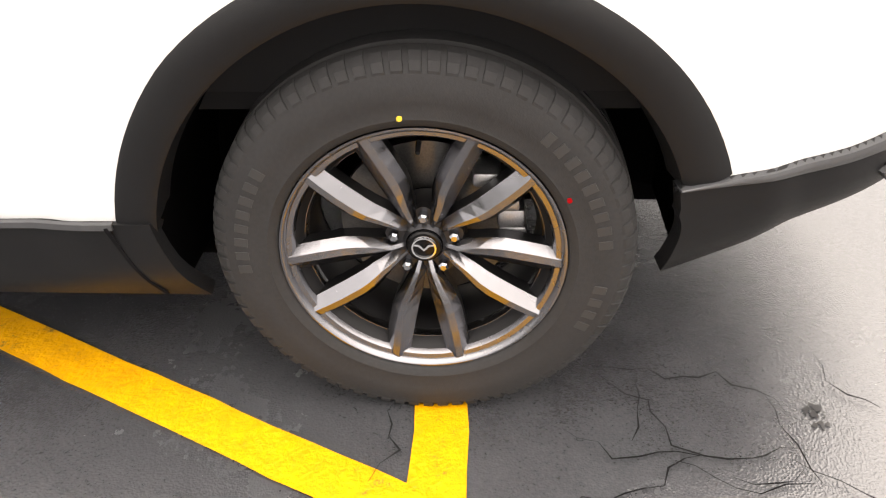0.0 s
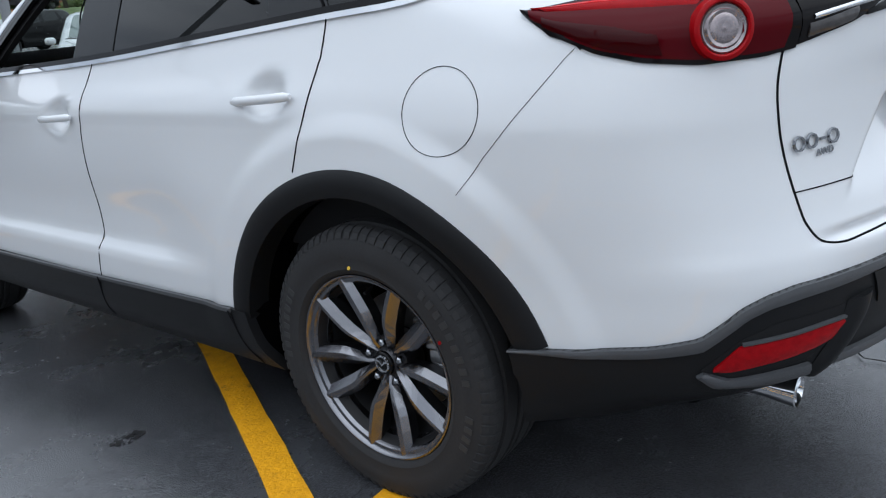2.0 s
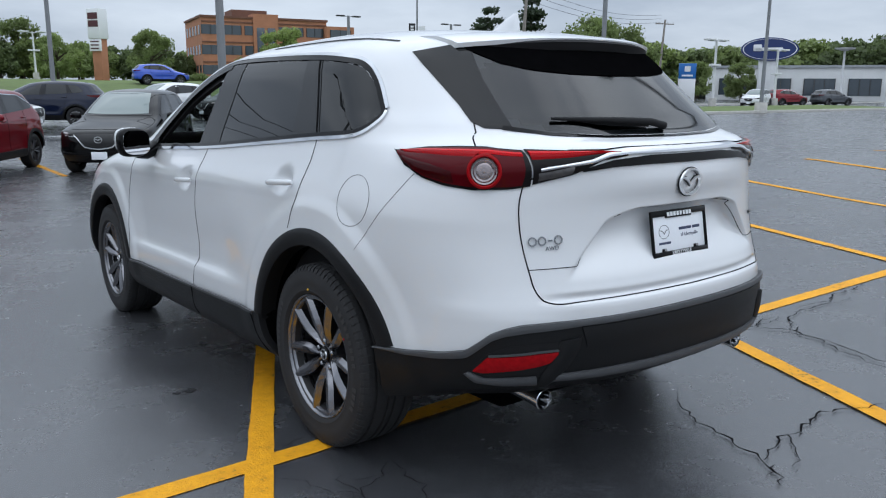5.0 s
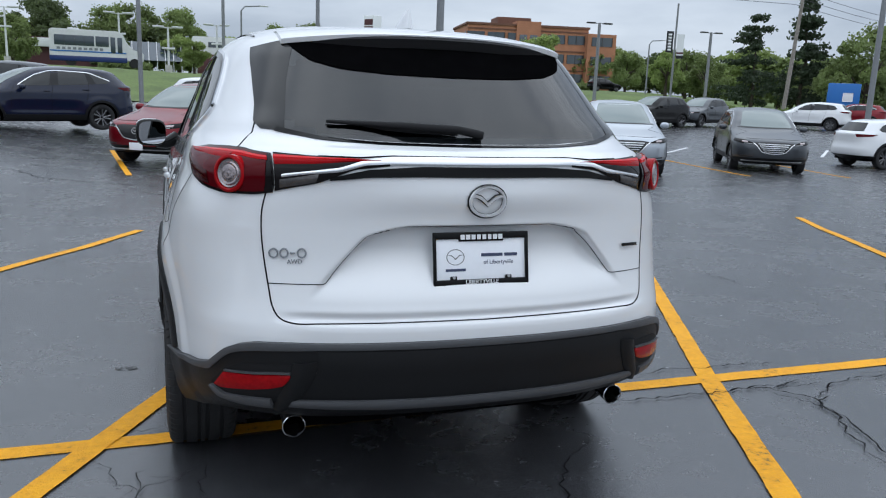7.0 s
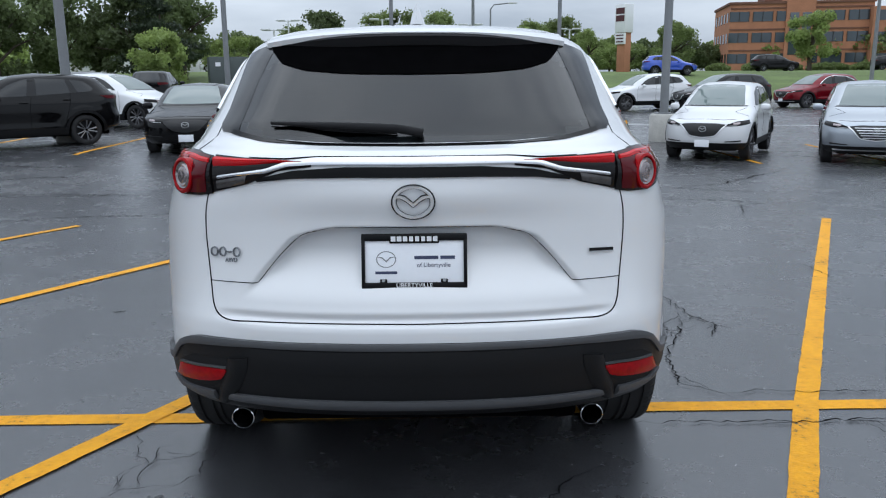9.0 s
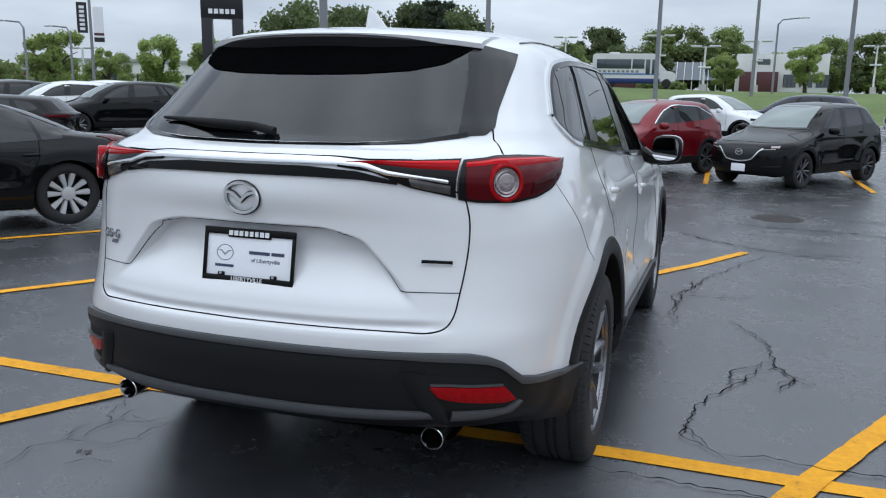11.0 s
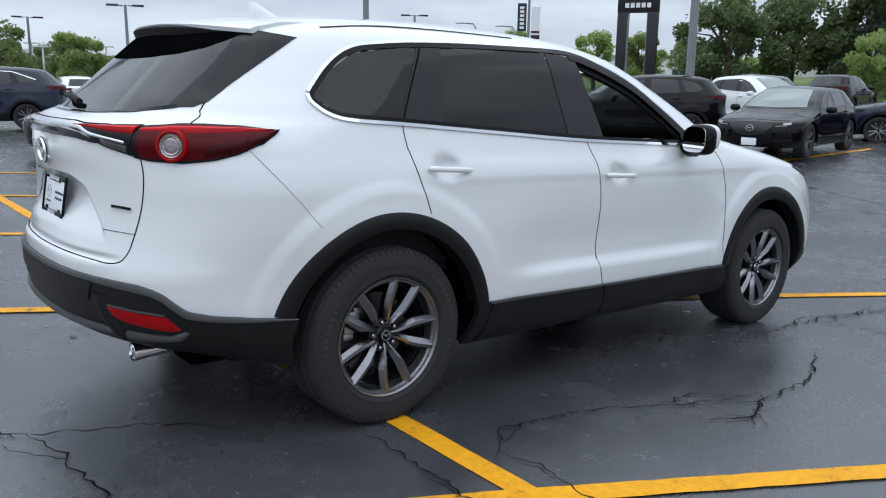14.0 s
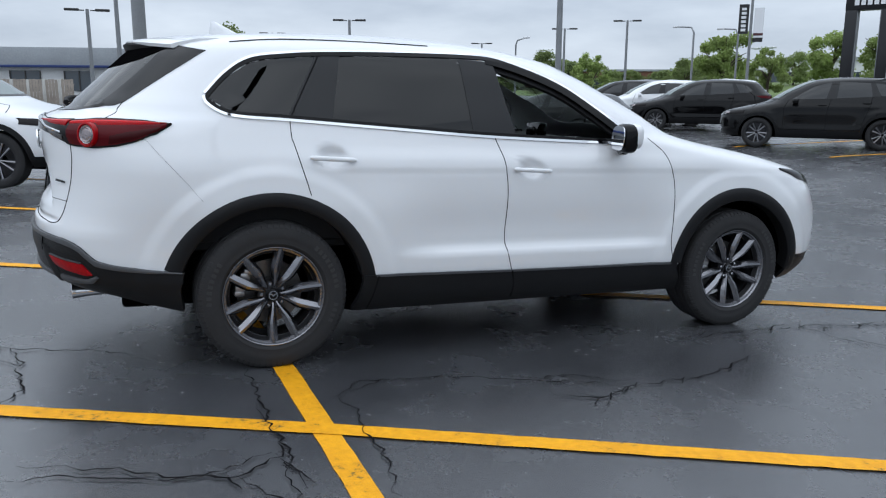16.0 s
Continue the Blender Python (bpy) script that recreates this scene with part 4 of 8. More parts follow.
bm = bmesh.new()
part("rear_window", both(bm, lambda sx: hero.slab(bm, hero.rear([(0, 1.248), (0.3, 1.252), (0.48, 1.263), (0.585, 1.284)]), hero.rear([(0, 1.585), (0.3, 1.580), (0.50, 1.565), (0.535, 1.555)]), 20, 12, 0.002, 0.004, sx)),
     M["reartint"], CAR, "dark privacy glass rear window")
# black band stands in for the spoiler's dark reflection in the glass
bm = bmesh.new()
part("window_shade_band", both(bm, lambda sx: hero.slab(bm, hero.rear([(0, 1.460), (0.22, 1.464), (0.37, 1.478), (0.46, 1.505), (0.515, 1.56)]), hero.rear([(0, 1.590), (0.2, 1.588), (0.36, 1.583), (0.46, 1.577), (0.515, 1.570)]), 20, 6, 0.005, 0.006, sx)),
     M["well"], CAR, "dull black band painted in for the spoiler's dark reflection")
for sx in (-1, 1):
    part("rear_pillar_trim", hero.slab(bmesh.new(), hero.side([(-0.705, 1.281), (-0.655, 1.303), (-0.579, 1.357), (-0.438, 1.454), (-0.275, 1.562)]), hero.rear([(0.575, 1.276), (0.56, 1.36), (0.545, 1.44), (0.52, 1.52), (0.49, 1.590)]), 24, 10, 0.0028, 0.012, sx), M["fintrim"], CAR, "gloss black trim beside the rear window")
bm = bmesh.new()
part("rear_window_edge", both(bm, lambda sx: hero.band(bm, [lerp_line(hero.rear([(0, 1.241), (0.3, 1.245), (0.48, 1.257), (0.60, 1.282)]), i / 20) for i in range(21)], 0.016, 0.004, 0.008, sx)), M["gloss"], CAR)
bm = bmesh.new()
part("windscreen", both(bm, lambda sx: hero.slab(bm, hero.nose([(0, 1.235), (0.62, 1.235)]), hero.nose([(0, 1.61), (0.56, 1.60)]), 10, 12, 0.001, 0.004, sx)), M["pane"], CAR, "clear windscreen")

# tail spoiler
bm = bmesh.new()
rows = []
for i in range(-20, 21):
    x = 0.535 * i / 20
    k = (x / 0.535) ** 2
    yt, zt = -0.625 + 0.19 * k**1.6, 1.612 - 0.020 * k
    yr = -0.15 - 0.03 * k
    zr = 1.668 - 0.040 * k
    rows.append([bm.verts.new((x, y, z)) for y, z in ((yr, zr - 0.02), (yr, zr + 0.004), ((yr + yt) / 2, (zr + zt) / 2 + 0.012), (yt + 0.03, zt + 0.006), (yt, zt - 0.006), (yt + 0.006, zt - 0.022), (yt + 0.13, zt - 0.030))])
for r0, r1 in zip(rows, rows[1:]):
    for k in range(len(r0)):
        bm.faces.new((r0[k], r0[(k + 1) % len(r0)], r1[(k + 1) % len(r0)], r1[k]))
bm.faces.new(rows[0])
bm.faces.new(rows[-1])
part("roof_spoiler", bm, M["white"], CAR)
bm = bmesh.new()
rows = []
for i in range(-20, 21):
    x = 0.45 * i / 20
    k = (x / 0.50) ** 2
    yt, zt = -0.640 + 0.19 * k**1.6, 1.592 - 0.020 * k
    rows.append([bm.verts.new((x, y, z)) for y, z in ((yt, zt), (yt + 0.012, zt - 0.030), (yt + 0.12, zt - 0.085 + 0.05 * k), (yt + 0.17, zt - 0.02), (yt + 0.02, zt + 0.012))])
for r0, r1 in zip(rows, rows[1:]):
    for k in range(5):
        bm.faces.new((r0[k], r0[(k + 1) % 5], r1[(k + 1) % 5], r1[k]))
bm.faces.new(rows[0])
bm.faces.new(rows[-1])
part("spoiler_underside", bm, M["dash"], CAR)
part("high_brake_light", box(bmesh.new(), (0, -0.606, 1.584), (0.30, 0.02, 0.014), 0.004), M["reddeep"], CAR, "dark red high brake light")

# shark fin aerial
bm = bmesh.new()
rows = []
for t in (0, 0.25, 0.5, 0.75, 1.0):
    y0, y1, z, w = -0.19 + 0.01 * t, 0.01 - 0.16 * t, 1.675 + 0.075 * t, 0.030 * (1 - t) ** 0.7 + 0.003
    rows.append([bm.verts.new((w * math.sin(a), (y0 + y1) / 2 + (y1 - y0) / 2 * math.cos(a), z)) for a in (2 * math.pi * k / 16 for k in range(16))])
for r0, r1 in zip(rows, rows[1:]):
    for k in range(16):
        bm.faces.new((r0[k], r0[(k + 1) % 16], r1[(k + 1) % 16], r1[k]))
bm.faces.new(rows[-1])
part("roof_aerial", bm, M["white"], CAR, "white fin aerial")


# ----------------------------------------------------------------------- wheels
def tyre_mesh():
    bm = bmesh.new()
    prof = [(-0.10, 0.225), (-0.118, 0.240), (-0.128, 0.270), (-0.131, 0.300), (-0.128, 0.330), (-0.119, 0.356), (-0.104, 0.370), (-0.088, 0.374),
            (-0.075, 0.3755), (-0.073, 0.368), (-0.062, 0.368), (-0.060, 0.377), (-0.022, 0.3785), (-0.020, 0.370), (-0.009, 0.370), (-0.007, 0.379),
            (0.007, 0.379), (0.009, 0.370), (0.020, 0.370), (0.022, 0.3785), (0.060, 0.377), (0.062, 0.368), (0.073, 0.368), (0.075, 0.3755), (0.088, 0.374),
            (0.104, 0.370), (0.115, 0.360), (0.119, 0.354), (0.1235, 0.348), (0.1245, 0.344), (0.128, 0.330), (0.1315, 0.303), (0.1305, 0.300), (0.131, 0.292), (0.1280, 0.276), (0.129, 0.272), (0.124, 0.262), (0.118, 0.2565), (0.110, 0.254), (0.10, 0.250), (0.09, 0.235)]
    lathe(bm, prof, 96)
    return finish(bm, "tyre", M["rubber"])


def tread_mesh(s):
    """The shoulder blocks along one edge of the tread."""
    bm = bmesh.new()
    n = 78
    for k in range(n):
        a = 2 * math.pi * k / n
        m = Matrix.Rotation(a, 4, "X")
        if s:
            vs = []
            for x, r in ((0.078, 0.372), (0.100, 0.3705), (0.114, 0.361), (0.121, 0.347)):
                for da, dr in ((-0.026, 0.004), (0.026, 0.004), (0.030, -0.006), (-0.030, -0.006)):
                    t = da * 1.0 + (0.010 * (x - 0.078) / 0.04) * s
                    vs.append(bm.verts.new(m @ Vector((s * (x + (0.003 if x > 0.11 else 0)) + 0, (r + dr) * math.sin(t), (r + dr) * math.cos(t)))))
            for j in range(3):
                q, p = vs[4 * j:4 * j + 4], vs[4 * j + 4:4 * j + 8]
                for i in range(4):
                    bm.faces.new((q[i], q[(i + 1) % 4], p[(i + 1) % 4], p[i]))
            bm.faces.new(vs[:4])
            bm.faces.new(vs[-4:])
    return finish(bm, "tread", M["rubber"], False)


def rim_mesh():
    bm = bmesh.new()
    lathe(bm, [(0.096, 0.2295), (0.102, 0.232), (0.106, 0.2345), (0.108, 0.243), (0.117, 0.2465), (0.1195, 0.250), (0.119, 0.2535), (0.112, 0.2555), (0.10, 0.250), (0.09, 0.240)], 96)
    # bright step inside the barrel
    lathe(bm, [(0.074, 0.2235), (0.072, 0.2165), (0.056, 0.2125), (0.052, 0.214), (0.051, 0.219)], 96)
    return finish(bm, "rim", M["rim"])


def barrel_mesh():
    bm = bmesh.new()
    lathe(bm, [(-0.105, 0.236), (-0.095, 0.225), (-0.02, 0.205), (0.03, 0.205), (0.078, 0.219), (0.092, 0.228), (0.098, 0.231)], 96)
    return finish(bm, "barrel", M["barrel"])


def spoke_mesh():
    """One faceted spoke, pointing up, with its pair's lean."""
    bm = bmesh.new()
    rows = []
    for r, w, x, lean in ((0.032, 0.021, 0.068, 10.0), (0.060, 0.027, 0.082, 12.5), (0.095, 0.038, 0.092, 15.0), (0.122, 0.046, 0.099, 16.8), (0.145, 0.050, 0.103, 16.8), (0.185, 0.050, 0.108, 15.6), (0.220, 0.048, 0.111, 14.6), (0.247, 0.047, 0.113, 13.8)):
        m = Matrix.Rotation(radians(-lean), 4, "X")
        row = []
        for t, d in ((-0.46, -0.052), (-0.50, -0.017), (-0.05, 0.0), (0.22, -0.003), (0.50, -0.021), (0.44, -0.054)):
            row.append(bm.verts.new(m @ Vector((x + d, t * w, r))))
        rows.append(row)
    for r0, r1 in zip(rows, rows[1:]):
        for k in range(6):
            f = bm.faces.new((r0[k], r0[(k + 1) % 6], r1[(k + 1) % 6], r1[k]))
            # side and back faces coloured darker: shade for depth put into the alloy
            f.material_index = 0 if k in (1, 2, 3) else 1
    bm.faces.new(rows[0])
    bm.faces.new(rows[-1])
    return bm


def mirrored(bm):
    bmesh.ops.scale(bm, vec=(1, -1, 1), verts=bm.verts)
    return bm


def hub_mesh():
    bm = bmesh.new()
    lathe(bm, [(0.0, 0.075), (0.045, 0.078), (0.060, 0.070), (0.066, 0.040), (0.074, 0.034)], 40)
    for k in range(5):
        a = radians(72 * k)
        c = Vector((0.0, 0.057 * math.sin(a), 0.057 * math.cos(a)))
        tube(bm, [c + Vector((0.045, 0, 0)), c + Vector((0.064, 0, 0))], [0.020, 0.017], 14)
    return finish(bm, "hub", M["rimdark"])


def nut_mesh():
    bm = bmesh.new()
    tube(bm, [(0.05, 0, 0), (0.070, 0, 0), (0.074, 0, 0)], [0.0098, 0.0098, 0.006], 6)
    return finish(bm, "wheel_nut", M["badge"], False)


def cap_mesh():
    bm = bmesh.new()
    lathe(bm, [(0.070, 0.033), (0.080, 0.032), (0.083, 0.029), (0.084, 0.001)], 40)
    return finish(bm, "centre_cap", M["gloss"])


def emblem_mesh():
    """A ring with a pair of wings in it: a plain chrome shape."""
    bm = bmesh.new()
    lathe(bm, [(0.083, 0.024), (0.087, 0.0225), (0.087, 0.0195), (0.083, 0.0185)], 40)
    for s in (-1, 1):
        out = [(0, -0.006), (s * 0.010, 0.004), (s * 0.021, 0.006), (s * 0.017, 0.009), (s * 0.008, 0.008), (0, -0.001)]
        prism(bm, out, 0.0838, 0.087, Matrix(((0, 0, 1, 0), (1, 0, 0, 0), (0, 1, 0, 0), (0, 0, 0, 1))))
    return finish(bm, "emblem", M["chrome"], False)


def disc_mesh():
    bm = bmesh.new()
    lathe(bm, [(-0.03, 0.07), (-0.012, 0.07), (-0.012, 0.165), (-0.034, 0.165), (-0.034, 0.07)], 48)
    return finish(bm, "brake_disc", M["steel"])


def caliper_mesh(s):
    bm = bmesh.new()
    for k in range(5):
        a = radians(2 + 11 * k)
        box(bm, (0.008, s * 0.160 * math.cos(a), 0.160 * math.sin(a)), (0.075, 0.05, 0.040 if k % 2 else 0.030), 0.008)
    return finish(bm, "brake_caliper", M["caliper"])


def lettering_mesh(mid, count):
    """Raised marks round the sidewall, as plain blocks."""
    bm = bmesh.new()
    if count:
        for k in range(count):
            a = radians(mid + (k - (count - 1) / 2) * 5.2)
            m = Matrix.Rotation(-a, 4, "X")
            box(bm, (0.1306, 0, 0.317), (0.0022, 0.0165, 0.024), 0.0008, m)
    return finish(bm, "sidewall_lettering", M["letter"], False)


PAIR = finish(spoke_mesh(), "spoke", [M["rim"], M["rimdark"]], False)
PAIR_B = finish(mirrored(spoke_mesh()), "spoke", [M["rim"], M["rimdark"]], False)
WM = {"tyre": tyre_mesh(), "tread": [tread_mesh(-1), tread_mesh(1)], "rim": rim_mesh(), "barrel": barrel_mesh(), "hub": hub_mesh(), "nut": nut_mesh(), "cap": cap_mesh(), "emblem": emblem_mesh(),
      "disc": disc_mesh(), "caliper": [caliper_mesh(-1), caliper_mesh(1)], "lettering": [lettering_mesh(*a) for a in ((62, 9), (-75, 8), (108, 4))]}


def hero_wheel(x, y, spin=0.0):
    w = new("wheel")
    w.parent = CAR
    turn = Matrix.Rotation(math.pi, 4, "Z") if x < 0 else Matrix()
    w.matrix_basis = Matrix.Translation((x, y, 0.372)) @ turn
    tyre = share("tyre", WM["tyre"], w, None, "black all-season tyre with grooved tread")
    for me in WM["tread"]:
        share("tread", me, w)
    for me in WM["lettering"]:
        share("sidewall_lettering", me, w)
    rim = share("rim", WM["rim"], w, None, "gunmetal ten-spoke alloy rim")
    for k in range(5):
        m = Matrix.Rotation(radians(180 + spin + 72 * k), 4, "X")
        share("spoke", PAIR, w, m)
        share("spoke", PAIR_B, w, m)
        a = radians(72 * k + spin)
        share("wheel_nut", WM["nut"], w, Matrix.Translation((0.008, -0.057 * math.sin(a), 0.057 * math.cos(a))))
    share("barrel", WM["barrel"], rim, None, "dark barrel of the rim")
    share("hub", WM["hub"], w, Matrix.Rotation(radians(spin), 4, "X"))
    share("centre_cap", WM["cap"], w)
    share("emblem", WM["emblem"], w, None, "chrome winged ring emblem")
    share("brake_disc", WM["disc"], w)
    share("brake_caliper", WM["caliper"][x < 0], w, None, "bare metal brake caliper")
    return w


near_wheel = hero_wheel(-0.82, 0.0)
for mk, py, pz in (("yellowdot", -0.024, 0.2745), ("red", 0.248, 0.128)):
    part("paint_mark", tube(bmesh.new(), [(0.124, py, pz), (0.132, py, pz)], 0.0045, 12), M[mk], near_wheel, "small paint dot on the tyre wall")
part("tyre_valve", tube(bmesh.new(), [(0.085, 0.0, 0.212), (0.112, 0.0, 0.205)], [0.005, 0.004], 8), M["gloss"], near_wheel)
hero_wheel(0.82, 0.0, 14)
hero_wheel(-0.82, 2.93, 30)
hero_wheel(0.82, 2.93, 8)


M["satinchrome"] = mat("satin_chrome", (0.86, 0.87, 0.88), 0.30, metal=1.0)


# ------------------------------------------------------------ lamps of the white car
LAMP_TOP = hero.rear([(0.628, 1.2085), (0.68, 1.215)]) + hero.side([(-0.78, 1.2205), (-0.70, 1.2225), (-0.58, 1.2200), (-0.458, 1.2080)])
LAMP_LOW = hero.rear([(0.628, 1.097), (0.68, 1.088)]) + hero.side([(-0.79, 1.085), (-0.70, 1.098), (-0.62, 1.120), (-0.53, 1.157), (-0.48, 1.189), (-0.458, 1.2050)])
BOOT_TOP = hero.rear([(0.30, 1.196), (0.40, 1.201), (0.50, 1.206), (0.622, 1.2125)])
BOOT_LOW = hero.rear([(0.30, 1.184), (0.40, 1.172), (0.50, 1.132), (0.622, 1.102)])
def between(low, high, a, b):
    """Two lines inside a patch, at the shares a and b of its height."""
    n = 24
    lo, hi = [], []
    for i in range(n + 1):
        p, q = lerp_line(low, i / n), lerp_line(high, i / n)
        lo.append(tuple(x + (y - x) * a for x, y in zip(p, q)))
        hi.append(tuple(x + (y - x) * b for x, y in zip(p, q)))
    return lo, hi


def cut(line, a, b, n=16):
    return [lerp_line(line, a + (b - a) * i / n) for i in range(n + 1)]


for sx in (-1, 1):
    lamp = part("tail_lamp", hero.slab(bmesh.new(), LAMP_LOW, LAMP_TOP, 30, 8, 0.006, 0.02, sx, 0.010), M["smoke"], CAR, "red wrap-around tail lamp with a round clear lens")
    lo, hi = between(LAMP_LOW, LAMP_TOP, 0.06, 0.96)
    part("red_lens", hero.slab(bmesh.new(), cut(lo, 0.05, 0.965), cut(hi, 0.03, 0.975), 30, 8, 0.0085, 0.008, sx, 0.010), M["reddeep"], lamp)
    lo, hi = between(LAMP_LOW, LAMP_TOP, 0.68, 0.90)
    part("light_bar", hero.slab(bmesh.new(), cut(lo, 0.42, 0.93), cut(hi, 0.30, 0.95), 22, 4, 0.0125, 0.008, sx, 0.006), M["red"], lamp)
    lo, hi = between(LAMP_LOW, LAMP_TOP, 0.80, 0.89)
    part("light_bar", hero.slab(bmesh.new(), cut(lo, 0.03, 0.96), cut(hi, 0.03, 0.965), 22, 2, 0.0150, 0.008, sx, 0.003), M["redband"], lamp)
    lo, hi = between(LAMP_LOW, LAMP_TOP, 0.10, 0.58)
    part("dark_lens", hero.slab(bmesh.new(), cut(lo, 0.50, 0.93), cut(hi, 0.62, 0.95), 16, 4, 0.0115, 0.008, sx, 0.008), M["reddark"], lamp, "darker red tip of the lens")
    u = hero.from_y(-0.814, 1.147)
    p, nn = hero.at(u, 1.147), (hero.normal(u, 1.147) + Vector((0, -0.22, 0))).normalized()
    p += nn * 0.0195
    fm = Matrix.Translation((sx * p.x, p.y, p.z)) @ Vector((0, 0, 1)).rotation_difference(Vector((sx * nn.x, nn.y, nn.z))).to_matrix().to_4x4()
    bm = bmesh.new()
    lathe(bm, [(-0.02, 0.058), (0.003, 0.057), (0.006, 0.053), (0.0065, 0.049), (0.004, 0.046), (-0.002, 0.045)], 40, "z")
    bmesh.ops.transform(bm, matrix=fm, verts=bm.verts)
    part("ring_lens", bm, M["red"], lamp, "red ring round the lens")
    bm = bmesh.new()
    lathe(bm, [(-0.001, 0.0455), (0.003, 0.042), (0.001, 0.037), (0.005, 0.033), (0.003, 0.027), (0.006, 0.021), (0.004, 0.011), (0.006, 0.0005)], 40, "z")
    bmesh.ops.transform(bm, matrix=fm, verts=bm.verts)
    part("round_lens", bm, M["clear"], lamp, "round clear lens")
    boot = part("boot_lamp", hero.slab(bmesh.new(), BOOT_LOW, BOOT_TOP, 24, 6, 0.005, 0.018, sx, 0.006), M["smoke"], CAR, "smoked boot lamp with a red upper bar")
    lo, hi = between(BOOT_LOW, BOOT_TOP, 0.68, 0.93)
    part("light_bar", hero.slab(bmesh.new(), cut(lo, 0.22, 0.99), cut(hi, 0.05, 0.99), 22, 4, 0.0090, 0.008, sx, 0.005), M["red"], boot)
    lo, hi = between(BOOT_LOW, BOOT_TOP, 0.80, 0.90)
    part("light_bar", hero.slab(bmesh.new(), cut(lo, 0.10, 0.99), cut(hi, 0.05, 0.99), 22, 2, 0.0130, 0.008, sx, 0.003), M["redband"], boot)
    lo, hi = between(BOOT_LOW, BOOT_TOP, 0.06, 0.34)
    part("reversing_lens", hero.slab(bmesh.new(), cut(lo, 0.62, 0.95), cut(hi, 0.58, 0.95), 12, 3, 0.0095, 0.008, sx, 0.003), M["smokeclear"], boot, "smoky clear reversing lens")

# bright strip with a black one under it
bm = bmesh.new()
strip_lo = hero.rear([(0, 1.187), (0.15, 1.188), (0.29, 1.188), (0.37, 1.183), (0.44, 1.164), (0.60, 1.146)])
strip_hi = hero.rear([(0, 1.204), (0.15, 1.205), (0.29, 1.204), (0.37, 1.196), (0.44, 1.176), (0.60, 1.152)])
part("chrome_strip", both(bm, lambda sx: hero.slab(bm, strip_lo, strip_hi, 40, 4, 0.012, 0.02, sx, 0.002)), M["chrome"], CAR, "chrome strip across the boot lid")
bm = bmesh.new()
part("strip_recess", both(bm, lambda sx: hero.slab(bm, hero.rear([(0, 1.152), (0.2, 1.153), (0.36, 1.150), (0.47, 1.139)]), hero.rear([(0, 1.182), (0.2, 1.183), (0.36, 1.173), (0.47, 1.147)]), 24, 3, 0.006, 0.012, sx)), M["gloss"], CAR)
seam(hero.rear([(0, 1.212), (0.29, 1.213), (0.38, 1.207), (0.50, 1.209)]), 0.005)


def rear_frame(x, z, off):
    """A flat frame on the boot lid: x to the picture's right, y up, z out towards the rear."""
    u = hero.from_x(abs(x), z)
    p, n = hero.at(u, z), hero.normal(u, z)
    sx = -1 if x < 0 else 1
    p, n = Vector((sx * p.x, p.y, p.z)), Vector((sx * n.x, n.y, n.z))
    right = Vector((1, 0, 0)) - n * n.x
    right.normalize()
    up = n.cross(right)
    m = Matrix((right, up, n)).transposed().to_4x4()
    m.translation = p + n * off
    return m


def ring(bm, rx, ry, w, h, m, n=48):
    rows = []
    for k in range(n):
        a = 2 * math.pi * k / n
        row = []
        for s, z in ((1, 0), (1 - 0.25 * w / rx, h), (1 - 0.75 * w / rx, h), (1 - w / rx, 0)):
            row.append(bm.verts.new(m @ Vector((rx * s * math.cos(a), ry * s * math.sin(a), z))))
        rows.append(row)
    for i in range(n):
        r0, r1 = rows[i], rows[(i + 1) % n]
        for k in range(3):
            bm.faces.new((r0[k], r0[k + 1], r1[k + 1], r1[k]))
    return bm


fm = rear_frame(0, 1.082, 0.003)
# slightly larger dark shapes draw the dark reflections round the chrome
bm = bmesh.new()
ring(bm, 0.0652, 0.0532, 0.0175, 0.004, fm)
for s in (-1, 1):
    prism(bm, [(0, -0.017), (s * 0.022, 0.001), (s * 0.037, 0.0095), (s * 0.058, 0.0125), (s * 0.040, 0.0235), (s * 0.023, 0.0200), (0, 0.000)][::s], 0.0, 0.004, fm)
part("emblem_base", bm, M["pillar"], CAR, "dark outline put in for the emblem's shaded, reflecting edges", smooth=False)
bm = bmesh.new()
ring(bm, 0.062, 0.050, 0.013, 0.011, fm)
for s in (-1, 1):
    prism(bm, [(0, -0.014), (s * 0.020, 0.004), (s * 0.036, 0.012), (s * 0.056, 0.014), (s * 0.040, 0.021), (s * 0.024, 0.017), (0, -0.003)][::s], 0.0, 0.010, fm)
part("boot_emblem", bm, M["satinchrome"], CAR, "chrome winged oval emblem", smooth=False)


def glyphs(name, text, size, m, material, parent, depth=0.0015):
    """Raised letters as a mesh, centred on m."""
    cu = bpy.data.curves.new(name, "FONT")
    cu.body, cu.size, cu.align_x, cu.align_y, cu.extrude = text, size, "CENTER", "CENTER", depth
    tmp = bpy.data.objects.new(name, cu)
    scene.collection.objects.link(tmp)
    dg = bpy.context.evaluated_depsgraph_get()
    me = bpy.data.meshes.new_from_object(tmp.evaluated_get(dg))
    bpy.data.objects.remove(tmp)
    me.materials.clear()
    me.materials.append(material)
    return share(name, me, parent, m)


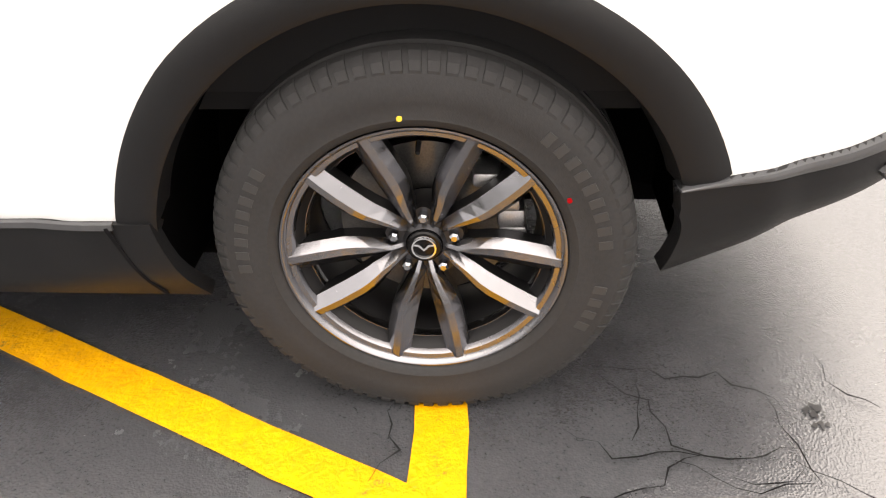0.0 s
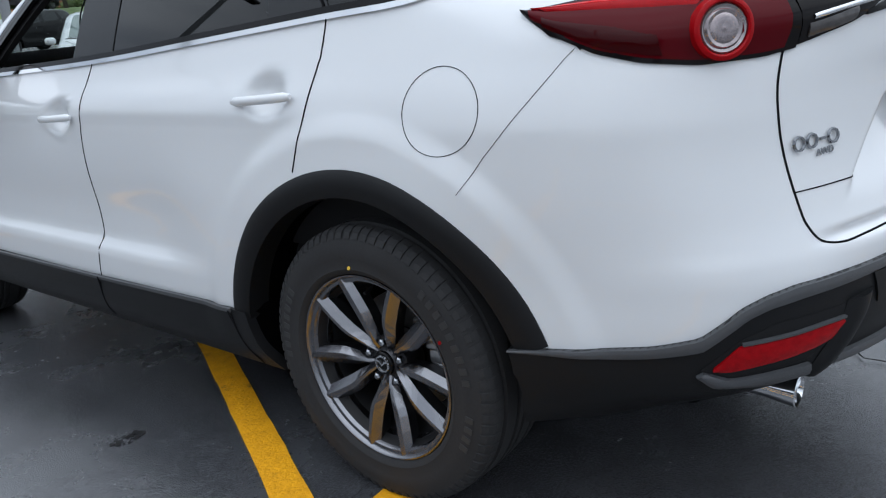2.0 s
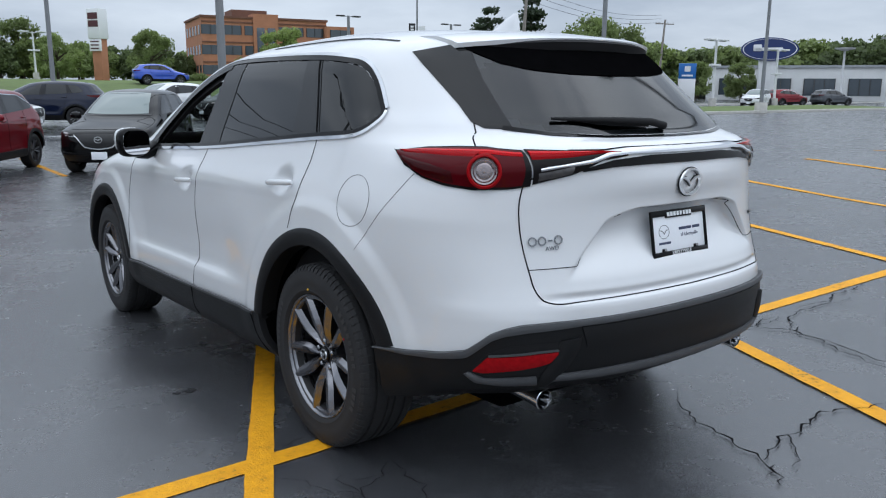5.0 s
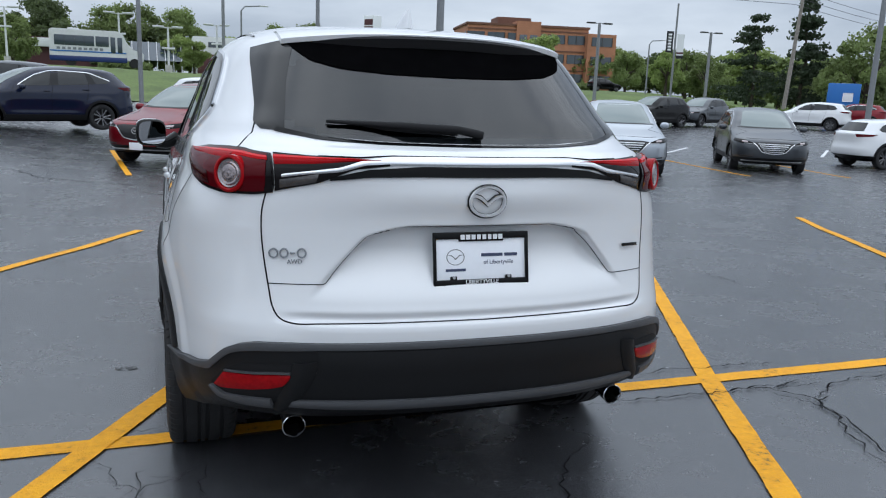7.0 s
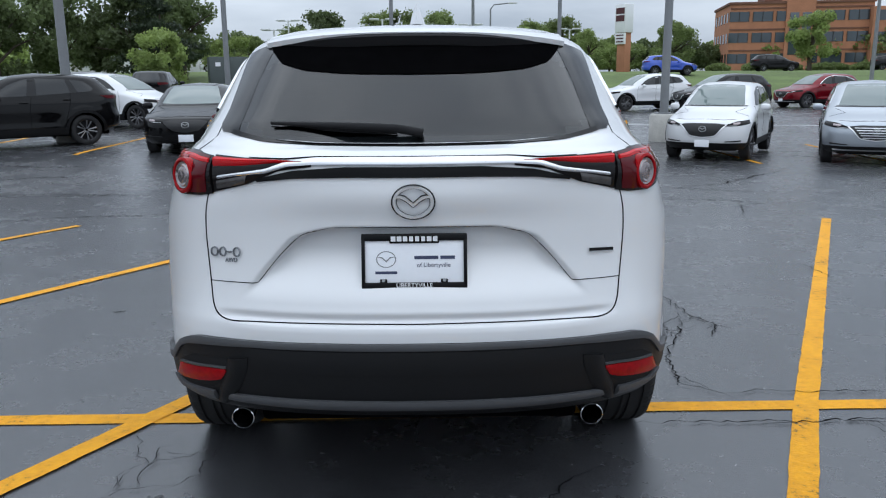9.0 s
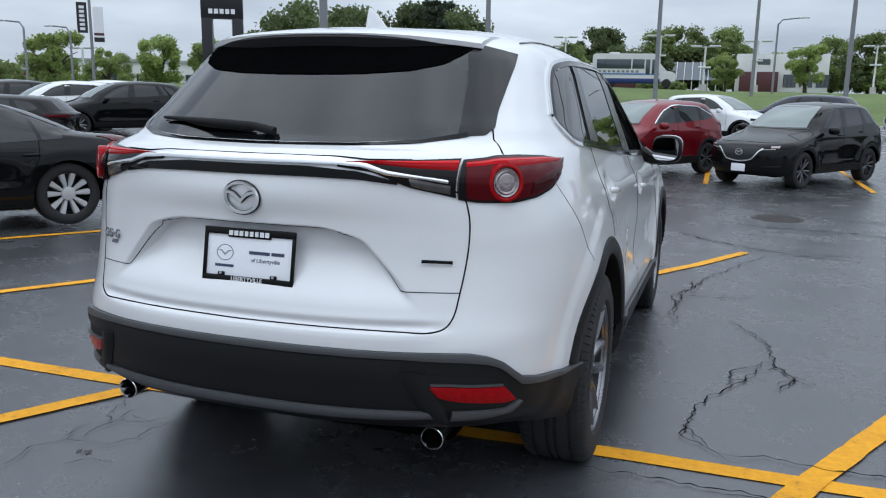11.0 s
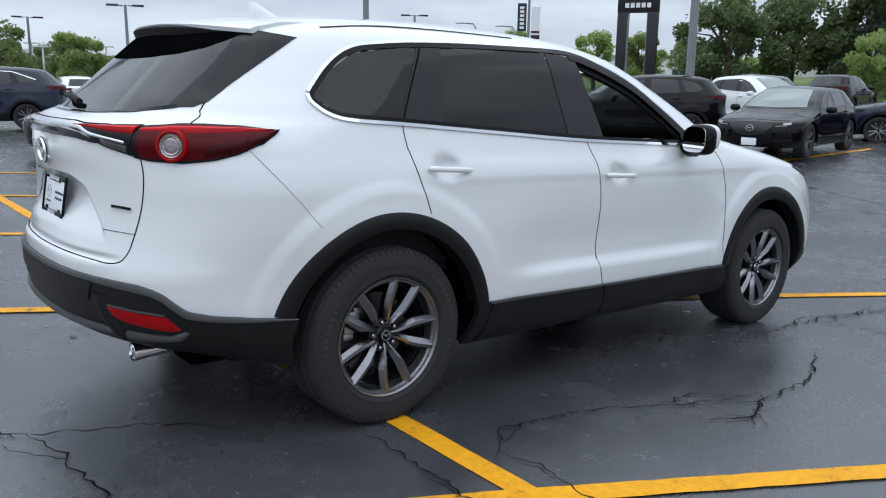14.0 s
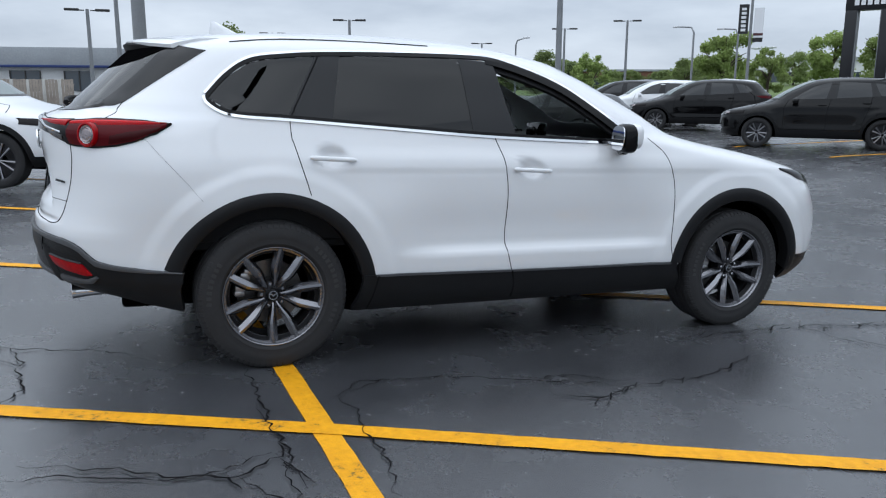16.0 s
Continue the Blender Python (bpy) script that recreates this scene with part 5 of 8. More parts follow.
# model badge as plain chrome shapes of its size
bm = bmesh.new()
fm = rear_frame(-0.588, 0.919, 0.002)
for x, w in ((-0.047, 0.031), (-0.014, 0.029), (0.013, 0.015), (0.041, 0.030)):
    if w > 0.02:
        ring(bm, w / 2, 0.016, 0.005, 0.005, fm @ Matrix.Translation((x, 0, 0)), 20)
    else:
        box(bm, (x, 0, 0.002), (w, 0.005, 0.005), 0, fm)
part("model_badge", bm, M["badge"], CAR, "chrome model badge")
glyphs("drive_badge", "AWD", 0.019, rear_frame(-0.572, 0.894, 0.003), M["badge"], CAR)
part("engine_badge", box(bmesh.new(), (0, 0, 0.002), (0.092, 0.011, 0.004), 0.001, rear_frame(0.582, 0.916, 0.002)), M["gloss"], CAR, "small dark engine badge")
part("engine_badge_edge", box(bmesh.new(), (0, -0.005, 0.002), (0.094, 0.002, 0.006), 0, rear_frame(0.582, 0.916, 0.002)), M["chrome"], CAR)

# number plate with the dealer's card in a black frame
pm = Matrix.Translation((0, -1.034, 0.900)) @ Matrix.Rotation(radians(90 - 8), 4, "X")
plate = new("number_plate")
plate.parent, plate.matrix_basis = CAR, pm
tagged(plate, "white dealer card in a black number plate frame")
bm = bmesh.new()
box(bm, (0, 0, 0), (0.300, 0.150, 0.004), 0.001)
part("plate_card", bm, M["plate"], plate)
bm = bmesh.new()
box(bm, (0, 0.0715, 0.004), (0.318, 0.022, 0.010), 0.003)
box(bm, (0, -0.0735, 0.004), (0.318, 0.018, 0.010), 0.003)
box(bm, (-0.1535, 0, 0.004), (0.011, 0.150, 0.010), 0.003)
box(bm, (0.1535, 0, 0.004), (0.011, 0.150, 0.010), 0.003)
box(bm, (0, 0.058, 0.004), (0.15, 0.010, 0.008), 0.003)
part("plate_frame", bm, M["gloss"], plate, "black plate frame")
for k, w in enumerate((0.014, 0.014, 0.013, 0.012, 0.012, 0.011, 0.014, 0.014)):
    part("frame_mark", box(bmesh.new(), (-0.063 + 0.018 * k, 0.0665, 0.0095), (w, 0.015, 0.001), 0), M["signwhite"], plate)
glyphs("frame_word", "LIBERTYVILLE", 0.0185, Matrix.Translation((0, -0.0735, 0.0095)), M["signwhite"], plate, 0.0006)
glyphs("card_word", "of Libertyville", 0.0185, Matrix.Translation((0.058, -0.013, 0.0028)), M["ink"], plate, 0.0004)
part("card_bar", box(bmesh.new(), (0.036, 0.010, 0.0028), (0.072, 0.010, 0.0008), 0), M["ink"], plate)
part("card_bar", box(bmesh.new(), (0.100, 0.010, 0.0028), (0.044, 0.010, 0.0008), 0), M["ink"], plate)
bm = bmesh.new()
ring(bm, 0.030, 0.025, 0.003, 0.001, Matrix.Translation((-0.085, 0.005, 0.0022)))
for s in (-1, 1):
    prism(bm, [(-0.085, -0.004), (-0.085 + s * 0.012, 0.008), (-0.085 + s * 0.028, 0.012), (-0.085 + s * 0.012, 0.012), (-0.085, 0.001)][::s], 0.0022, 0.0032)
part("card_mark", bm, M["polegrey"], plate)
part("card_bar", box(bmesh.new(), (-0.085, -0.035, 0.0028), (0.066, 0.008, 0.0008), 0), M["ink"], plate)
for x in (-0.093, 0.090):
    part("frame_tab", box(bmesh.new(), (x, -0.061, 0.004), (0.022, 0.014, 0.009), 0.003), M["gloss"], plate)
    part("plate_screw", tube(bmesh.new(), [(x, -0.058, 0.002), (x, -0.058, 0.010)], 0.005, 10), M["silverplastic"], plate)

# rear wiper
bm = bmesh.new()
pts = []
for x, z, o in ((0.03, 1.262, 0.018), (-0.05, 1.272, 0.030), (-0.20, 1.284, 0.026), (-0.45, 1.300, 0.014)):
    u = hero.from_x(abs(x), z)
    p, n = hero.at(u, z), hero.normal(u, z)
    pts.append(Vector((math.copysign(p.x, x), p.y, p.z)) + Vector((math.copysign(n.x, x), n.y, n.z)) * o)
tube(bm, pts, [0.014, 0.013, 0.0125, 0.005], 10)
tube(bm, [p + Vector((0, 0.01, -0.012)) for p in pts[1:]], [0.007, 0.008, 0.004], 6)
part("rear_wiper", bm, M["dash"], CAR, "black rear wiper resting on the glass")

# exhaust tips
for sx in (-1, 1):
    bm = bmesh.new()
    lathe(bm, [(0.0, 0.028), (0.10, 0.031), (0.145, 0.0355), (0.152, 0.0365), (0.154, 0.034), (0.146, 0.031), (0.02, 0.026)], 32, "z")
    ex = part("exhaust_tip", bm, M["chrome"], CAR, "round chrome exhaust tip", m=Matrix.Translation((sx * 0.568, -0.775, 0.373)) @ Matrix.Rotation(radians(90 + 3), 4, "X"))
    part("exhaust_bore", tube(bmesh.new(), [(0, 0, 0.018), (0, 0, 0.03)], 0.0265, 20), M["well"], ex)
    part("exhaust_pipe", tube(bmesh.new(), [(sx * 0.568, -0.775, 0.374), (sx * 0.55, -0.62, 0.40), (sx * 0.42, -0.45, 0.42)], 0.026, 12), M["steel"], CAR)
part("silencer", tube(bmesh.new(), [(-0.42, -0.50, 0.42), (-0.40, -0.50, 0.42), (0.40, -0.50, 0.42), (0.42, -0.50, 0.42)], [0.05, 0.085, 0.085, 0.05], 16), M["steel"], CAR)
part("rear_axle", tube(bmesh.new(), [(-0.74, 0, 0.34), (0.74, 0, 0.34)], 0.035, 10), M["well"], CAR)

# door handles
for sx in (-1, 1):
    for y0, y1, z0, z1 in ((0.180, 0.415, 1.064, 1.053), (1.312, 1.545, 1.010, 1.001)):
        bm = bmesh.new()
        pts, rad = [], []
        for k in range(13):
            t = k / 12
            y, z = y0 + (y1 - y0) * t, z0 + (z1 - z0) * t
            u = hero.from_y(y, z)
            lift = 0.012 + 0.022 * math.sin(math.pi * min(max(t, 0.04), 0.96)) ** 0.5
            p = hero.raw(u, z)
            pts.append(Vector((sx * (p[0] + lift), y, z)))
            rad.append(0.0125 if 0 < k < 12 else 0.007)
        tube(bm, pts, rad, 12)
        for v in bm.verts:
            v.co.x = sx * hero.raw(hero.from_y(v.co.y, v.co.z), v.co.z)[0] + (v.co.x - sx * hero.raw(hero.from_y(v.co.y, v.co.z), v.co.z)[0]) * 0.8
        part("door_handle", bm, M["white"], CAR)

# mirrors
def blob(bm, c, r, e=0.6, nu=20, nv=12):
    rows = []
    def p(v, k):
        return math.copysign(abs(v) ** k, v)
    for j in range(nv + 1):
        b = math.pi * (j / nv - 0.5)
        rows.append([bm.verts.new((c[0] + r[0] * p(math.cos(b), e) * p(math.cos(a), e), c[1] + r[1] * p(math.cos(b), e) * p(math.sin(a), e), c[2] + r[2] * p(math.sin(b), e)))
                     for a in (2 * math.pi * k / nu for k in range(nu))])
    for r0, r1 in zip(rows, rows[1:]):
        for k in range(nu):
            bm.faces.new((r0[k], r0[(k + 1) % nu], r1[(k + 1) % nu], r1[k]))
    bmesh.ops.remove_doubles(bm, verts=bm.verts, dist=0.0005)
    return bm


M["mirror"] = mat("mirror_glass", (0.9, 0.9, 0.92), 0.01, metal=1.0)
for sx in (-1, 1):
    swing = Matrix.Translation((sx * 1.02, 1.97, 0)) @ Matrix.Rotation(radians(-10 * sx), 4, "Z") @ Matrix.Translation((-sx * 1.02, -1.97, 0))
    mirror = part("door_mirror", blob(bmesh.new(), (sx * 1.025, 2.00, 1.207), (0.084, 0.050, 0.072), 0.65), M["white"], CAR, "white door mirror with a black rim", m=swing)
    bm = bmesh.new()
    blob(bm, (sx * 1.025, 1.968, 1.194), (0.089, 0.050, 0.083), 0.62)
    part("mirror_rim", bm, M["gloss"], mirror)
    bm = bmesh.new()
    outline = [(0.078 * math.copysign(abs(math.cos(a)) ** 0.6, math.cos(a)), 0.068 * math.copysign(abs(math.sin(a)) ** 0.6, math.sin(a))) for a in (2 * math.pi * k / 32 for k in range(32))]
    prism(bm, outline, 0.0, 0.004, Matrix.Translation((sx * 1.025, 1.9185, 1.194)) @ Matrix.Rotation(radians(87), 4, "X"))
    part("mirror_glass", bm, M["mirror"], mirror)
    part("mirror_arm", tube(bmesh.new(), [(sx * 0.86, 2.02, 1.160), (sx * 0.94, 1.99, 1.125), (sx * 0.99, 1.98, 1.130)], [0.045, 0.034, 0.03], 12), M["gloss"], mirror)
    # headlamp and side lamp
    part("headlamp", hero.slab(bmesh.new(), hero.side([(3.28, 1.005), (3.45, 0.945), (3.72, 0.885)]), hero.side([(3.28, 1.015), (3.45, 0.998), (3.72, 0.955)]), 14, 5, 0.005, 0.02, sx, 0.004), M["smoke"], CAR, "dark headlamp")
    # roof ditch
    part("roof_moulding", hero.band(bmesh.new(), hero.side(curve([(-0.16, 1.612), (0.1, 1.640), (0.5, 1.652), (0.9, 1.654)])), 0.008, 0.003, 0.008, sx), M["gloss"], CAR)

# ------------------------------------------------------------------- cabin
part("cabin_floor", box(bmesh.new(), (0, 0.9, 0.62), (1.62, 3.0, 0.05), 0.01), M["dash"], CAR)
for sx in (-1, 1):
    bm = bmesh.new()
    box(bm, (sx * 0.825, 0.85, 0.90), (0.03, 2.9, 0.52), 0.01)
    part("door_card", bm, M["dash"], CAR)
bm = bmesh.new()
rows = []
for k in range(9):
    x = -0.80 + 0.2 * k
    hump = 0.03 * math.exp(-((x + 0.38) / 0.16) ** 2)
    rows.append([bm.verts.new((x, y, z)) for y, z in ((1.86, 0.78), (1.90, 1.02), (1.93, 1.105 + hump), (2.05, 1.135 + hump), (2.50, 1.12), (2.50, 0.78))])
for r0, r1 in zip(rows, rows[1:]):
    for k in range(6):
        bm.faces.new((r0[k], r0[(k + 1) % 6], r1[(k + 1) % 6], r1[k]))
bm.faces.new(rows[0])
bm.faces.new(rows[-1])
part("dashboard", bm, M["dash"], CAR)
part("dash_screen", box(bmesh.new(), (0.0, 1.96, 1.185), (0.26, 0.015, 0.11), 0.008), M["screen"], CAR)
bm = bmesh.new()
wm = Matrix.Translation((-0.38, 1.70, 1.06)) @ Matrix.Rotation(radians(62), 4, "X")
tube(bm, [wm @ Vector((0.185 * math.cos(a), 0.185 * math.sin(a), 0)) for a in (2 * math.pi * k / 32 for k in range(33))], 0.016, 8, False)
for a in (200, 340, 270):
    tube(bm, [wm @ Vector((0, 0, -0.02)), wm @ Vector((0.18 * math.cos(radians(a)), 0.18 * math.sin(radians(a)), 0))], [0.03, 0.014], 8)
blob(bm, wm @ Vector((0, 0, -0.02)), (0.07, 0.05, 0.06), 0.8)
part("steering_wheel", bm, M["seat"], CAR)
for sx in (-0.40, 0.40):
    for y, top in ((0.98, 1.30), (0.02, 1.22)):
        bm = bmesh.new()
        box(bm, (sx, y + 0.02, 0.80), (0.50, 0.52, 0.18), 0.05)
        box(bm, (0, 0, 0), (0.48, 0.16, 0.62), 0.06, Matrix.Translation((sx, y - 0.24, top - 0.34)) @ Matrix.Rotation(radians(16), 4, "X"))
        seat = part("seat", bm, M["seat"], CAR)
        part("headrest", box(bmesh.new(), (sx, y - 0.37, top + 0.09), (0.27, 0.10, 0.19), 0.04), M["seat"], seat)
part("rear_view_mirror", blob(bmesh.new(), (0.0, 1.92, 1.50), (0.12, 0.02, 0.035), 0.6), M["gloss"], CAR)
for sx in (-1, 1):
    part("inner_pillar", hero.band(bmesh.new(), hero.side(curve([(1.20, 1.575), (1.333, 1.556), (1.648, 1.458), (1.867, 1.337), (2.10, 1.180)])), 0.07, -0.016, 0.02, sx), M["dash"], CAR)
part("headliner", box(bmesh.new(), (0, 0.55, 1.615), (1.08, 1.3, 0.03), 0.01), M["seat"], CAR)
part("cargo_cover", box(bmesh.new(), (0, -0.55, 1.10), (1.15, 0.55, 0.03), 0.01), M["dash"], CAR)


# -------------------------------------------------------------- other parked cars
def scaled(rows, kz, ky, dy=0.0):
    return [(z * kz, y * ky + dy) for z, y in rows]


SIDE_WINDOWS = {"quarter_window": QUARTER, "rear_door_window": REAR_DOOR, "front_door_window": FRONT_DOOR}


def far_wheel_meshes():
    bm = bmesh.new()
    lathe(bm, [(-0.09, 0.23), (-0.11, 0.27), (-0.11, 0.33), (-0.09, 0.355), (0.09, 0.355), (0.11, 0.335), (0.115, 0.30), (0.112, 0.265), (0.10, 0.245), (0.08, 0.235)], 32)
    tyre = finish(bm, "tyre", M["rubber"])
    bm = bmesh.new()
    lathe(bm, [(-0.06, 0.05), (-0.06, 0.22), (0.06, 0.225), (0.10, 0.238), (0.104, 0.248), (0.095, 0.25)], 32)
    rim = finish(bm, "rim", M["rimdark"])
    made = []
    for wide, m in ((0.52, "farrim"), (1.05, "cover")):
        bm = bmesh.new()
        rows = []
        for r, w, x in ((0.03, 0.045 if wide < 1 else 0.02, 0.075), (0.12, 0.050, 0.09), (0.236, 0.075, 0.10)):
            rows.append([bm.verts.new((x + d, t * w * wide, r)) for t, d in ((-0.5, -0.03), (-0.35, -0.004), (0.0, 0.0), (0.35, -0.004), (0.5, -0.03))])
        for r0, r1 in zip(rows, rows[1:]):
            for k in range(4):
                bm.faces.new((r0[k], r0[k + 1], r1[k + 1], r1[k]))
        made.append(finish(bm, "spoke", M[m]))
    bm = bmesh.new()
    lathe(bm, [(0.06, 0.085), (0.094, 0.078), (0.102, 0.05), (0.104, 0.001)], 24)
    return tyre, rim, made[0], made[1], finish(bm, "hub_cap", M["cover"])


M["farrim"] = mat("silver_alloy", (0.27, 0.27, 0.285), 0.3, metal=1.0)
M["cover"] = mat("silver_wheel_cover", (0.46, 0.47, 0.48), 0.4, metal=0.2)
M["grille"] = mat("grille_black", (0.010, 0.010, 0.011), 0.3)
FAR_WHEEL = far_wheel_meshes()
PAINT = {
    "red": mat("metallic_red_paint", (0.16, 0.003, 0.009), 0.3, metal=0.45, coat=0.8, spec=0.0),
    "black": mat("black_paint", (0.0035, 0.0035, 0.004), 0.06, spec=0.25),
    "navy": mat("dark_navy_paint", (0.006, 0.010, 0.028), 0.10, spec=0.40),
    "grey": mat("machine_grey_paint", (0.052, 0.058, 0.067), 0.3, metal=0.6, coat=0.6),
    "silver": mat("silver_blue_paint", (0.38, 0.415, 0.46), 0.32, metal=0.6, coat=1.0),
    "white": M["white"],
    "blue": mat("bright_blue_paint", (0.012, 0.06, 0.42), 0.3, metal=0.2, coat=1.0),
    "pearl": mat("pale_silver_paint", (0.60, 0.61, 0.62), 0.32, metal=0.3, coat=1.0),
}
SEDAN_REAR = [(0.25, -0.95), (0.4, -1.02), (0.6, -1.04), (0.75, -1.02), (0.88, -0.98), (0.96, -0.92), (1.0, -0.72), (1.03, -0.42), (1.10, -0.22), (1.22, 0.05), (1.32, 0.32), (1.39, 0.62), (1.43, 0.9), (1.45, 1.15)]
SEDAN_FRONT = [(0.25, 3.45), (0.4, 3.55), (0.6, 3.56), (0.72, 3.50), (0.80, 3.35), (0.86, 3.05), (0.91, 2.75), (0.96, 2.50), (1.05, 2.30), (1.18, 2.02), (1.30, 1.76), (1.38, 1.52), (1.43, 1.32), (1.45, 1.2)]
SEDAN_WIDTH = [(0.25, 0.84), (0.4, 0.885), (0.6, 0.89), (0.75, 0.885), (0.88, 0.86), (0.95, 0.825), (1.05, 0.78), (1.2, 0.70), (1.32, 0.62), (1.39, 0.52), (1.43, 0.38), (1.45, 0.05)]
SEDAN_WINDOWS = {"quarter_window": ([(0.02, 0.985), (0.24, 0.970)], [(0.02, 1.02), (0.30, 1.20)]),
                 "rear_door_window": ([(0.28, 0.968), (1.02, 0.945)], [(0.36, 1.23), (0.70, 1.33), (1.05, 1.365)]),
                 "front_door_window": ([(1.10, 0.943), (2.10, 0.925)], [(1.12, 1.365), (1.40, 1.34), (1.70, 1.22), (2.10, 0.965)])}
# a lower bonnet edge than the white car's outline has from the side
NOSE = [(0.27, 3.74), (0.40, 3.86), (0.60, 3.90), (0.76, 3.88), (0.84, 3.84), (0.895, 3.74), (0.93, 3.60), (0.97, 3.42), (1.02, 3.18), (1.07, 2.95), (1.115, 2.80),
        (1.16, 2.70), (1.20, 2.63), (1.25, 2.54)] + [p for p in FRONT if p[0] > 1.3]
KINDS = {  # wheelbase, and how the body is drawn from the large estate car's
    "estate": dict(kx=1.03, ky=1.0, kz=1.0, base=2.93, clad=True),
    "crossover": dict(kx=0.94, ky=0.92, kz=0.975, base=2.70, clad=True),
    "small": dict(kx=0.90, ky=0.86, kz=0.90, base=2.57, clad=True),
    "hatch": dict(kx=0.955, ky=0.925, kz=0.84, base=2.725, clad=False),
    "sedan": dict(kx=1.0, ky=1.0, kz=1.0, base=2.70, clad=False),
}


def parked_car(kind, paint, label, grille="plain", plate=True, bright=False):
    k = KINDS[kind]
    kx, ky, kz, base = k["kx"], k["ky"], k["kz"], k["base"]
    if kind == "sedan":
        rear, front, width, wins = SEDAN_REAR, SEDAN_FRONT, SEDAN_WIDTH, SEDAN_WINDOWS
    else:
        ky = base / 2.93
        rear, front, width = scaled(REAR, kz, ky), scaled(NOSE, kz, ky), scaled(WIDTH, kz, kx)
        if kind == "hatch":
            rear = [(z, y * (0.93 if z < 0.95 else 1.0)) for z, y in rear]
        wins = {n: tuple([(y * ky, z * kz) for y, z in ln] for ln in pair) for n, pair in SIDE_WINDOWS.items()}
    wz, tr = 0.345, 0.355
    wr = 0.40 if kind in ("hatch", "sedan") else 0.42

    def sculpt(y, z):
        d = 0.0
        for wy in (0.0, base):
            d += 0.012 * (1 - smooth(wr + 0.1, wr + 0.2, math.hypot(y - wy, z - wz)))
        return d - 0.018 * smooth(0.4, 0.8, y) * (1 - smooth(base - 0.8, base - 0.4, y)) * smooth(0.45, 0.55, z) * (1 - smooth(0.6, 0.9, z))
    top = width[-1][0]
    sh = Shell(rear, front, width, (0.0, base), wz, wr, sculpt, n_rear=2.6, n_front=3.1)
    car = empty("parked_car", Matrix(), label, "car", "cars parked in the lot")
    zz = [width[0][0] + (top - width[0][0]) * (i / 40) for i in range(41)]
    body = part("body", sh.skin(bmesh.new(), zz, 14, 44, 16), [PAINT[paint], M["clad"]], car)
    limit = (0.40 if k["clad"] else 0.20)
    body.data.polygons.foreach_set("material_index", [1 if p.center.z < limit else 0 for p in body.data.polygons])
    part("underbody", box(bmesh.new(), (0, base / 2, 0.30), (1.35, base + 1.2, 0.14), 0.03), M["well"], car)
    for sx in (-1, 1):
        for wy in (0.0, base):
            bm = bmesh.new()
            rr = [[bm.verts.new((sx * x, wy + (wr + 0.01) * math.cos(a), wz + (wr + 0.01) * math.sin(a))) for a in (radians(-10 + 200 * q / 16) for q in range(17))] for x in (0.86 * kx, 0.5)]
            for q in range(16):
                bm.faces.new((rr[0][q], rr[0][q + 1], rr[1][q + 1], rr[1][q]))
            bm.faces.new(rr[1])
            part("wheel_well", bm, M["well"], car)
            w = new("wheel")
            w.parent = car
            w.matrix_basis = Matrix.Translation((sx * (width[4][1] - 0.13), wy, tr)) @ (Matrix.Rotation(math.pi, 4, "Z") if sx < 0 else Matrix())
            share("tyre", FAR_WHEEL[0], w)
            share("rim", FAR_WHEEL[1], w)
            if kind == "sedan":
                for q in range(10):
                    share("spoke", FAR_WHEEL[3], w, Matrix.Rotation(radians(72 * (q // 2) + 20 * wy + (16 if q % 2 else -16)), 4, "X"))
                share("hub_cap", FAR_WHEEL[4], w)
            else:
                for q in range(10):
                    share("spoke", FAR_WHEEL[2], w, Matrix.Rotation(radians(36 * q + 20 * wy + (5 if q % 2 else -5)), 4, "X"))
            if k["clad"]:
                bm = bmesh.new()
                rows = []
                for q in range(19):
                    a = radians(2 + 176 * q / 18)
                    row = []
                    for r, o in ((wr - 0.006, -0.02), (wr - 0.004, 0.008), (wr + 0.06, 0.010), (wr + 0.064, -0.005)):
                        y, z = wy + r * math.cos(a), wz + r * math.sin(a)
                        u = sh.from_y(y, z)
                        p = sh.at(u, z) + sh.normal(u, z) * o
                        row.append(bm.verts.new((sx * p.x, p.y, p.z)))
                    rows.append(row)
                for r0, r1 in zip(rows, rows[1:]):
                    for q in range(3):
                        bm.faces.new((r0[q], r0[q + 1], r1[q + 1], r1[q]))
                part("wheel_arch_trim", bm, M["clad"], car)
        for n, (lo, hi) in wins.items():
            part(n, sh.slab(bmesh.new(), lo, hi, 10, 4, 0.005, 0.01, sx, via=sh.from_y), M["glass"], car)
        for n0, n1 in (("quarter_window", "rear_door_window"), ("rear_door_window", "front_door_window")):
            (lo0, hi0), (lo1, hi1) = wins[n0], wins[n1]
            part("door_pillar", sh.slab(bmesh.new(), [lo0[-1], lo1[0]], [hi0[-1], hi1[0]], 4, 4, 0.003, 0.01, sx, via=sh.from_y), M["pillar"], car)
        if bright:
            line = [lerp_line([wins["quarter_window"][1][0], wins["quarter_window"][1][-1], wins["rear_door_window"][1][-1]] + wins["front_door_window"][1], q / 24) for q in range(25)]
            part("chrome_moulding", sh.band(bmesh.new(), sh.side(line), 0.022, 0.010, 0.012, sx), M["chrome"], car)
        part("door_mirror", blob(bmesh.new(), (sx * (width[4][1] + 0.10), base * 0.70, top * 0.665), (0.11, 0.07, 0.075), 0.75, 12, 8), PAINT[paint], car)
        zb, zt_ = top * 0.628, top * 0.688
        yc = sh.R(zb)
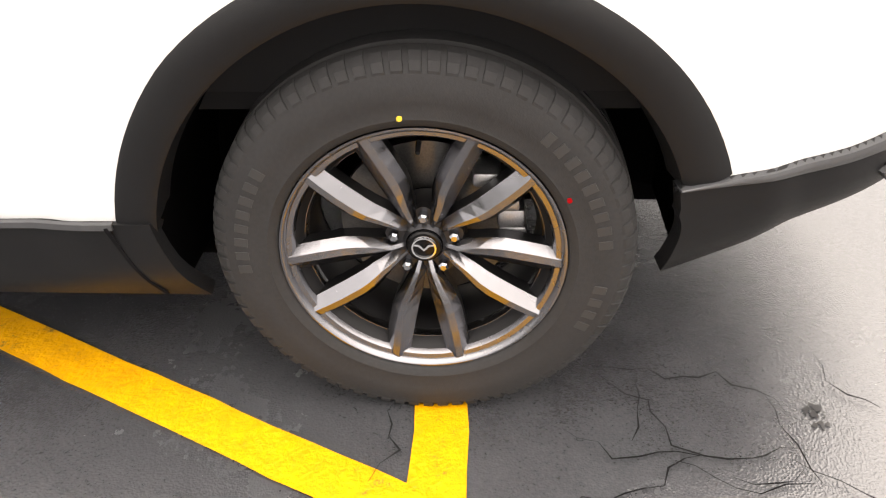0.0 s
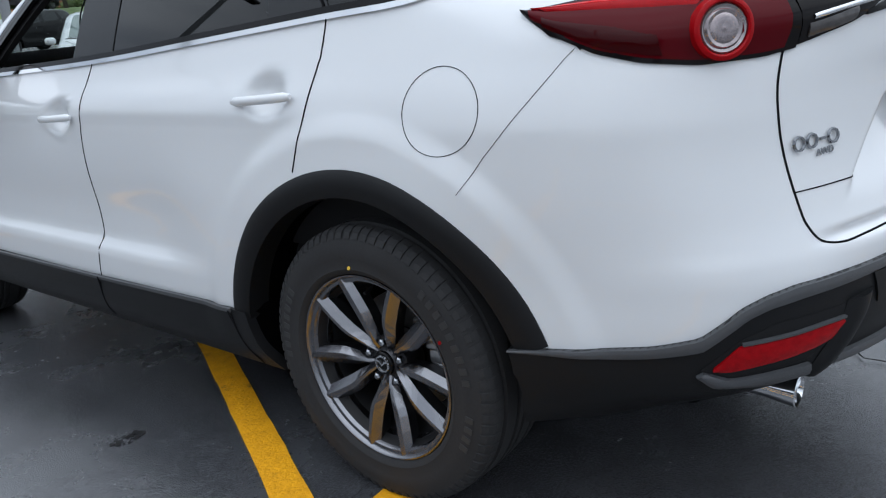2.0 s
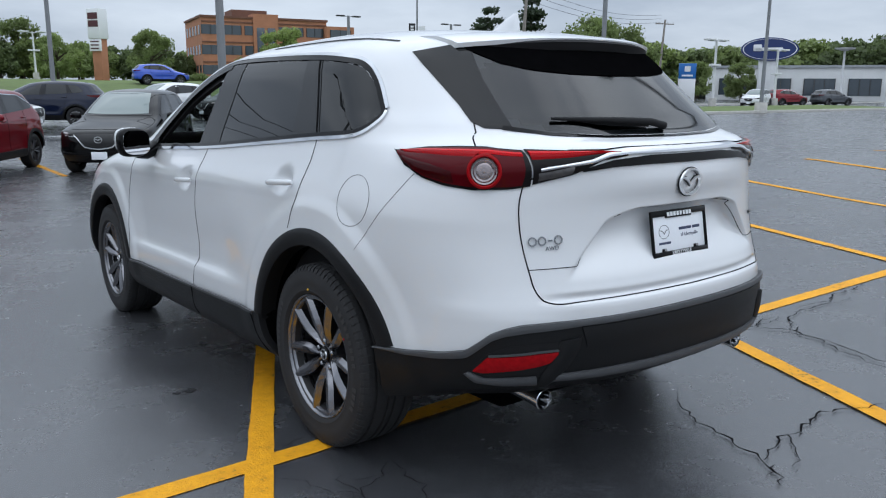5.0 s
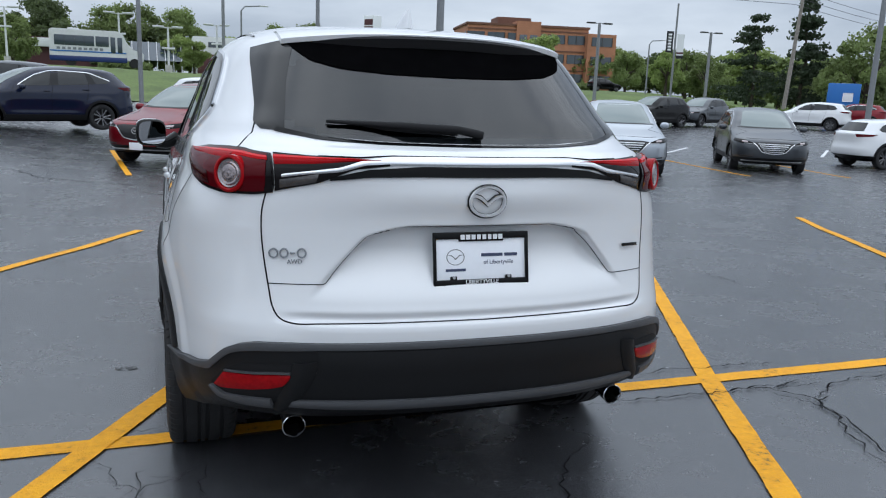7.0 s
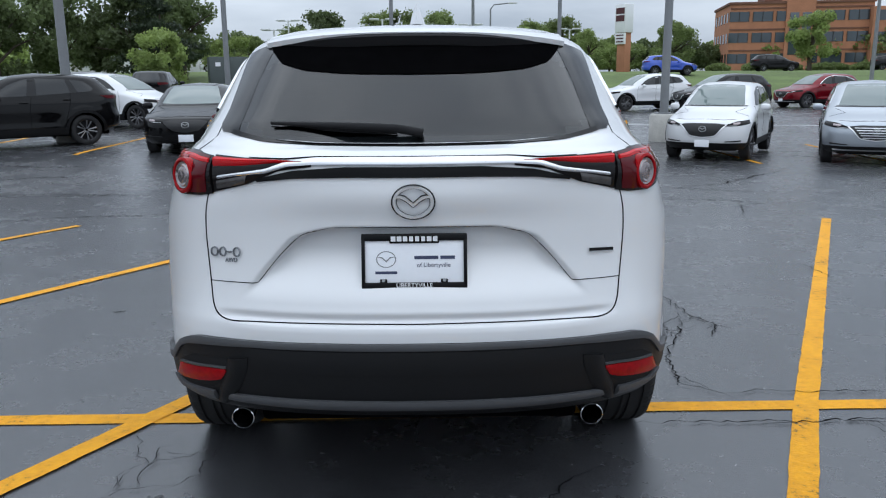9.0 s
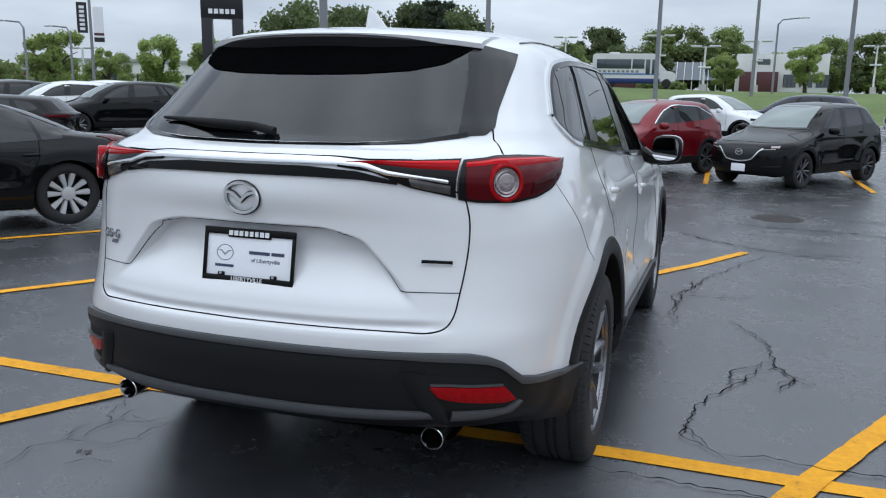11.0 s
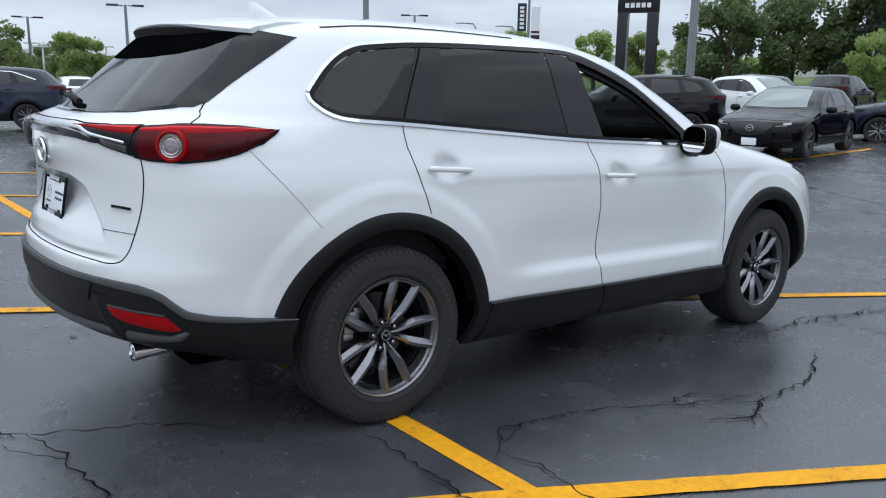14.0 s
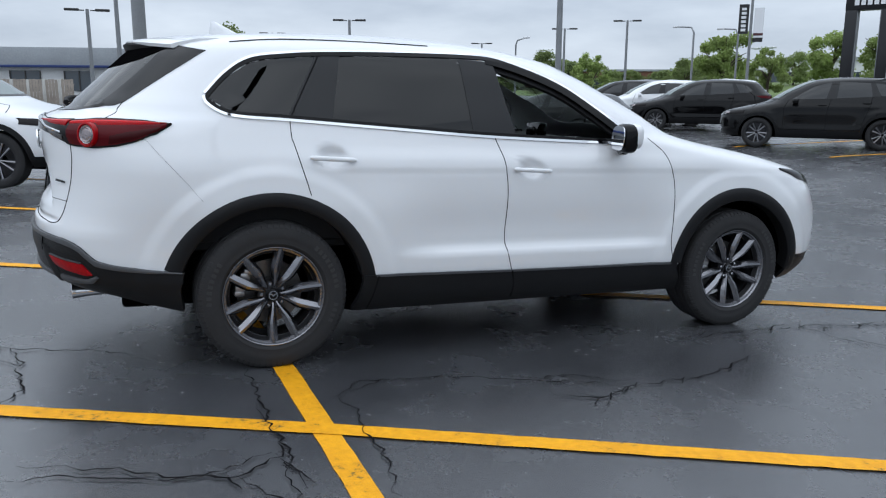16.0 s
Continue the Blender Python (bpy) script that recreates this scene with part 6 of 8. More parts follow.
        part("tail_lamp", sh.slab(bmesh.new(), [(sh.from_x(0.52 * kx, zb), zb), (sh.from_y(yc + 0.42, zb + 0.02), zb + 0.03)], [(sh.from_x(0.46 * kx, zt_), zt_), (sh.from_y(yc + 0.58, zt_), zt_)], 10, 3, 0.006, 0.02, sx), M["reddeep"], car)
        h0, h1 = (0.50, 0.56) if kind == "sedan" else (0.448, 0.512)
        zl, zh = top * h0, top * h1
        yf = sh.F(zh)
        lamp = part("headlamp", sh.slab(bmesh.new(), [(sh.from_x_front(0.46 * kx, zl), zl), (sh.from_x_front(0.72 * kx, zl + 0.012), zl + 0.012), (sh.from_y(yf - 0.46, zl + 0.055), zl + 0.055)],
                                        [(sh.from_x_front(0.45 * kx, zl + 0.028), zl + 0.028), (sh.from_x_front(0.70 * kx, zh), zh), (sh.from_y(yf - 0.50, zh + 0.022), zh + 0.022)], 16, 4, 0.006, 0.02, sx, 0.004), M["smoke"], car)
        zm = (zl + zh) / 2
        part("lamp_lens", sh.slab(bmesh.new(), [(sh.from_x_front(0.63 * kx, zm - 0.014), zm - 0.014), (sh.from_x_front(0.76 * kx, zm - 0.008), zm - 0.008)], [(sh.from_x_front(0.63 * kx, zm + 0.020), zm + 0.020), (sh.from_x_front(0.76 * kx, zm + 0.032), zm + 0.032)], 6, 3, 0.012, 0.01, sx, 0.004), M["clear"], lamp)
        part("day_light", sh.band(bmesh.new(), [(sh.from_x_front((0.47 + 0.03 * q) * kx, zl + 0.008 + 0.002 * q), zl + 0.008 + 0.002 * q) for q in range(9)], 0.010, 0.013, 0.012, sx), M["cover"], lamp)
        # slit over the lower intake, door gaps and handles
        zf = top * 0.262
        part("fog_slit", sh.slab(bmesh.new(), [(sh.from_x_front(0.48 * kx, zf - 0.012), zf - 0.012), (sh.from_x_front(0.80 * kx, zf), zf)], [(sh.from_x_front(0.50 * kx, zf + 0.008), zf + 0.008), (sh.from_x_front(0.81 * kx, zf + 0.030), zf + 0.030)], 8, 2, 0.006, 0.015, sx), M["grille"], car)
        l1, l2 = wins["rear_door_window"][0], wins["front_door_window"][0]
        zb0 = limit + 0.05
        for line in ([l1[0], (l1[0][0] + 0.03, l1[0][1] - 0.2), (wr + 0.04, wz + 0.22)],
                     [(l2[0][0] - 0.10, l2[0][1]), (l2[0][0] - 0.03, l2[0][1] - 0.28), (l2[0][0] - 0.02, zb0)],
                     [(l2[-1][0] + 0.10, l2[-1][1]), (l2[-1][0] + 0.20, l2[-1][1] - 0.20), (l2[-1][0] + 0.20, zb0)]):
            part("door_gap", sh.band(bmesh.new(), sh.side([lerp_line(line, q / 10) for q in range(11)]), 0.008, 0.0025, 0.005, sx), M["gap"], car)
        for hy, hz in ((l1[0][0] + 0.10, l1[0][1] - 0.15), (l2[0][0] + 0.08, l2[0][1] - 0.15)):
            u = sh.from_y(hy, hz)
            p = sh.at(u, hz) + sh.normal(u, hz) * 0.018
            part("door_handle", blob(bmesh.new(), (sx * p.x, p.y, p.z), (0.018, 0.10, 0.016), 0.8, 10, 6), PAINT[paint], car)
        edge = [(0.02, top * 0.535), (0.40 * kx, top * 0.530), (0.66 * kx, top * 0.535)] if kind != "sedan" else [(0.02, 0.80), (0.40, 0.795), (0.62, 0.80)]
        part("bonnet_gap", sh.band(bmesh.new(), [lerp_line(sh.nose(edge), q / 12) for q in range(13)], 0.008, 0.0025, 0.005, sx), M["gap"], car)
        side_edge = [(sh.F(top * 0.56) - 0.36, top * 0.565), (base + 0.02, top * 0.615), (base * 0.87, top * 0.66)]
        if kind != "sedan":
            part("bonnet_gap", sh.band(bmesh.new(), [lerp_line(sh.side(side_edge), q / 12) for q in range(13)], 0.008, 0.0025, 0.005, sx), M["gap"], car)
        part("sill_trim", sh.slab(bmesh.new(), [(wr, width[0][0] + 0.03), (base - wr, width[0][0] + 0.03)], [(wr + 0.03, limit + 0.03), (base - wr - 0.03, limit + 0.03)], 12, 3, 0.008, 0.02, sx, via=sh.from_y), M["clad"] if k["clad"] else PAINT[paint], car)
    # screens
    fz0, fz1 = (0.985, 1.40) if kind == "sedan" else (1.185 * kz, 1.640 * kz)
    bm = bmesh.new()
    part("windscreen", both(bm, lambda sx: sh.slab(bm, [(sh.from_x_front(0, fz0), fz0), (sh.from_x_front(0.66 * kx, fz0 + 0.01), fz0 + 0.01)], [(sh.from_x_front(0, fz1), fz1), (sh.from_x_front(0.50 * kx, fz1 - 0.02), fz1 - 0.02)], 8, 8, 0.005, 0.01, sx)), M["screenglass"], car)
    rz0, rz1 = (1.045, 1.38) if kind == "sedan" else (1.26 * kz, 1.57 * kz)
    bm = bmesh.new()
    part("rear_window", both(bm, lambda sx: sh.slab(bm, [(sh.from_x(0, rz0), rz0), (sh.from_x(0.58 * kx, rz0 + 0.02), rz0 + 0.02)], [(sh.from_x(0, rz1), rz1), (sh.from_x(0.45 * kx, rz1), rz1)], 8, 6, 0.005, 0.01, sx)), M["glass"], car)
    # nose
    bm = bmesh.new()
    part("cowl", both(bm, lambda sx: sh.band(bm, [(sh.from_x_front(0.72 * kx * q / 10, fz0 - 0.012), fz0 - 0.012) for q in range(11)], 0.035, 0.006, 0.012, sx)), M["grille"], car)
    g0, g1 = (top * 0.355, top * 0.53) if kind == "sedan" else (top * 0.315, top * 0.487)
    bm = bmesh.new()
    part("grille", both(bm, lambda sx: sh.slab(bm, [(sh.from_x_front(0, g0), g0), (sh.from_x_front(0.30 * kx, g0 + 0.05), g0 + 0.05), (sh.from_x_front(0.46 * kx, g1 - 0.05), g1 - 0.05)], [(sh.from_x_front(0, g1), g1), (sh.from_x_front(0.30 * kx, g1), g1), (sh.from_x_front(0.47 * kx, g1 - 0.02), g1 - 0.02)], 14, 6, 0.006, 0.02, sx)), M["grille"], car)
    bm = bmesh.new()
    wing = [(0, g0 - 0.005), (0.28 * kx, g0 + 0.035), (0.42 * kx, g1 - 0.09), (0.50 * kx, g1 - 0.03)]
    part("grille_wing", both(bm, lambda sx: sh.band(bm, [lerp_line(sh.nose(wing), q / 16) for q in range(17)], 0.020 if kind != "hatch" else 0.012, 0.014, 0.02, sx)), M["satinchrome"] if kind != "hatch" else M["gloss"], car)
    if grille == "bars":
        for q in range(1, 6):
            zq = g0 + (g1 - g0) * q / 6
            half = (0.20 + 0.22 * q / 6) * kx
            bm = bmesh.new()
            part("grille_bar", both(bm, lambda sx: sh.band(bm, [(sh.from_x_front(half * j / 8, zq), zq) for j in range(9)], 0.016, 0.014, 0.02, sx)), M["satinchrome"], car)
    gm = (g0 + g1) / 2 + 0.03
    bm = bmesh.new()
    em = Matrix.Translation((0, sh.F(gm) + 0.008, gm)) @ Matrix.Rotation(radians(-90), 4, "X")
    ring(bm, 0.08, 0.063, 0.015, 0.012, em, 24)
    for s in (-1, 1):
        prism(bm, [(0, 0.018), (s * 0.028, -0.004), (s * 0.072, -0.018), (s * 0.030, -0.024), (0, 0.004)][::-s], 0.0, 0.010, em)
    part("nose_emblem", bm, M["cover"], car, smooth=False)
    bm = bmesh.new()
    l0, l1 = width[0][0] + 0.02, top * 0.225
    part("lower_intake", both(bm, lambda sx: sh.slab(bm, [(sh.from_x_front(0, l0), l0), (sh.from_x_front(0.60 * kx, l0 + 0.02), l0 + 0.02)], [(sh.from_x_front(0, l1), l1), (sh.from_x_front(0.66 * kx, l1 - 0.03), l1 - 0.03)], 12, 3, 0.007, 0.02, sx)), M["clad"], car)
    if bright:
        bm = bmesh.new()
        part("bumper_strip", both(bm, lambda sx: sh.band(bm, [(sh.from_x_front(0.74 * kx * j / 10, l0 + 0.05), l0 + 0.05) for j in range(11)], 0.03, 0.014, 0.02, sx)), M["satinchrome"], car)
    if plate:
        part("dealer_plate", box(bmesh.new(), (0, sh.F(top * 0.235) + 0.022, top * 0.235), (0.30, 0.012, 0.15), 0.004), M["plate"], car)
    return car, base


# pale base colour stands in for reflected sky and the cabin behind
M["screenglass"] = mat("windscreen_glass_sky_tone", (0.15, 0.185, 0.18), 0.03, spec=0.7)


def park(made, x, y, a, label=None):
    """Stand a car's middle at x, y with its nose towards (-sin a, -cos a), on the lot or the bank."""
    car, base = made
    turn = Matrix.Rotation(radians(180 - a), 4, "Z")
    h = max(verge_height(x, y), lot_height(x, y)) if y > 46 and x > -60 else lot_height(x, y)
    m = Matrix.Translation((x, y, h)) @ turn @ Matrix.Translation((0, -base / 2, 0))
    if "used" in car:
        car = copy_thing(car, m)
    else:
        car.matrix_basis = m
        car["used"] = 1
    if label:
        car["label"] = label
    return car


red_suv = parked_car("crossover", "red", "metallic red crossover parked nose towards the aisle", bright=True)
black_suv = parked_car("crossover", "black", "black crossover with grey alloy wheels in a parking bay")
white_suv = parked_car("crossover", "white", "white crossover with a black grille in a parking bay")
grey_suv = parked_car("crossover", "grey", "dark grey crossover in a parking bay")
silver_suv = parked_car("crossover", "silver", "silver crossover standing beyond the concrete lamp base", plate=False)
navy_suv = parked_car("crossover", "navy", "dark navy crossover with a white plate seen from behind")
navy_estate = parked_car("estate", "navy", "dark navy estate car with bright window moulding", bright=True)
silver_estate = parked_car("estate", "silver", "silver estate car with a chrome barred grille", "bars", False, True)
grey_estate = parked_car("estate", "grey", "dark grey estate car with a chrome barred grille", "bars", False, True)
black_hatch = parked_car("hatch", "black", "black hatchback with a white dealer plate")
white_small = parked_car("small", "white", "small white crossover with black lower trim")
black_sedan = parked_car("sedan", "black", "black saloon car with silver wheel covers")
white_sedan = parked_car("sedan", "pearl", "white saloon car parked on the road behind the bank", plate=False)
blue_suv = parked_car("crossover", "blue", "bright blue crossover parked beyond the grass bank", plate=False)

park(red_suv, -0.4, 15.65, 32)
park(black_suv, 2.9, 15.5, 33)
park(navy_suv, 4.0, 30.5, 115)
park(navy_estate, -4.45, 21.4, 66)
park(black_hatch, -5.4, 15.3, -9)
park(white_suv, -10.0, 22.3, -72)
park(black_suv, -9.76, 15.4, 47)
park(white_suv, 6.85, 15.5, 30)
park(silver_estate, 9.9, 14.7, 25)
park(grey_estate, 15.34, 15.9, 30)
park(white_small, 21.4, 16.4, -86)
park(black_sedan, -7.0, 3.2, 25)
park(black_suv, -11.8, 3.6, 21, "black crossover parked behind the black saloon")
park(silver_suv, 17.6, 3.8, 32)
park(white_suv, 36.0, 36.0, 142)
park(red_suv, 46.5, 43.0, 140)
park(grey_suv, 28.5, 36.5, 65)
park(black_suv, 24.0, 34.5, 75)
park(red_suv, 19.4, 37.3, 72)
park(white_suv, 9.9, 34.6, 75)
park(black_suv, 13.0, 33.0, 75)
park(black_suv, -12.2, 32.5, 172, "black crossover seen from behind with a white plate")
park(grey_suv, -7.4, 33.0, 100)
park(white_suv, 1.2, 27.5, -60)
park(blue_suv, 20.2, 66.0, -85)
park(black_suv, 34.3, 78.0, -85, "black crossover parked on the road beyond the bank")
park(black_suv, 54.0, 92.0, -85, "black crossover parked on the road beyond the bank")
park(white_sedan, -21.0, 78.0, -85)
park(white_suv, -27.0, 78.0, 85, "white crossover parked on the road behind the bank")
park(black_suv, -16.8, 17.6, 35)
park(white_suv, -20.0, 18.3, 35)
park(black_suv, -23.6, 19.2, 35)
park(grey_suv, -13.5, 26.5, 80)
park(white_suv, -24.5, 25.0, 60)
park(grey_suv, -29.0, 24.0, 60)
park(black_hatch, -15.4, 11.2, 60, "black hatchback behind the saloon car")
park(navy_estate, -22.0, 2.0, 12)
park(silver_suv, -62.0, 16.2, 80, "silver crossover far across the lot")
park(white_suv, -7.85, -2.85, 205, "white crossover with its nose towards the bay line")
park(white_suv, -36.0, 1.8, 14)
park(white_suv, -35.5, 8.3, 95)
park(grey_suv, -35.5, 11.6, 95)
park(red_suv, -36.0, 15.2, 95)
park(white_suv, 66.0, 39.0, 75)
park(red_suv, 73.0, 40.0, -75)
park(grey_suv, 78.0, 38.0, -75)
for ob in list(scene.objects):
    if "used" in ob:
        del ob["used"]


def shuttle_bus(x, y, turn):
    """A small white shuttle bus: cab at the front, tall passenger box behind."""
    bus = empty("shuttle_bus", Matrix.Translation((x, y, verge_height(x, y))) @ Matrix.Rotation(radians(turn), 4, "Z"), "white shuttle bus with dark windows and a blue skirt", "bus")
    m = Matrix(((1, 0, 0, 0), (0, 0, 1, 0), (0, 1, 0, 0), (0, 0, 0, 1)))
    bm = bmesh.new()
    prism(bm, [(-3.7, 0.75), (2.35, 0.75), (2.35, 2.35), (2.0, 2.95), (1.7, 3.05), (-3.5, 3.05), (-3.7, 2.9)], -1.15, 1.15, m)
    bmesh.ops.bevel(bm, geom=bm.edges[:], offset=0.06, segments=2, affect="EDGES")
    part("body", bm, M["wallwhite"], bus)
    bm = bmesh.new()
    prism(bm, [(2.3, 0.55), (3.75, 0.55), (3.8, 1.2), (3.55, 1.42), (2.95, 1.5), (2.3, 2.3)], -1.0, 1.0, m)
    bmesh.ops.bevel(bm, geom=bm.edges[:], offset=0.05, segments=2, affect="EDGES")
    part("cab", bm, M["wallwhite"], bus)
    for sy in (-1, 1):
        part("skirt", box(bmesh.new(), (-0.65, sy * 1.12, 0.62), (6.1, 0.08, 0.42), 0.02), M["navyblue"], bus, "dark blue lower skirt")
        part("skirt_stripe", box(bmesh.new(), (-0.65, sy * 1.165, 1.22), (6.0, 0.02, 0.10), 0), M["blue"], bus)
        for wx, ww in ((-1.75, 3.1), (0.45, 1.05)):
            win = part("side_window", box(bmesh.new(), (wx, sy * 1.155, 2.12), (ww, 0.04, 0.85), 0.01), M["winfar"], bus)
            for q in range(1, 4 if ww > 2 else 1):
                part("window_bar", box(bmesh.new(), (wx - ww / 2 + ww * q / 4, sy * 1.18, 2.12), (0.04, 0.02, 0.85), 0), M["signblack"], win)
        for wx in (1.30, 1.85):
            part("door_pane", box(bmesh.new(), (wx, sy * 1.155, 1.85), (0.38, 0.04, 1.35), 0.01), M["winfar"], bus)
        for q in range(9):
            part("side_mark", box(bmesh.new(), (-3.0 + 0.42 * q, sy * 1.16, 1.45), (0.26, 0.02, 0.20), 0), M["polegrey"], bus)
        for wx in (-2.1, 3.0):
            part("wheel", tube(bmesh.new(), [(wx, sy * 0.85, 0.40), (wx, sy * 1.12, 0.40)], 0.40, 20), M["rubber"], bus)
    part("roof_vent", box(bmesh.new(), (-1.8, 0, 3.12), (0.9, 0.9, 0.16), 0.04), M["wallwhite"], bus)
    return bus


shuttle_bus(-6.85, 74.0, 4)


# ------------------------------------------------------- lamp posts and signs
def ground_at(x, y):
    return max(verge_height(x, y), lot_height(x, y)) if y > 46 and x > -60 else lot_height(x, y)


def spot(bearing, d, eye=(0.0, -2.5)):
    return eye[0] + d * math.sin(radians(bearing)), eye[1] + d * math.cos(radians(bearing))


def lamp_post(x, y, h, r=0.10, heads=2, base=True, turn=0.0, colour="polegrey", label="grey steel lamp post with flat twin heads on a concrete base"):
    post = empty("lamp_post", Matrix.Translation((x, y, ground_at(x, y))) @ Matrix.Rotation(radians(turn), 4, "Z"), label, "lamp post", "lamp posts round the lot")
    z0 = 0.0
    if base:
        bm = bmesh.new()
        rb = max(0.30, r * 3.2)
        lathe(bm, [(-0.1, rb), (0.70, rb), (0.745, rb - 0.03), (0.75, rb - 0.06), (0.75, 0.001)], 28, "z")
        part("concrete_base", bm, M["concrete"], post, "pale concrete base")
        bm = bmesh.new()
        box(bm, (0, 0, 0.77), (r * 3.6, r * 3.6, 0.04), 0.008)
        part("foot_plate", bm, M[colour], post)
        for k in range(4):
            a = radians(45 + 90 * k)
            part("bolt", tube(bmesh.new(), [(r * 2.1 * math.cos(a), r * 2.1 * math.sin(a), 0.76), (r * 2.1 * math.cos(a), r * 2.1 * math.sin(a), 0.84)], 0.018, 6), M["steel"], post)
        z0 = 0.75
    part("pole", tube(bmesh.new(), [(0, 0, z0), (0, 0, h * 0.5), (0, 0, h)], [r, r * 0.9, r * 0.75], 14), M[colour], post)
    for k in range(heads):
        s = 1 if k == 0 else -1
        bm = bmesh.new()
        box(bm, (s * (0.18 + r), 0, h - 0.05), (0.30, 0.06, 0.05), 0.01)
        box(bm, (s * (0.55 + r), 0, h - 0.03), (0.62, 0.34, 0.10), 0.03)
        part("lamp_head", bm, M["lampdark"] if colour == "polegrey" else M[colour], post)
    return post


lamp_post(-9.1, -0.1, 9.0, 0.11)
lamp_post(7.60, 0.42, 9.0, 0.11)
lamp_post(6.45, 19.0, 9.5, 0.12)
lamp_post(-9.1, 16.9, 9.5, 0.12)
lamp_post(-9.6, 34.6, 9.5, 0.13)
lamp_post(-23.5, 16.2, 9.0, 0.13)
lamp_post(30.5, 26.4, 10.0, 0.14)
lamp_post(52.0, 30.0, 8.5, 0.14)
lamp_post(7.5, 45.3, 9.5, 0.13, base=False)
lamp_post(-2.4, 44.0, 9.5, 0.13, base=False)
lamp_post(3.3, 65.0, 11.0, 0.14, base=False)
lamp_post(29.0, 50.0, 6.6, 0.14, base=False)
lamp_post(41.0, 53.0, 6.7, 0.14, base=False)
lamp_post(-46.0, 0.3, 8.5, 0.14)
for bearing, el, d in ((-89.9, 4.9, 40), (-72.9, 4.6, 48), (-63.9, 3.0, 75), (-58.0, 4.0, 62), (-53.7, 4.5, 58), (-78.4, 3.6, 62), (-79.9, 2.8, 80)):
    x, y = spot(bearing, d, (4.0, -1.2))
    lamp_post(x, y, 1.3 + d * math.tan(radians(el)) - ground_at(x, y), 0.10, base=False, turn=-bearing)
for bearing, el, d in ((-15.9, 4.0, 100), (-11.1, 3.4, 95), (-10.1, 4.0, 105), (-3.6, 4.1, 95), (-0.6, 3.4, 90), (2.6, 3.7, 100), (5.6, 3.3, 100), (9.5, 3.3, 110), (50.5, 1.6, 120), (55.0, 3.4, 75), (59.0, 2.7, 80), (47.0, 1.6, 120), (-24.0, 2.6, 90), (-42.8, 2.6, 90)):
    x, y = spot(bearing, d)
    post = empty("street_lamp", Matrix.Translation((x, y, ground_at(x, y))), "white lamp post with a flat cross head beyond the bank", "lamp post", "white lamps of the far lots")
    h = 1.3 + d * math.tan(radians(el)) - ground_at(x, y)
    part("pole", tube(bmesh.new(), [(0, 0, 0), (0, 0, h)], [0.13, 0.10], 10), M["polewhite"], post)
    for sx in (-1, 1):
        part("lamp_head", box(bmesh.new(), (sx * 0.95, 0, h), (1.15, 0.6, 0.16), 0.04), M["polewhite"], post)
    part("lamp_arm", box(bmesh.new(), (0, 0, h - 0.10), (2.6, 0.08, 0.08), 0.01), M["polewhite"], post)
    part("flood_light", box(bmesh.new(), (0, 0, h - 2.2), (1.3, 0.4, 0.20), 0.04), M["polewhite"], post)
    part("concrete_base", tube(bmesh.new(), [(0, 0, -0.1), (0, 0, 0.8)], 0.35, 14), M["concrete"], post)
for bearing, el, d in ((66.7, 3.2, 95), (68.2, 2.9, 105), (69.4, 2.5, 115), (70.6, 2.25, 125), (71.6, 1.9, 135), (72.4, 1.9, 130), (64.0, 2.6, 110), (75.5, 2.4, 120)):
    x, y = spot(bearing, d, (-2.6, -2.0))
    post = empty("street_lamp", Matrix.Translation((x, y, ground_at(x, y))), "white lamp post with a round head in a far lot", "lamp post", "white lamps of the far lots")
    h = 1.35 + d * math.tan(radians(el)) - ground_at(x, y)
    part("pole", tube(bmesh.new(), [(0, 0, 0), (0, 0, h)], [0.16, 0.12], 10), M["polewhite"], post)
    bm = bmesh.new()
    lathe(bm, [(h - 0.25, 0.2), (h - 0.05, 1.1), (h + 0.1, 1.2), (h + 0.15, 0.3)], 16, "z")
    part("lamp_head", bm, M["polewhite"], post)
for bearing, el, d in ((67.3, 6.5, 70), (70.2, 3.9, 75)):
    x, y = spot(bearing, d, (-2.6, -2.0))
    lamp_post(x, y, 1.35 + d * math.tan(radians(el)) - ground_at(x, y), 0.15, base=False, turn=-bearing, colour="polewhite", label="tall pale lamp post in the next lot")
# arm lamps
for bearing, el, d, sx in ((-48.2, 4.1, 62, -1), (-45.5, 3.9, 66, -1), (-60.5, 3.3, 70, 1), (31.0, 4.0, 85, 1), (1.6, 5.2, 70, 1)):
    x, y = spot(bearing, d, (3.0, -2.0))
    h = 1.3 + d * math.tan(radians(el)) - ground_at(x, y)
    post = empty("street_lamp", Matrix.Translation((x, y, ground_at(x, y))), "slim street lamp with a curved arm", "lamp post")
    part("pole", tube(bmesh.new(), [(0, 0, 0), (0, 0, h - 0.5), (sx * 0.3, 0, h - 0.12), (sx * 1.6, 0, h)], [0.09, 0.07, 0.06, 0.05], 8), M["polegrey"], post)
    part("lamp_head", box(bmesh.new(), (sx * 1.9, 0, h + 0.02), (0.75, 0.28, 0.12), 0.04), M["polewhite"], post)
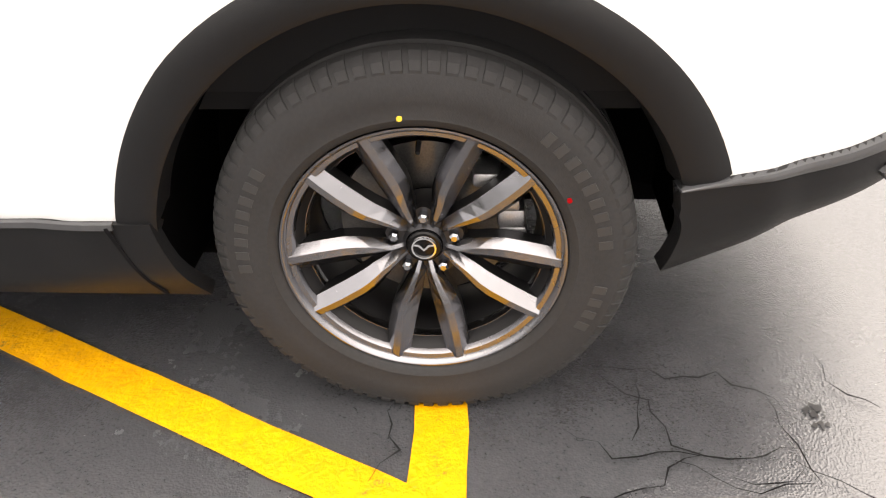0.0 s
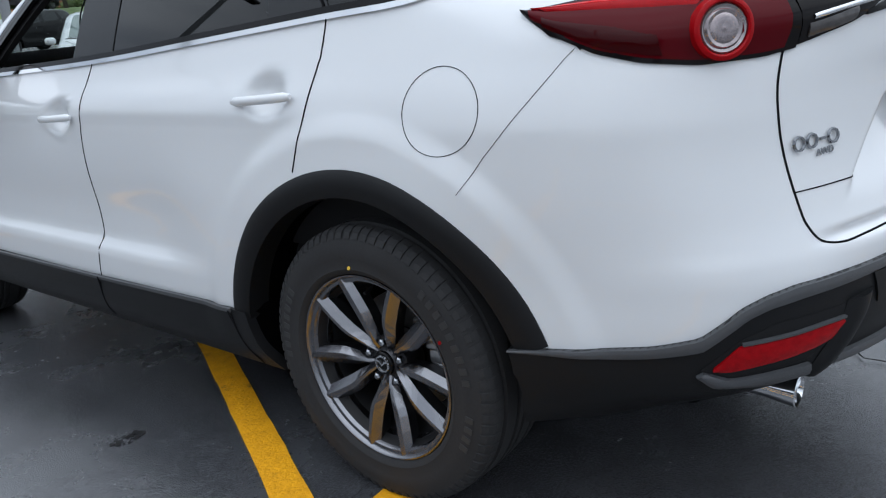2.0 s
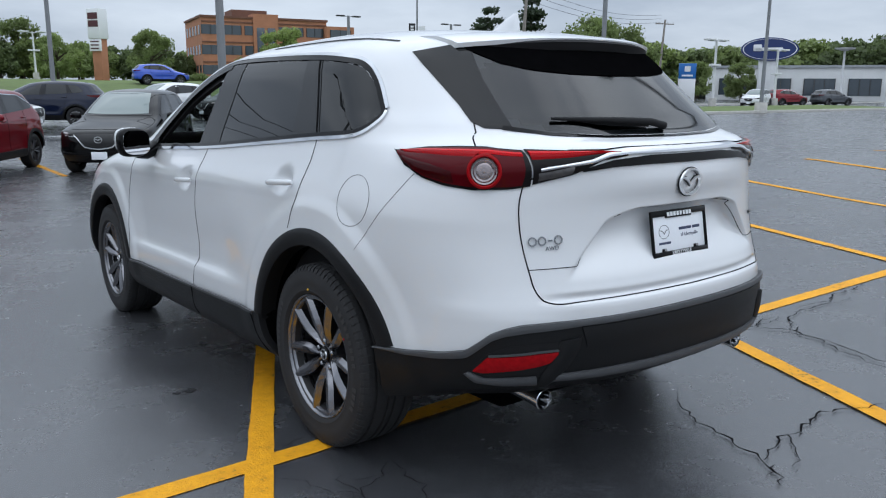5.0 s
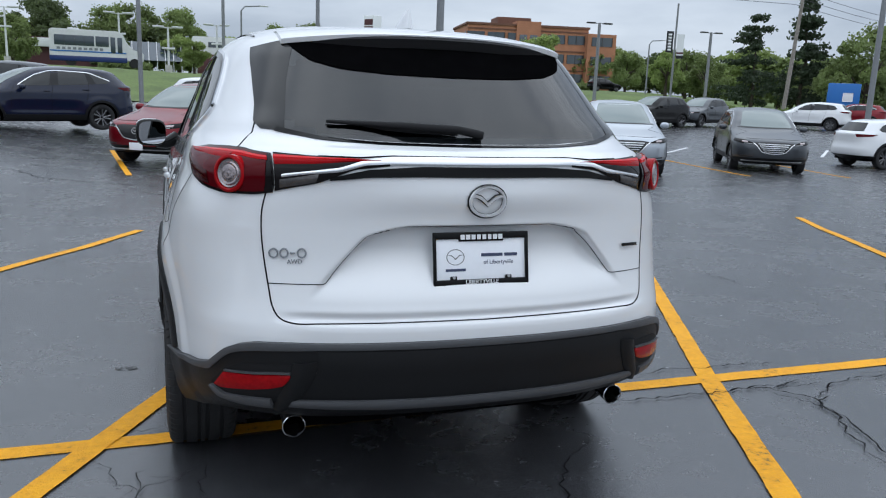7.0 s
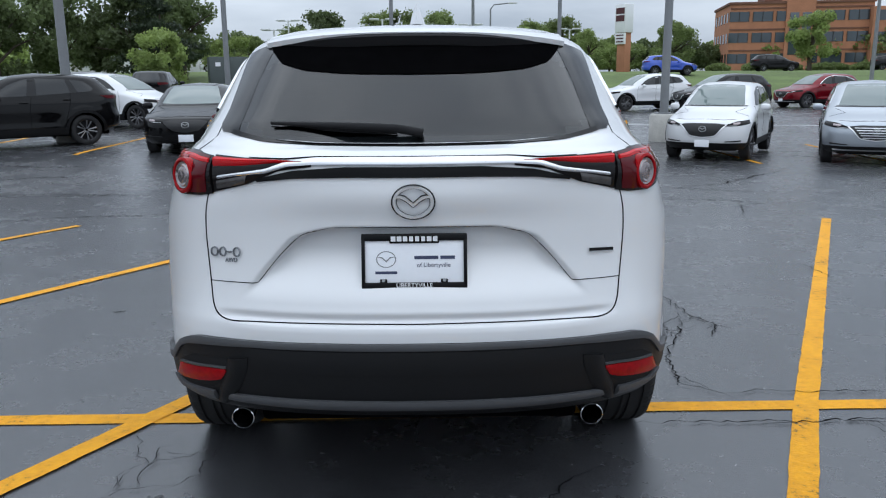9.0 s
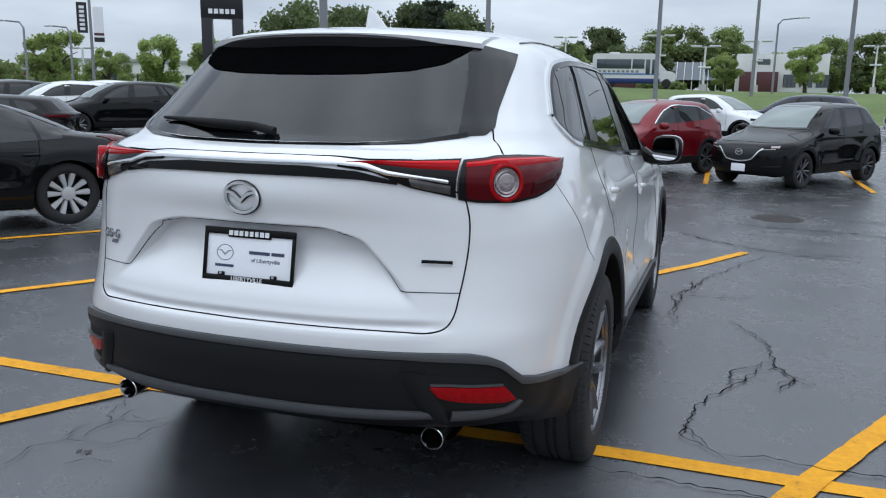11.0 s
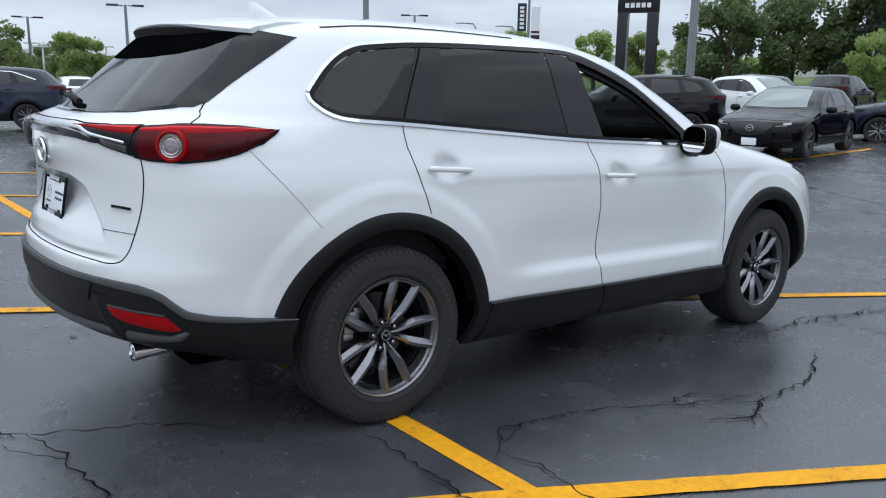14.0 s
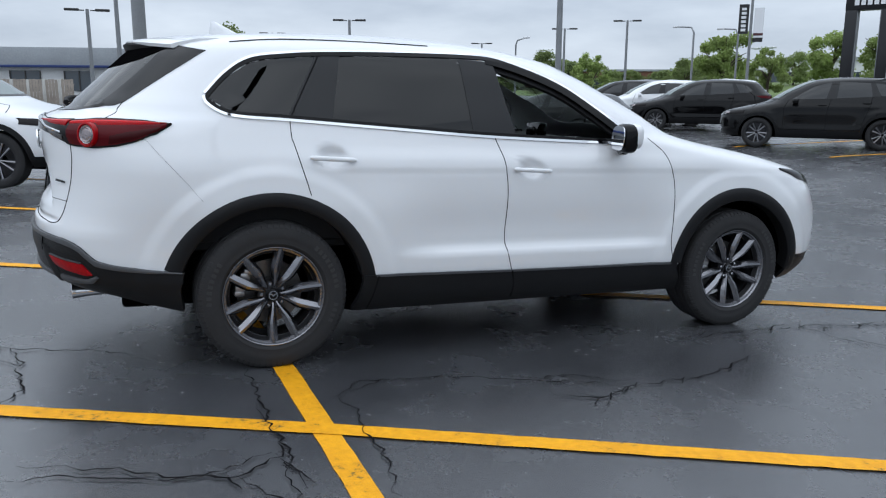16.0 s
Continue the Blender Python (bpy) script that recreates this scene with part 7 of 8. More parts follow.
# banner poles
for bearing, el, d in ((-44.5, 5.9, 58), (32.5, 6.0, 75)):
    x, y = spot(bearing, d, (3.0, -2.0))
    h = 9.0
    post = empty("banner_pole", Matrix.Translation((x, y, ground_at(x, y))) @ Matrix.Rotation(radians(-bearing), 4, "Z"), "grey pole with a pair of tall banners", "pole")
    part("pole", tube(bmesh.new(), [(0, 0, 0), (0, 0, h)], [0.11, 0.08], 10), M["polegrey"], post)
    part("banner", box(bmesh.new(), (-0.48, 0, 5.6), (0.62, 0.03, 1.9), 0), M["signblack"], post, "black banner with pale marks")
    part("banner", box(bmesh.new(), (0.48, 0, 5.2), (0.62, 0.03, 2.2), 0), M["signwhite"], post, "white banner with a red stripe")
    part("banner_stripe", box(bmesh.new(), (0.48, -0.02, 4.6), (0.60, 0.02, 0.16), 0, None), M["wallred"], post)
    part("banner_stripe", box(bmesh.new(), (0.48, -0.02, 4.25), (0.62, 0.02, 0.28), 0, None), M["signblack"], post)
    for k in range(6):
        part("banner_mark", box(bmesh.new(), (-0.48, -0.02, 4.9 + 0.27 * k), (0.30, 0.02, 0.17), 0), M["signwhite"], post)

for bearing, el in ((-83.6, 2.3), (-82.9, 2.6), (-81.2, 2.9), (-79.5, 1.7), (-79.0, 1.8), (-78.5, 1.6), (-77.9, 2.0), (-77.3, 1.8), (-76.6, 2.0), (-75.0, 1.7), (-73.6, 1.9)):
    x, y = spot(bearing, 90, (3.8, -1.5))
    post = empty("street_lamp", Matrix.Translation((x, y, ground_at(x, y))) @ Matrix.Rotation(radians(-bearing), 4, "Z"), "slim white lamp post with a flat head in a far lot", "lamp post", "white lamps of the far lots")
    h = 1.3 + 90 * math.tan(radians(el)) - ground_at(x, y)
    part("pole", tube(bmesh.new(), [(0, 0, 0), (0, 0, h)], [0.11, 0.09], 10), M["polewhite"], post)
    part("lamp_head", box(bmesh.new(), (0, 0, h), (1.5, 0.4, 0.14), 0.03), M["polewhite"], post)

# tall black portal sign of the dealership
gx, gy = -23.6, 33.4
sign = empty("portal_sign", Matrix.Translation((gx, gy, ground_at(gx, gy))) @ Matrix.Rotation(radians(30), 4, "Z"), "tall black portal sign with pale marks on its head", "sign")
for sx in (-0.78, 0.78):
    part("sign_leg", box(bmesh.new(), (sx, 0, 2.9), (0.52, 0.60, 5.8), 0.03), M["signblack"], sign)
    part("leg_edge", box(bmesh.new(), (sx + math.copysign(0.275, -sx), 0, 2.9), (0.05, 0.50, 5.8), 0.01), M["polegrey"], sign)
part("sign_head", box(bmesh.new(), (0, 0, 5.95), (2.1, 0.62, 2.3), 0.03), M["signblack"], sign)
for k in range(5):
    part("sign_mark", box(bmesh.new(), (-0.56 + 0.28 * k, -0.32, 5.15), (0.20, 0.02, 0.24), 0), M["signwhite"], sign)
bm = bmesh.new()
ring(bm, 0.50, 0.40, 0.07, 0.03, Matrix.Translation((0, -0.31, 6.2)) @ Matrix.Rotation(radians(90), 4, "X"), 28)
part("sign_ring", bm, M["farrim"], sign)

# blue oval sign and the blue pylon
x, y = spot(58.6, 100)
sign = empty("oval_sign", Matrix.Translation((x, y, ground_at(x, y))) @ Matrix.Rotation(radians(-52), 4, "Z"), "large blue oval sign with a white rim on a pale pylon", "sign")
part("pylon", box(bmesh.new(), (0, 0.4, 2.6), (2.0, 0.9, 5.6), 0.05), M["polewhite"], sign)
bm = bmesh.new()
prism(bm, [(3.15 * math.cos(a), 1.32 * math.sin(a)) for a in (2 * math.pi * k / 48 for k in range(48))], -0.25, 0.25, Matrix.Translation((0, 0, 6.2)) @ Matrix.Rotation(radians(90), 4, "X"))
part("oval", bm, M["navyblue"], sign, smooth=False)
bm = bmesh.new()
ring(bm, 2.98, 1.19, 0.12, 0.04, Matrix.Translation((0, -0.25, 6.2)) @ Matrix.Rotation(radians(90), 4, "X"))
part("oval_rim", bm, M["signwhite"], sign)
part("sign_mark", box(bmesh.new(), (-0.1, -0.28, 6.2), (3.0, 0.06, 0.36), 0.05), M["signwhite"], sign)
part("sign_mark", box(bmesh.new(), (-1.35, -0.28, 6.35), (0.9, 0.06, 0.75), 0.05), M["signwhite"], sign)
x, y = spot(53.4, 95)
sign = empty("pylon_sign", Matrix.Translation((x, y, ground_at(x, y))) @ Matrix.Rotation(radians(-50), 4, "Z"), "white pylon with a blue head", "sign")
part("pylon", box(bmesh.new(), (0, 0, 1.4), (1.9, 0.7, 2.8), 0.03), M["signwhite"], sign)
part("sign_head", box(bmesh.new(), (0, 0, 3.6), (1.9, 0.75, 1.7), 0.03), M["blue"], sign)
part("sign_mark", box(bmesh.new(), (0, -0.39, 3.85), (0.66, 0.03, 0.62), 0.06), M["signwhite"], sign)
part("sign_mark", box(bmesh.new(), (0, -0.39, 3.10), (1.2, 0.03, 0.20), 0), M["signwhite"], sign)
x, y = spot(45.0, 66)
sign = empty("pylon_sign", Matrix.Translation((x, y, ground_at(x, y))) @ Matrix.Rotation(radians(-44), 4, "Z"), "blue sign board beside the trees", "sign")
part("board", box(bmesh.new(), (0, 0, 1.7), (2.2, 0.6, 2.8), 0.04), M["blue"], sign)
part("sign_mark", box(bmesh.new(), (0.3, -0.32, 2.1), (0.7, 0.03, 0.65), 0.06), M["signwhite"], sign)
# brick pylon with a pale board
x, y = spot(13.2, 100)
sign = empty("brick_pylon", Matrix.Translation((x, y, ground_at(x, y))) @ Matrix.Rotation(radians(-58), 4, "Z"), "brick pylon with a white and red sign board", "sign")
part("brick_pier", box(bmesh.new(), (0.0, 0.1, 2.45), (1.3, 1.0, 4.9), 0.03), M["brick"], sign)
part("board", box(bmesh.new(), (0.0, 0, 6.25), (1.7, 1.35, 3.3), 0.04), M["signwhite"], sign)
part("lower_board", box(bmesh.new(), (0.0, -0.52, 3.9), (1.6, 0.22, 1.3), 0.03), M["signwhite"], sign)
for k in range(2):
    part("sign_mark", box(bmesh.new(), (0.0, -0.685, 7.1 - 0.85 * k), (1.4, 0.04, 0.70), 0), M["wallred"], sign)
for k in range(3):
    part("sign_line", box(bmesh.new(), (0.0, -0.640, 4.3 - 0.38 * k), (1.2, 0.04, 0.14), 0), M["wallred"], sign)

# timber poles with cross arms, and their wires
poles = []
for bearing, el, d, lean in ((51.6, 4.7, 120, 3), (41.5, 7.5, 75, 3), (69.6, 2.75, 150, 0), (72.6, 2.9, 140, 1), (73.5, 2.5, 160, 0)):
    x, y = spot(bearing, d)
    z = ground_at(x, y)
    h = 1.3 + d * math.tan(radians(el)) - z
    post = empty("utility_pole", Matrix.Translation((x, y, z)) @ Matrix.Rotation(radians(-bearing), 4, "Z") @ Matrix.Rotation(radians(lean), 4, "Y"), "weathered timber utility pole with cross arms", "utility pole")
    part("pole", tube(bmesh.new(), [(0, 0, -0.2), (0, 0, h)], [0.20, 0.13], 10), M["wood"], post)
    part("cross_arm", box(bmesh.new(), (0, 0, h - 0.6), (2.6, 0.12, 0.14), 0.01), M["wood"], post)
    for dx in (-1.1, -0.4, 0.4, 1.1):
        part("insulator", tube(bmesh.new(), [(dx, 0, h - 0.53), (dx, 0, h - 0.30)], [0.06, 0.04], 8), M["polewhite"], post)
    poles.append(Vector((x, y, z + h - 0.4)))
for k in range(3):
    a, b = poles[0] + Vector((0, 0, 0.5 * k)), poles[1] + Vector((0, 0, -1.2 + 0.6 * k))
    far = b + (b - a).normalized() * 90
    for p, q in ((a, b), (b, far)):
        pts = [p.lerp(q, t / 12) - Vector((0, 0, 1.0 * math.sin(math.pi * t / 12))) for t in range(13)]
        tagged(part("overhead_wire", tube(bmesh.new(), pts, 0.02, 5), M["lampdark"]), "thin dark overhead wire between timber poles", "wire", "overhead wires")

# green equipment cabinet on its pad
x, y = spot(-14.3, 51)
cab = empty("utility_cabinet", Matrix.Translation((x, y, ground_at(x, y) + 0.1)) @ Matrix.Rotation(radians(20), 4, "Z"), "dark green equipment cabinet on a concrete pad", "utility cabinet")
part("pad", box(bmesh.new(), (0, 0, 0.15), (3.6, 2.2, 0.6), 0.03), M["concrete"], cab)
part("cabinet", box(bmesh.new(), (0, 0, 1.45), (2.5, 1.6, 2.0), 0.03), M["utility"], cab)
part("cabinet_door", box(bmesh.new(), (-0.6, -0.81, 1.4), (1.1, 0.03, 1.7), 0.01), M["utility"], cab)
part("cabinet_door", box(bmesh.new(), (0.6, -0.81, 1.4), (1.1, 0.03, 1.7), 0.01), M["utility"], cab)
part("notice", box(bmesh.new(), (-0.75, -0.84, 2.0), (0.30, 0.02, 0.24), 0), M["signwhite"], cab)

# ------------------------------------------------------------------ buildings
def house(name, x, y, turn, label):
    return empty(name, Matrix.Translation((x, y, ground_at(x, y) - 0.1)) @ Matrix.Rotation(radians(turn), 4, "Z"), label, "building")


def window_at(parent, x, z, w, h, y, mullions=2):
    win = new("window")
    win.parent, win.matrix_basis = parent, Matrix.Translation((x, y, z))
    part("pane", box(bmesh.new(), (0, 0.06, 0), (w, 0.05, h), 0), M["winfar"], win)
    for k in range(mullions + 1):
        part("mullion", box(bmesh.new(), (-w / 2 + w * k / mullions, 0, 0), (0.09, 0.12, h), 0), M["lampdark"], win)


# three-storey brick office
x, y = spot(24.9, 139)
office = house("office_building", x, y, -11, "three-storey orange brick office with dark window bands")
W_, D_, H_ = 24.0, 16.0, 10.2
part("wall", box(bmesh.new(), (-1.5, D_ / 2, H_ / 2), (W_ - 3, D_, H_), 0), M["brick"], office)
part("wing_wall", box(bmesh.new(), (W_ / 2 - 1, D_ / 2 - 1.5, H_ / 2 - 0.4), (5.0, D_, H_ - 0.8), 0), M["brick"], office)
part("parapet", box(bmesh.new(), (-1.5, D_ / 2, H_ + 0.15), (W_ - 2.6, D_ + 0.4, 0.35), 0), M["brickdark"], office)
part("plant_room", box(bmesh.new(), (-3.0, D_ / 2, H_ + 1.0), (6.0, 6.0, 1.6), 0), M["brickdark"], office)
for zf in (1.9, 5.1, 8.3):
    for k in range(6):
        window_at(office, -10.6 + 3.5 * k, zf, 2.9, 1.5, -0.08)
    window_at(office, W_ / 2 - 1, zf - 0.2, 3.6, 1.5, -1.58)
    part("brick_band", box(bmesh.new(), (-1.5, -0.04, zf + 1.25), (W_ - 3, 0.12, 0.22), 0), M["brickdark"], office)
part("tower", box(bmesh.new(), (-1.6, 1.4, H_ / 2 + 0.4), (4.2, 3.6, H_ + 0.8), 0), M["brick"], office)
for dx in (-2.5, -0.7):
    part("glass_bay", box(bmesh.new(), (dx, -0.42, 5.6), (1.3, 0.10, 6.4), 0.02), M["winfar"], office)
for zf in (1.9, 5.1, 8.3):
    for k in range(5):
        part("side_window", box(bmesh.new(), (-W_ / 2 - 0.02, 2.2 + 2.9 * k, zf), (0.08, 1.3, 1.5), 0), M["winfar"], office)

# low showroom: maroon band and sloping glass, with a white block beside it
x, y = spot(-2.2, 138)
show = house("showroom", x, y, 2, "low maroon and glass showroom across the road")
part("wall", box(bmesh.new(), (-9.5, 4, 2.2), (14, 8, 4.4), 0), M["wallred"], show)
part("canopy", box(bmesh.new(), (-14.0, 3, 3.6), (8.0, 9, 1.3), 0.03), M["wallwhite"], show)
bm = bmesh.new()
prism(bm, [(-0.2, 1.6), (3.8, 4.6), (3.8, 1.6)], -2.5, 6.5, Matrix(((0, 0, 1, 0), (1, 0, 0, 0), (0, 1, 0, 0), (0, 0, 0, 1))))
part("glass_roof", bm, M["winfar"], show, "sloping glass front", smooth=False)
for k in range(8):
    part("glazing_bar", tube(bmesh.new(), [(-2.4 + 1.25 * k, -0.25, 1.62), (-2.4 + 1.25 * k, 3.75, 4.66)], 0.07, 6), M["polewhite"], show)
    part("post", box(bmesh.new(), (-2.4 + 1.25 * k, 0.1, 0.8), (0.14, 0.14, 1.7), 0), M["polewhite"], show)
x, y = spot(4.0, 132)
block = house("white_building", x, y, 0, "white rendered building with a maroon ground floor")
part("wall", box(bmesh.new(), (0, 5, 2.9), (13, 9, 5.8), 0.02), M["wallwhite"], block)
part("maroon_front", box(bmesh.new(), (-3.2, 0.3, 1.6), (5.5, 1.0, 3.0), 0.02), M["wallred"], block)
for k in range(3):
    window_at(block, 1.2 + 2.3 * k, 1.8, 1.7, 1.9, 0.42, 3)
window_at(block, -3.0, 4.6, 2.4, 0.8, 0.42)
x, y = spot(-21.4, 92)
block = house("white_building", x, y, 10, "long low white building behind the trees")
part("wall", box(bmesh.new(), (0, 4, 1.9), (17, 8, 3.8), 0.02), M["wallwhite"], block)
window_at(block, 4.5, 1.6, 3.0, 1.9, -0.08, 4)
window_at(block, -3.0, 1.6, 1.6, 1.4, -0.08)
part("roof_edge", box(bmesh.new(), (0, 4, 3.9), (17.4, 8.4, 0.25), 0), M["wallgrey"], block)

# long grey and white dealership to the side
block = house("dealership", -68.4, -12.2, 78, "single-storey dealership with a grey fascia and white walls")
part("wall", box(bmesh.new(), (0, 6, 1.4), (26, 12, 2.8), 0.02), M["wallwhite"], block)
part("fascia", box(bmesh.new(), (0, 5.8, 3.3), (26.6, 12.6, 1.5), 0.04), M["wallgrey"], block, "blue-grey metal fascia")
part("fascia_edge", box(bmesh.new(), (0, -0.56, 2.58), (26.6, 0.12, 0.20), 0.02), M["navyblue"], block)
for k in range(6):
    window_at(block, -10 + 4.0 * k, 1.45, 2.2, 1.6, -0.08, 2)
part("fascia_mark", box(bmesh.new(), (3.0, -0.53, 3.4), (0.6, 0.06, 0.45), 0.02), M["signblack"], block)
fence = empty("timber_fence", Matrix.Translation((-50.5, -4.5, ground_at(-50, -4))) @ Matrix.Rotation(radians(80), 4, "Z"), "weathered grey timber fence screening an enclosure", "fence")
for k in range(24):
    part("board", box(bmesh.new(), (-2.1 + 0.18 * k, 0, 0.75 + 0.015 * (k % 3)), (0.165, 0.03, 1.5), 0.005), M["concrete"] if k % 5 == 4 else M["fenceboard"], fence)
for z in (0.35, 1.2):
    part("rail", box(bmesh.new(), (0, 0.05, z), (4.3, 0.06, 0.09), 0.005), M["fenceboard"], fence)
# far dealers on the right, behind the signs
for bearing, d, w, h, colour in ((52.5, 150, 46, 4.6, "wallgrey"), (61.5, 130, 30, 5.0, "wallwhite"), (-52, 150, 60, 4.0, "brickdark"), (-37.5, 110, 24, 4.6, "wallwhite")):
    x, y = spot(bearing, d)
    block = house("far_dealership", x, y, -bearing, "low far-off dealership with a dark window band")
    part("wall", box(bmesh.new(), (0, 5, h / 2), (w, 10, h), 0.02), M[colour], block)
    part("roof_edge", box(bmesh.new(), (0, 5, h + 0.1), (w + 0.6, 10.6, 0.35), 0), M["wallgrey"], block)
    for k in range(int(w / 6)):
        window_at(block, -w / 2 + 4 + 6 * k, h * 0.42, 4.2, h * 0.5, -0.08, 3)


# ----------------------------------------------------------------------- trees
def crown_mesh(name, material, seed, h, r, n, leaf, conifer=False, loose=0.0):
    """Many small leaf clumps round the ends of the limbs, thinner at the edges."""
    rnd = random.Random(seed)
    verts, faces = [], []
    lobes = []
    boughs = []
    for i in range(12 if conifer else 0):
        t = (i + rnd.uniform(-0.3, 0.3)) / 11
        for _ in range(4 if t < 0.9 else 3):
            boughs.append((rnd.uniform(0, 6.283), h * (0.16 + 0.82 * t), 0.25 + r * max(0.02, 1 - t) ** (0.5 if r > 4 else 0.8) * rnd.uniform(0.45, 1.1), rnd.uniform(-0.12, 0.16)))
    if not conifer:
        for _ in range(46 if loose < 0.5 else 40):
            a, t = rnd.uniform(0, 6.283), rnd.random()
            z = h * (0.17 + 0.77 * t)
            rr = r * math.sin(math.pi * (0.20 + 0.72 * t)) ** 0.7 * math.sqrt(rnd.uniform(0.05, 0.95))
            lobes.append((rr * math.cos(a), rr * math.sin(a), z, r * rnd.uniform(0.16, 0.34)))
    for _ in range(n):
        if conifer:
            a, z, reach, lift = boughs[rnd.randrange(len(boughs))]
            t = rnd.random() ** 0.6
            p = Vector((reach * t * math.cos(a), reach * t * math.sin(a), z + lift * t * reach)) + Vector((rnd.gauss(0, 0.30), rnd.gauss(0, 0.30), rnd.gauss(0, 0.19)))
        else:
            lx, ly, lz, lr = lobes[rnd.randrange(len(lobes))]
            d = Vector((rnd.gauss(0, 1), rnd.gauss(0, 1), rnd.gauss(0, 0.8))).normalized() * lr * (rnd.random() ** 0.45) * rnd.uniform(0.8, 1.15)
            p = Vector((lx, ly, lz)) + d
        s = leaf * rnd.uniform(0.6, 1.35)
        q = Euler((rnd.uniform(0, 6.28), rnd.uniform(0, 6.28), rnd.uniform(0, 6.28))).to_matrix()
        k = len(verts)
        for x, y, z in ((-0.5, -0.2, 0), (0.1, -0.5, 0.12), (0.55, 0.1, 0), (-0.05, 0.5, 0.1)):
            verts.append(tuple(p + q @ Vector((x * s, y * s, z * s))))
        faces += [(k, k + 1, k + 2), (k, k + 2, k + 3)]
    me = bpy.data.meshes.new(name)
    me.from_pydata(verts, [], faces)
    me.materials.append(material)
    return me


def trunk_mesh(seed, h, r, conifer=False):
    rnd = random.Random(seed)
    bm = bmesh.new()
    bend = [Vector((rnd.uniform(-0.15, 0.15) * k, rnd.uniform(-0.15, 0.15) * k, h * t)) for k, t in ((0, 0), (1, 0.25), (1.5, 0.5), (2, 0.78))]
    tr = 0.035 * h if not conifer else 0.022 * h
    tube(bm, bend, [tr, tr * 0.75, tr * 0.5, tr * 0.2], 9)
    if not conifer:
        for k in range(9):
            a = 6.283 * k / 9 + rnd.uniform(-0.3, 0.3)
            z0 = h * rnd.uniform(0.25, 0.5)
            root = Vector((0, 0, z0))
            tip = Vector((r * 0.75 * math.cos(a), r * 0.75 * math.sin(a), z0 + h * rnd.uniform(0.12, 0.38)))
            mid = root.lerp(tip, 0.5) + Vector((0, 0, 0.05 * h))
            tube(bm, [root, mid, tip], [tr * 0.42, tr * 0.26, tr * 0.08], 6)
    return finish(bm, "trunk", M["bark"])


def tree_kind(label, material, seed, h, r, n, leaf, conifer=False, loose=0.0):
    t = empty("tree", Matrix(), label, "tree", "trees round the lot")
    share("trunk", trunk_mesh(seed, h, r, conifer), t)
    share("crown", crown_mesh("crown", material, seed, h, r, n, leaf, conifer, loose), t)
    return t, h


TREES = {
    "leaf": [tree_kind("broad green tree in full leaf", M["leaf"], 3 + k, 10, 4.6, 11500, 0.31) for k in range(3)],
    "young": [tree_kind("young bright green tree", M["leafyellow"], 13 + k, 8, 2.7, 9000, 0.23, loose=0.6) for k in range(2)],
    "dark": [tree_kind("dense dark green tree", M["leafdark"], 23 + k, 11, 5.0, 11500, 0.34) for k in range(2)],
    "pine": [tree_kind("tall dark pine with open tiers of boughs", M["needle"], 33 + k, 12, (2.7, 4.6)[k], 5200, 0.30, True) for k in range(2)],
    "far": [tree_kind("green tree of the far tree line", M["leaf"], 43 + k, 10, 5.2, 3400, 0.58) for k in range(2)],
    "farbright": [tree_kind("bright green tree of the far tree line", M["leafyellow"], 63 + k, 10, 5.2, 3400, 0.58) for k in range(2)],
    "fardark": [tree_kind("dark green tree of the far tree line", M["leafdark"], 53 + k, 10, 5.2, 3400, 0.58) for k in range(2)],
}
planted = set()


def plant(kind, x, y, h, wide=1.0, i=0):
    t, h0 = TREES[kind][i % len(TREES[kind])]
    k = h / h0
    m = Matrix.Translation((x, y, ground_at(x, y) - 0.1)) @ Matrix.Rotation(1.3 * i + x, 4, "Z")
    if t.name in planted:
        t = copy_thing(t, m)
    else:
        planted.add(t.name)
        t.matrix_basis = m
    t.scale = (k * wide, k * wide, k)
    return t


PLANTING = (("dark", -7.6, 4.6, 152), ("leaf", -2.3, 4.6, 152), ("young", 1.3, 3.1, 78), ("leaf", 7.1, 3.8, 150), ("leaf", 11.0, 3.2, 118), ("leaf", 16.8, 3.6, 118),
            ("young", 25.2, 4.6, 104), ("pine", 39.4, 5.4, 82), ("pine", 42.4, 6.7, 84), ("leaf", 46.2, 4.9, 82), ("leaf", 48.4, 4.3, 92), ("leaf", 54.0, 1.9, 118), ("leaf", 57.0, 1.8, 122),
            ("young", 33.9, 3.4, 95), ("leaf", 31.2, 3.0, 118), ("leaf", 36.5, 3.0, 100), ("leaf", 35.2, 3.2, 108))
PLANTING_B = (("dark", -22.5, 6.2, 64), ("dark", -19.2, 6.0, 68), ("young", -16.6, 3.6, 58), ("leaf", -8.4, 3.9, 156), ("leaf", -0.6, 4.5, 155), ("young", -42.8, 2.9, 66), ("young", -36.3, 4.0, 70),
              ("dark", -30.6, 6.1, 62), ("dark", -26.6, 5.9, 66), ("pine", -20.8, 7.0, 60), ("young", -21.3, 4.3, 52), ("leaf", -14.0, 3.0, 88), ("leaf", -11.0, 3.6, 110), ("leaf", -5.0, 4.4, 150),
              ("young", 4.2, 4.0, 84), ("leaf", 8.2, 4.0, 150), ("leaf", -58.2, 2.5, 82), ("leaf", -61.0, 2.1, 88), ("leaf", -75.0, 2.4, 84), ("young", -54.8, 2.6, 76), ("young", -45.8, 4.3, 72),
              ("leaf", -41.9, 2.3, 88), ("young", -39.4, 4.2, 74), ("leaf", -65.0, 2.0, 104), ("leaf", -80.0, 2.7, 100), ("leaf", -49.0, 1.9, 100), ("leaf", -33.4, 3.0, 96), ("dark", -24.2, 4.0, 84))
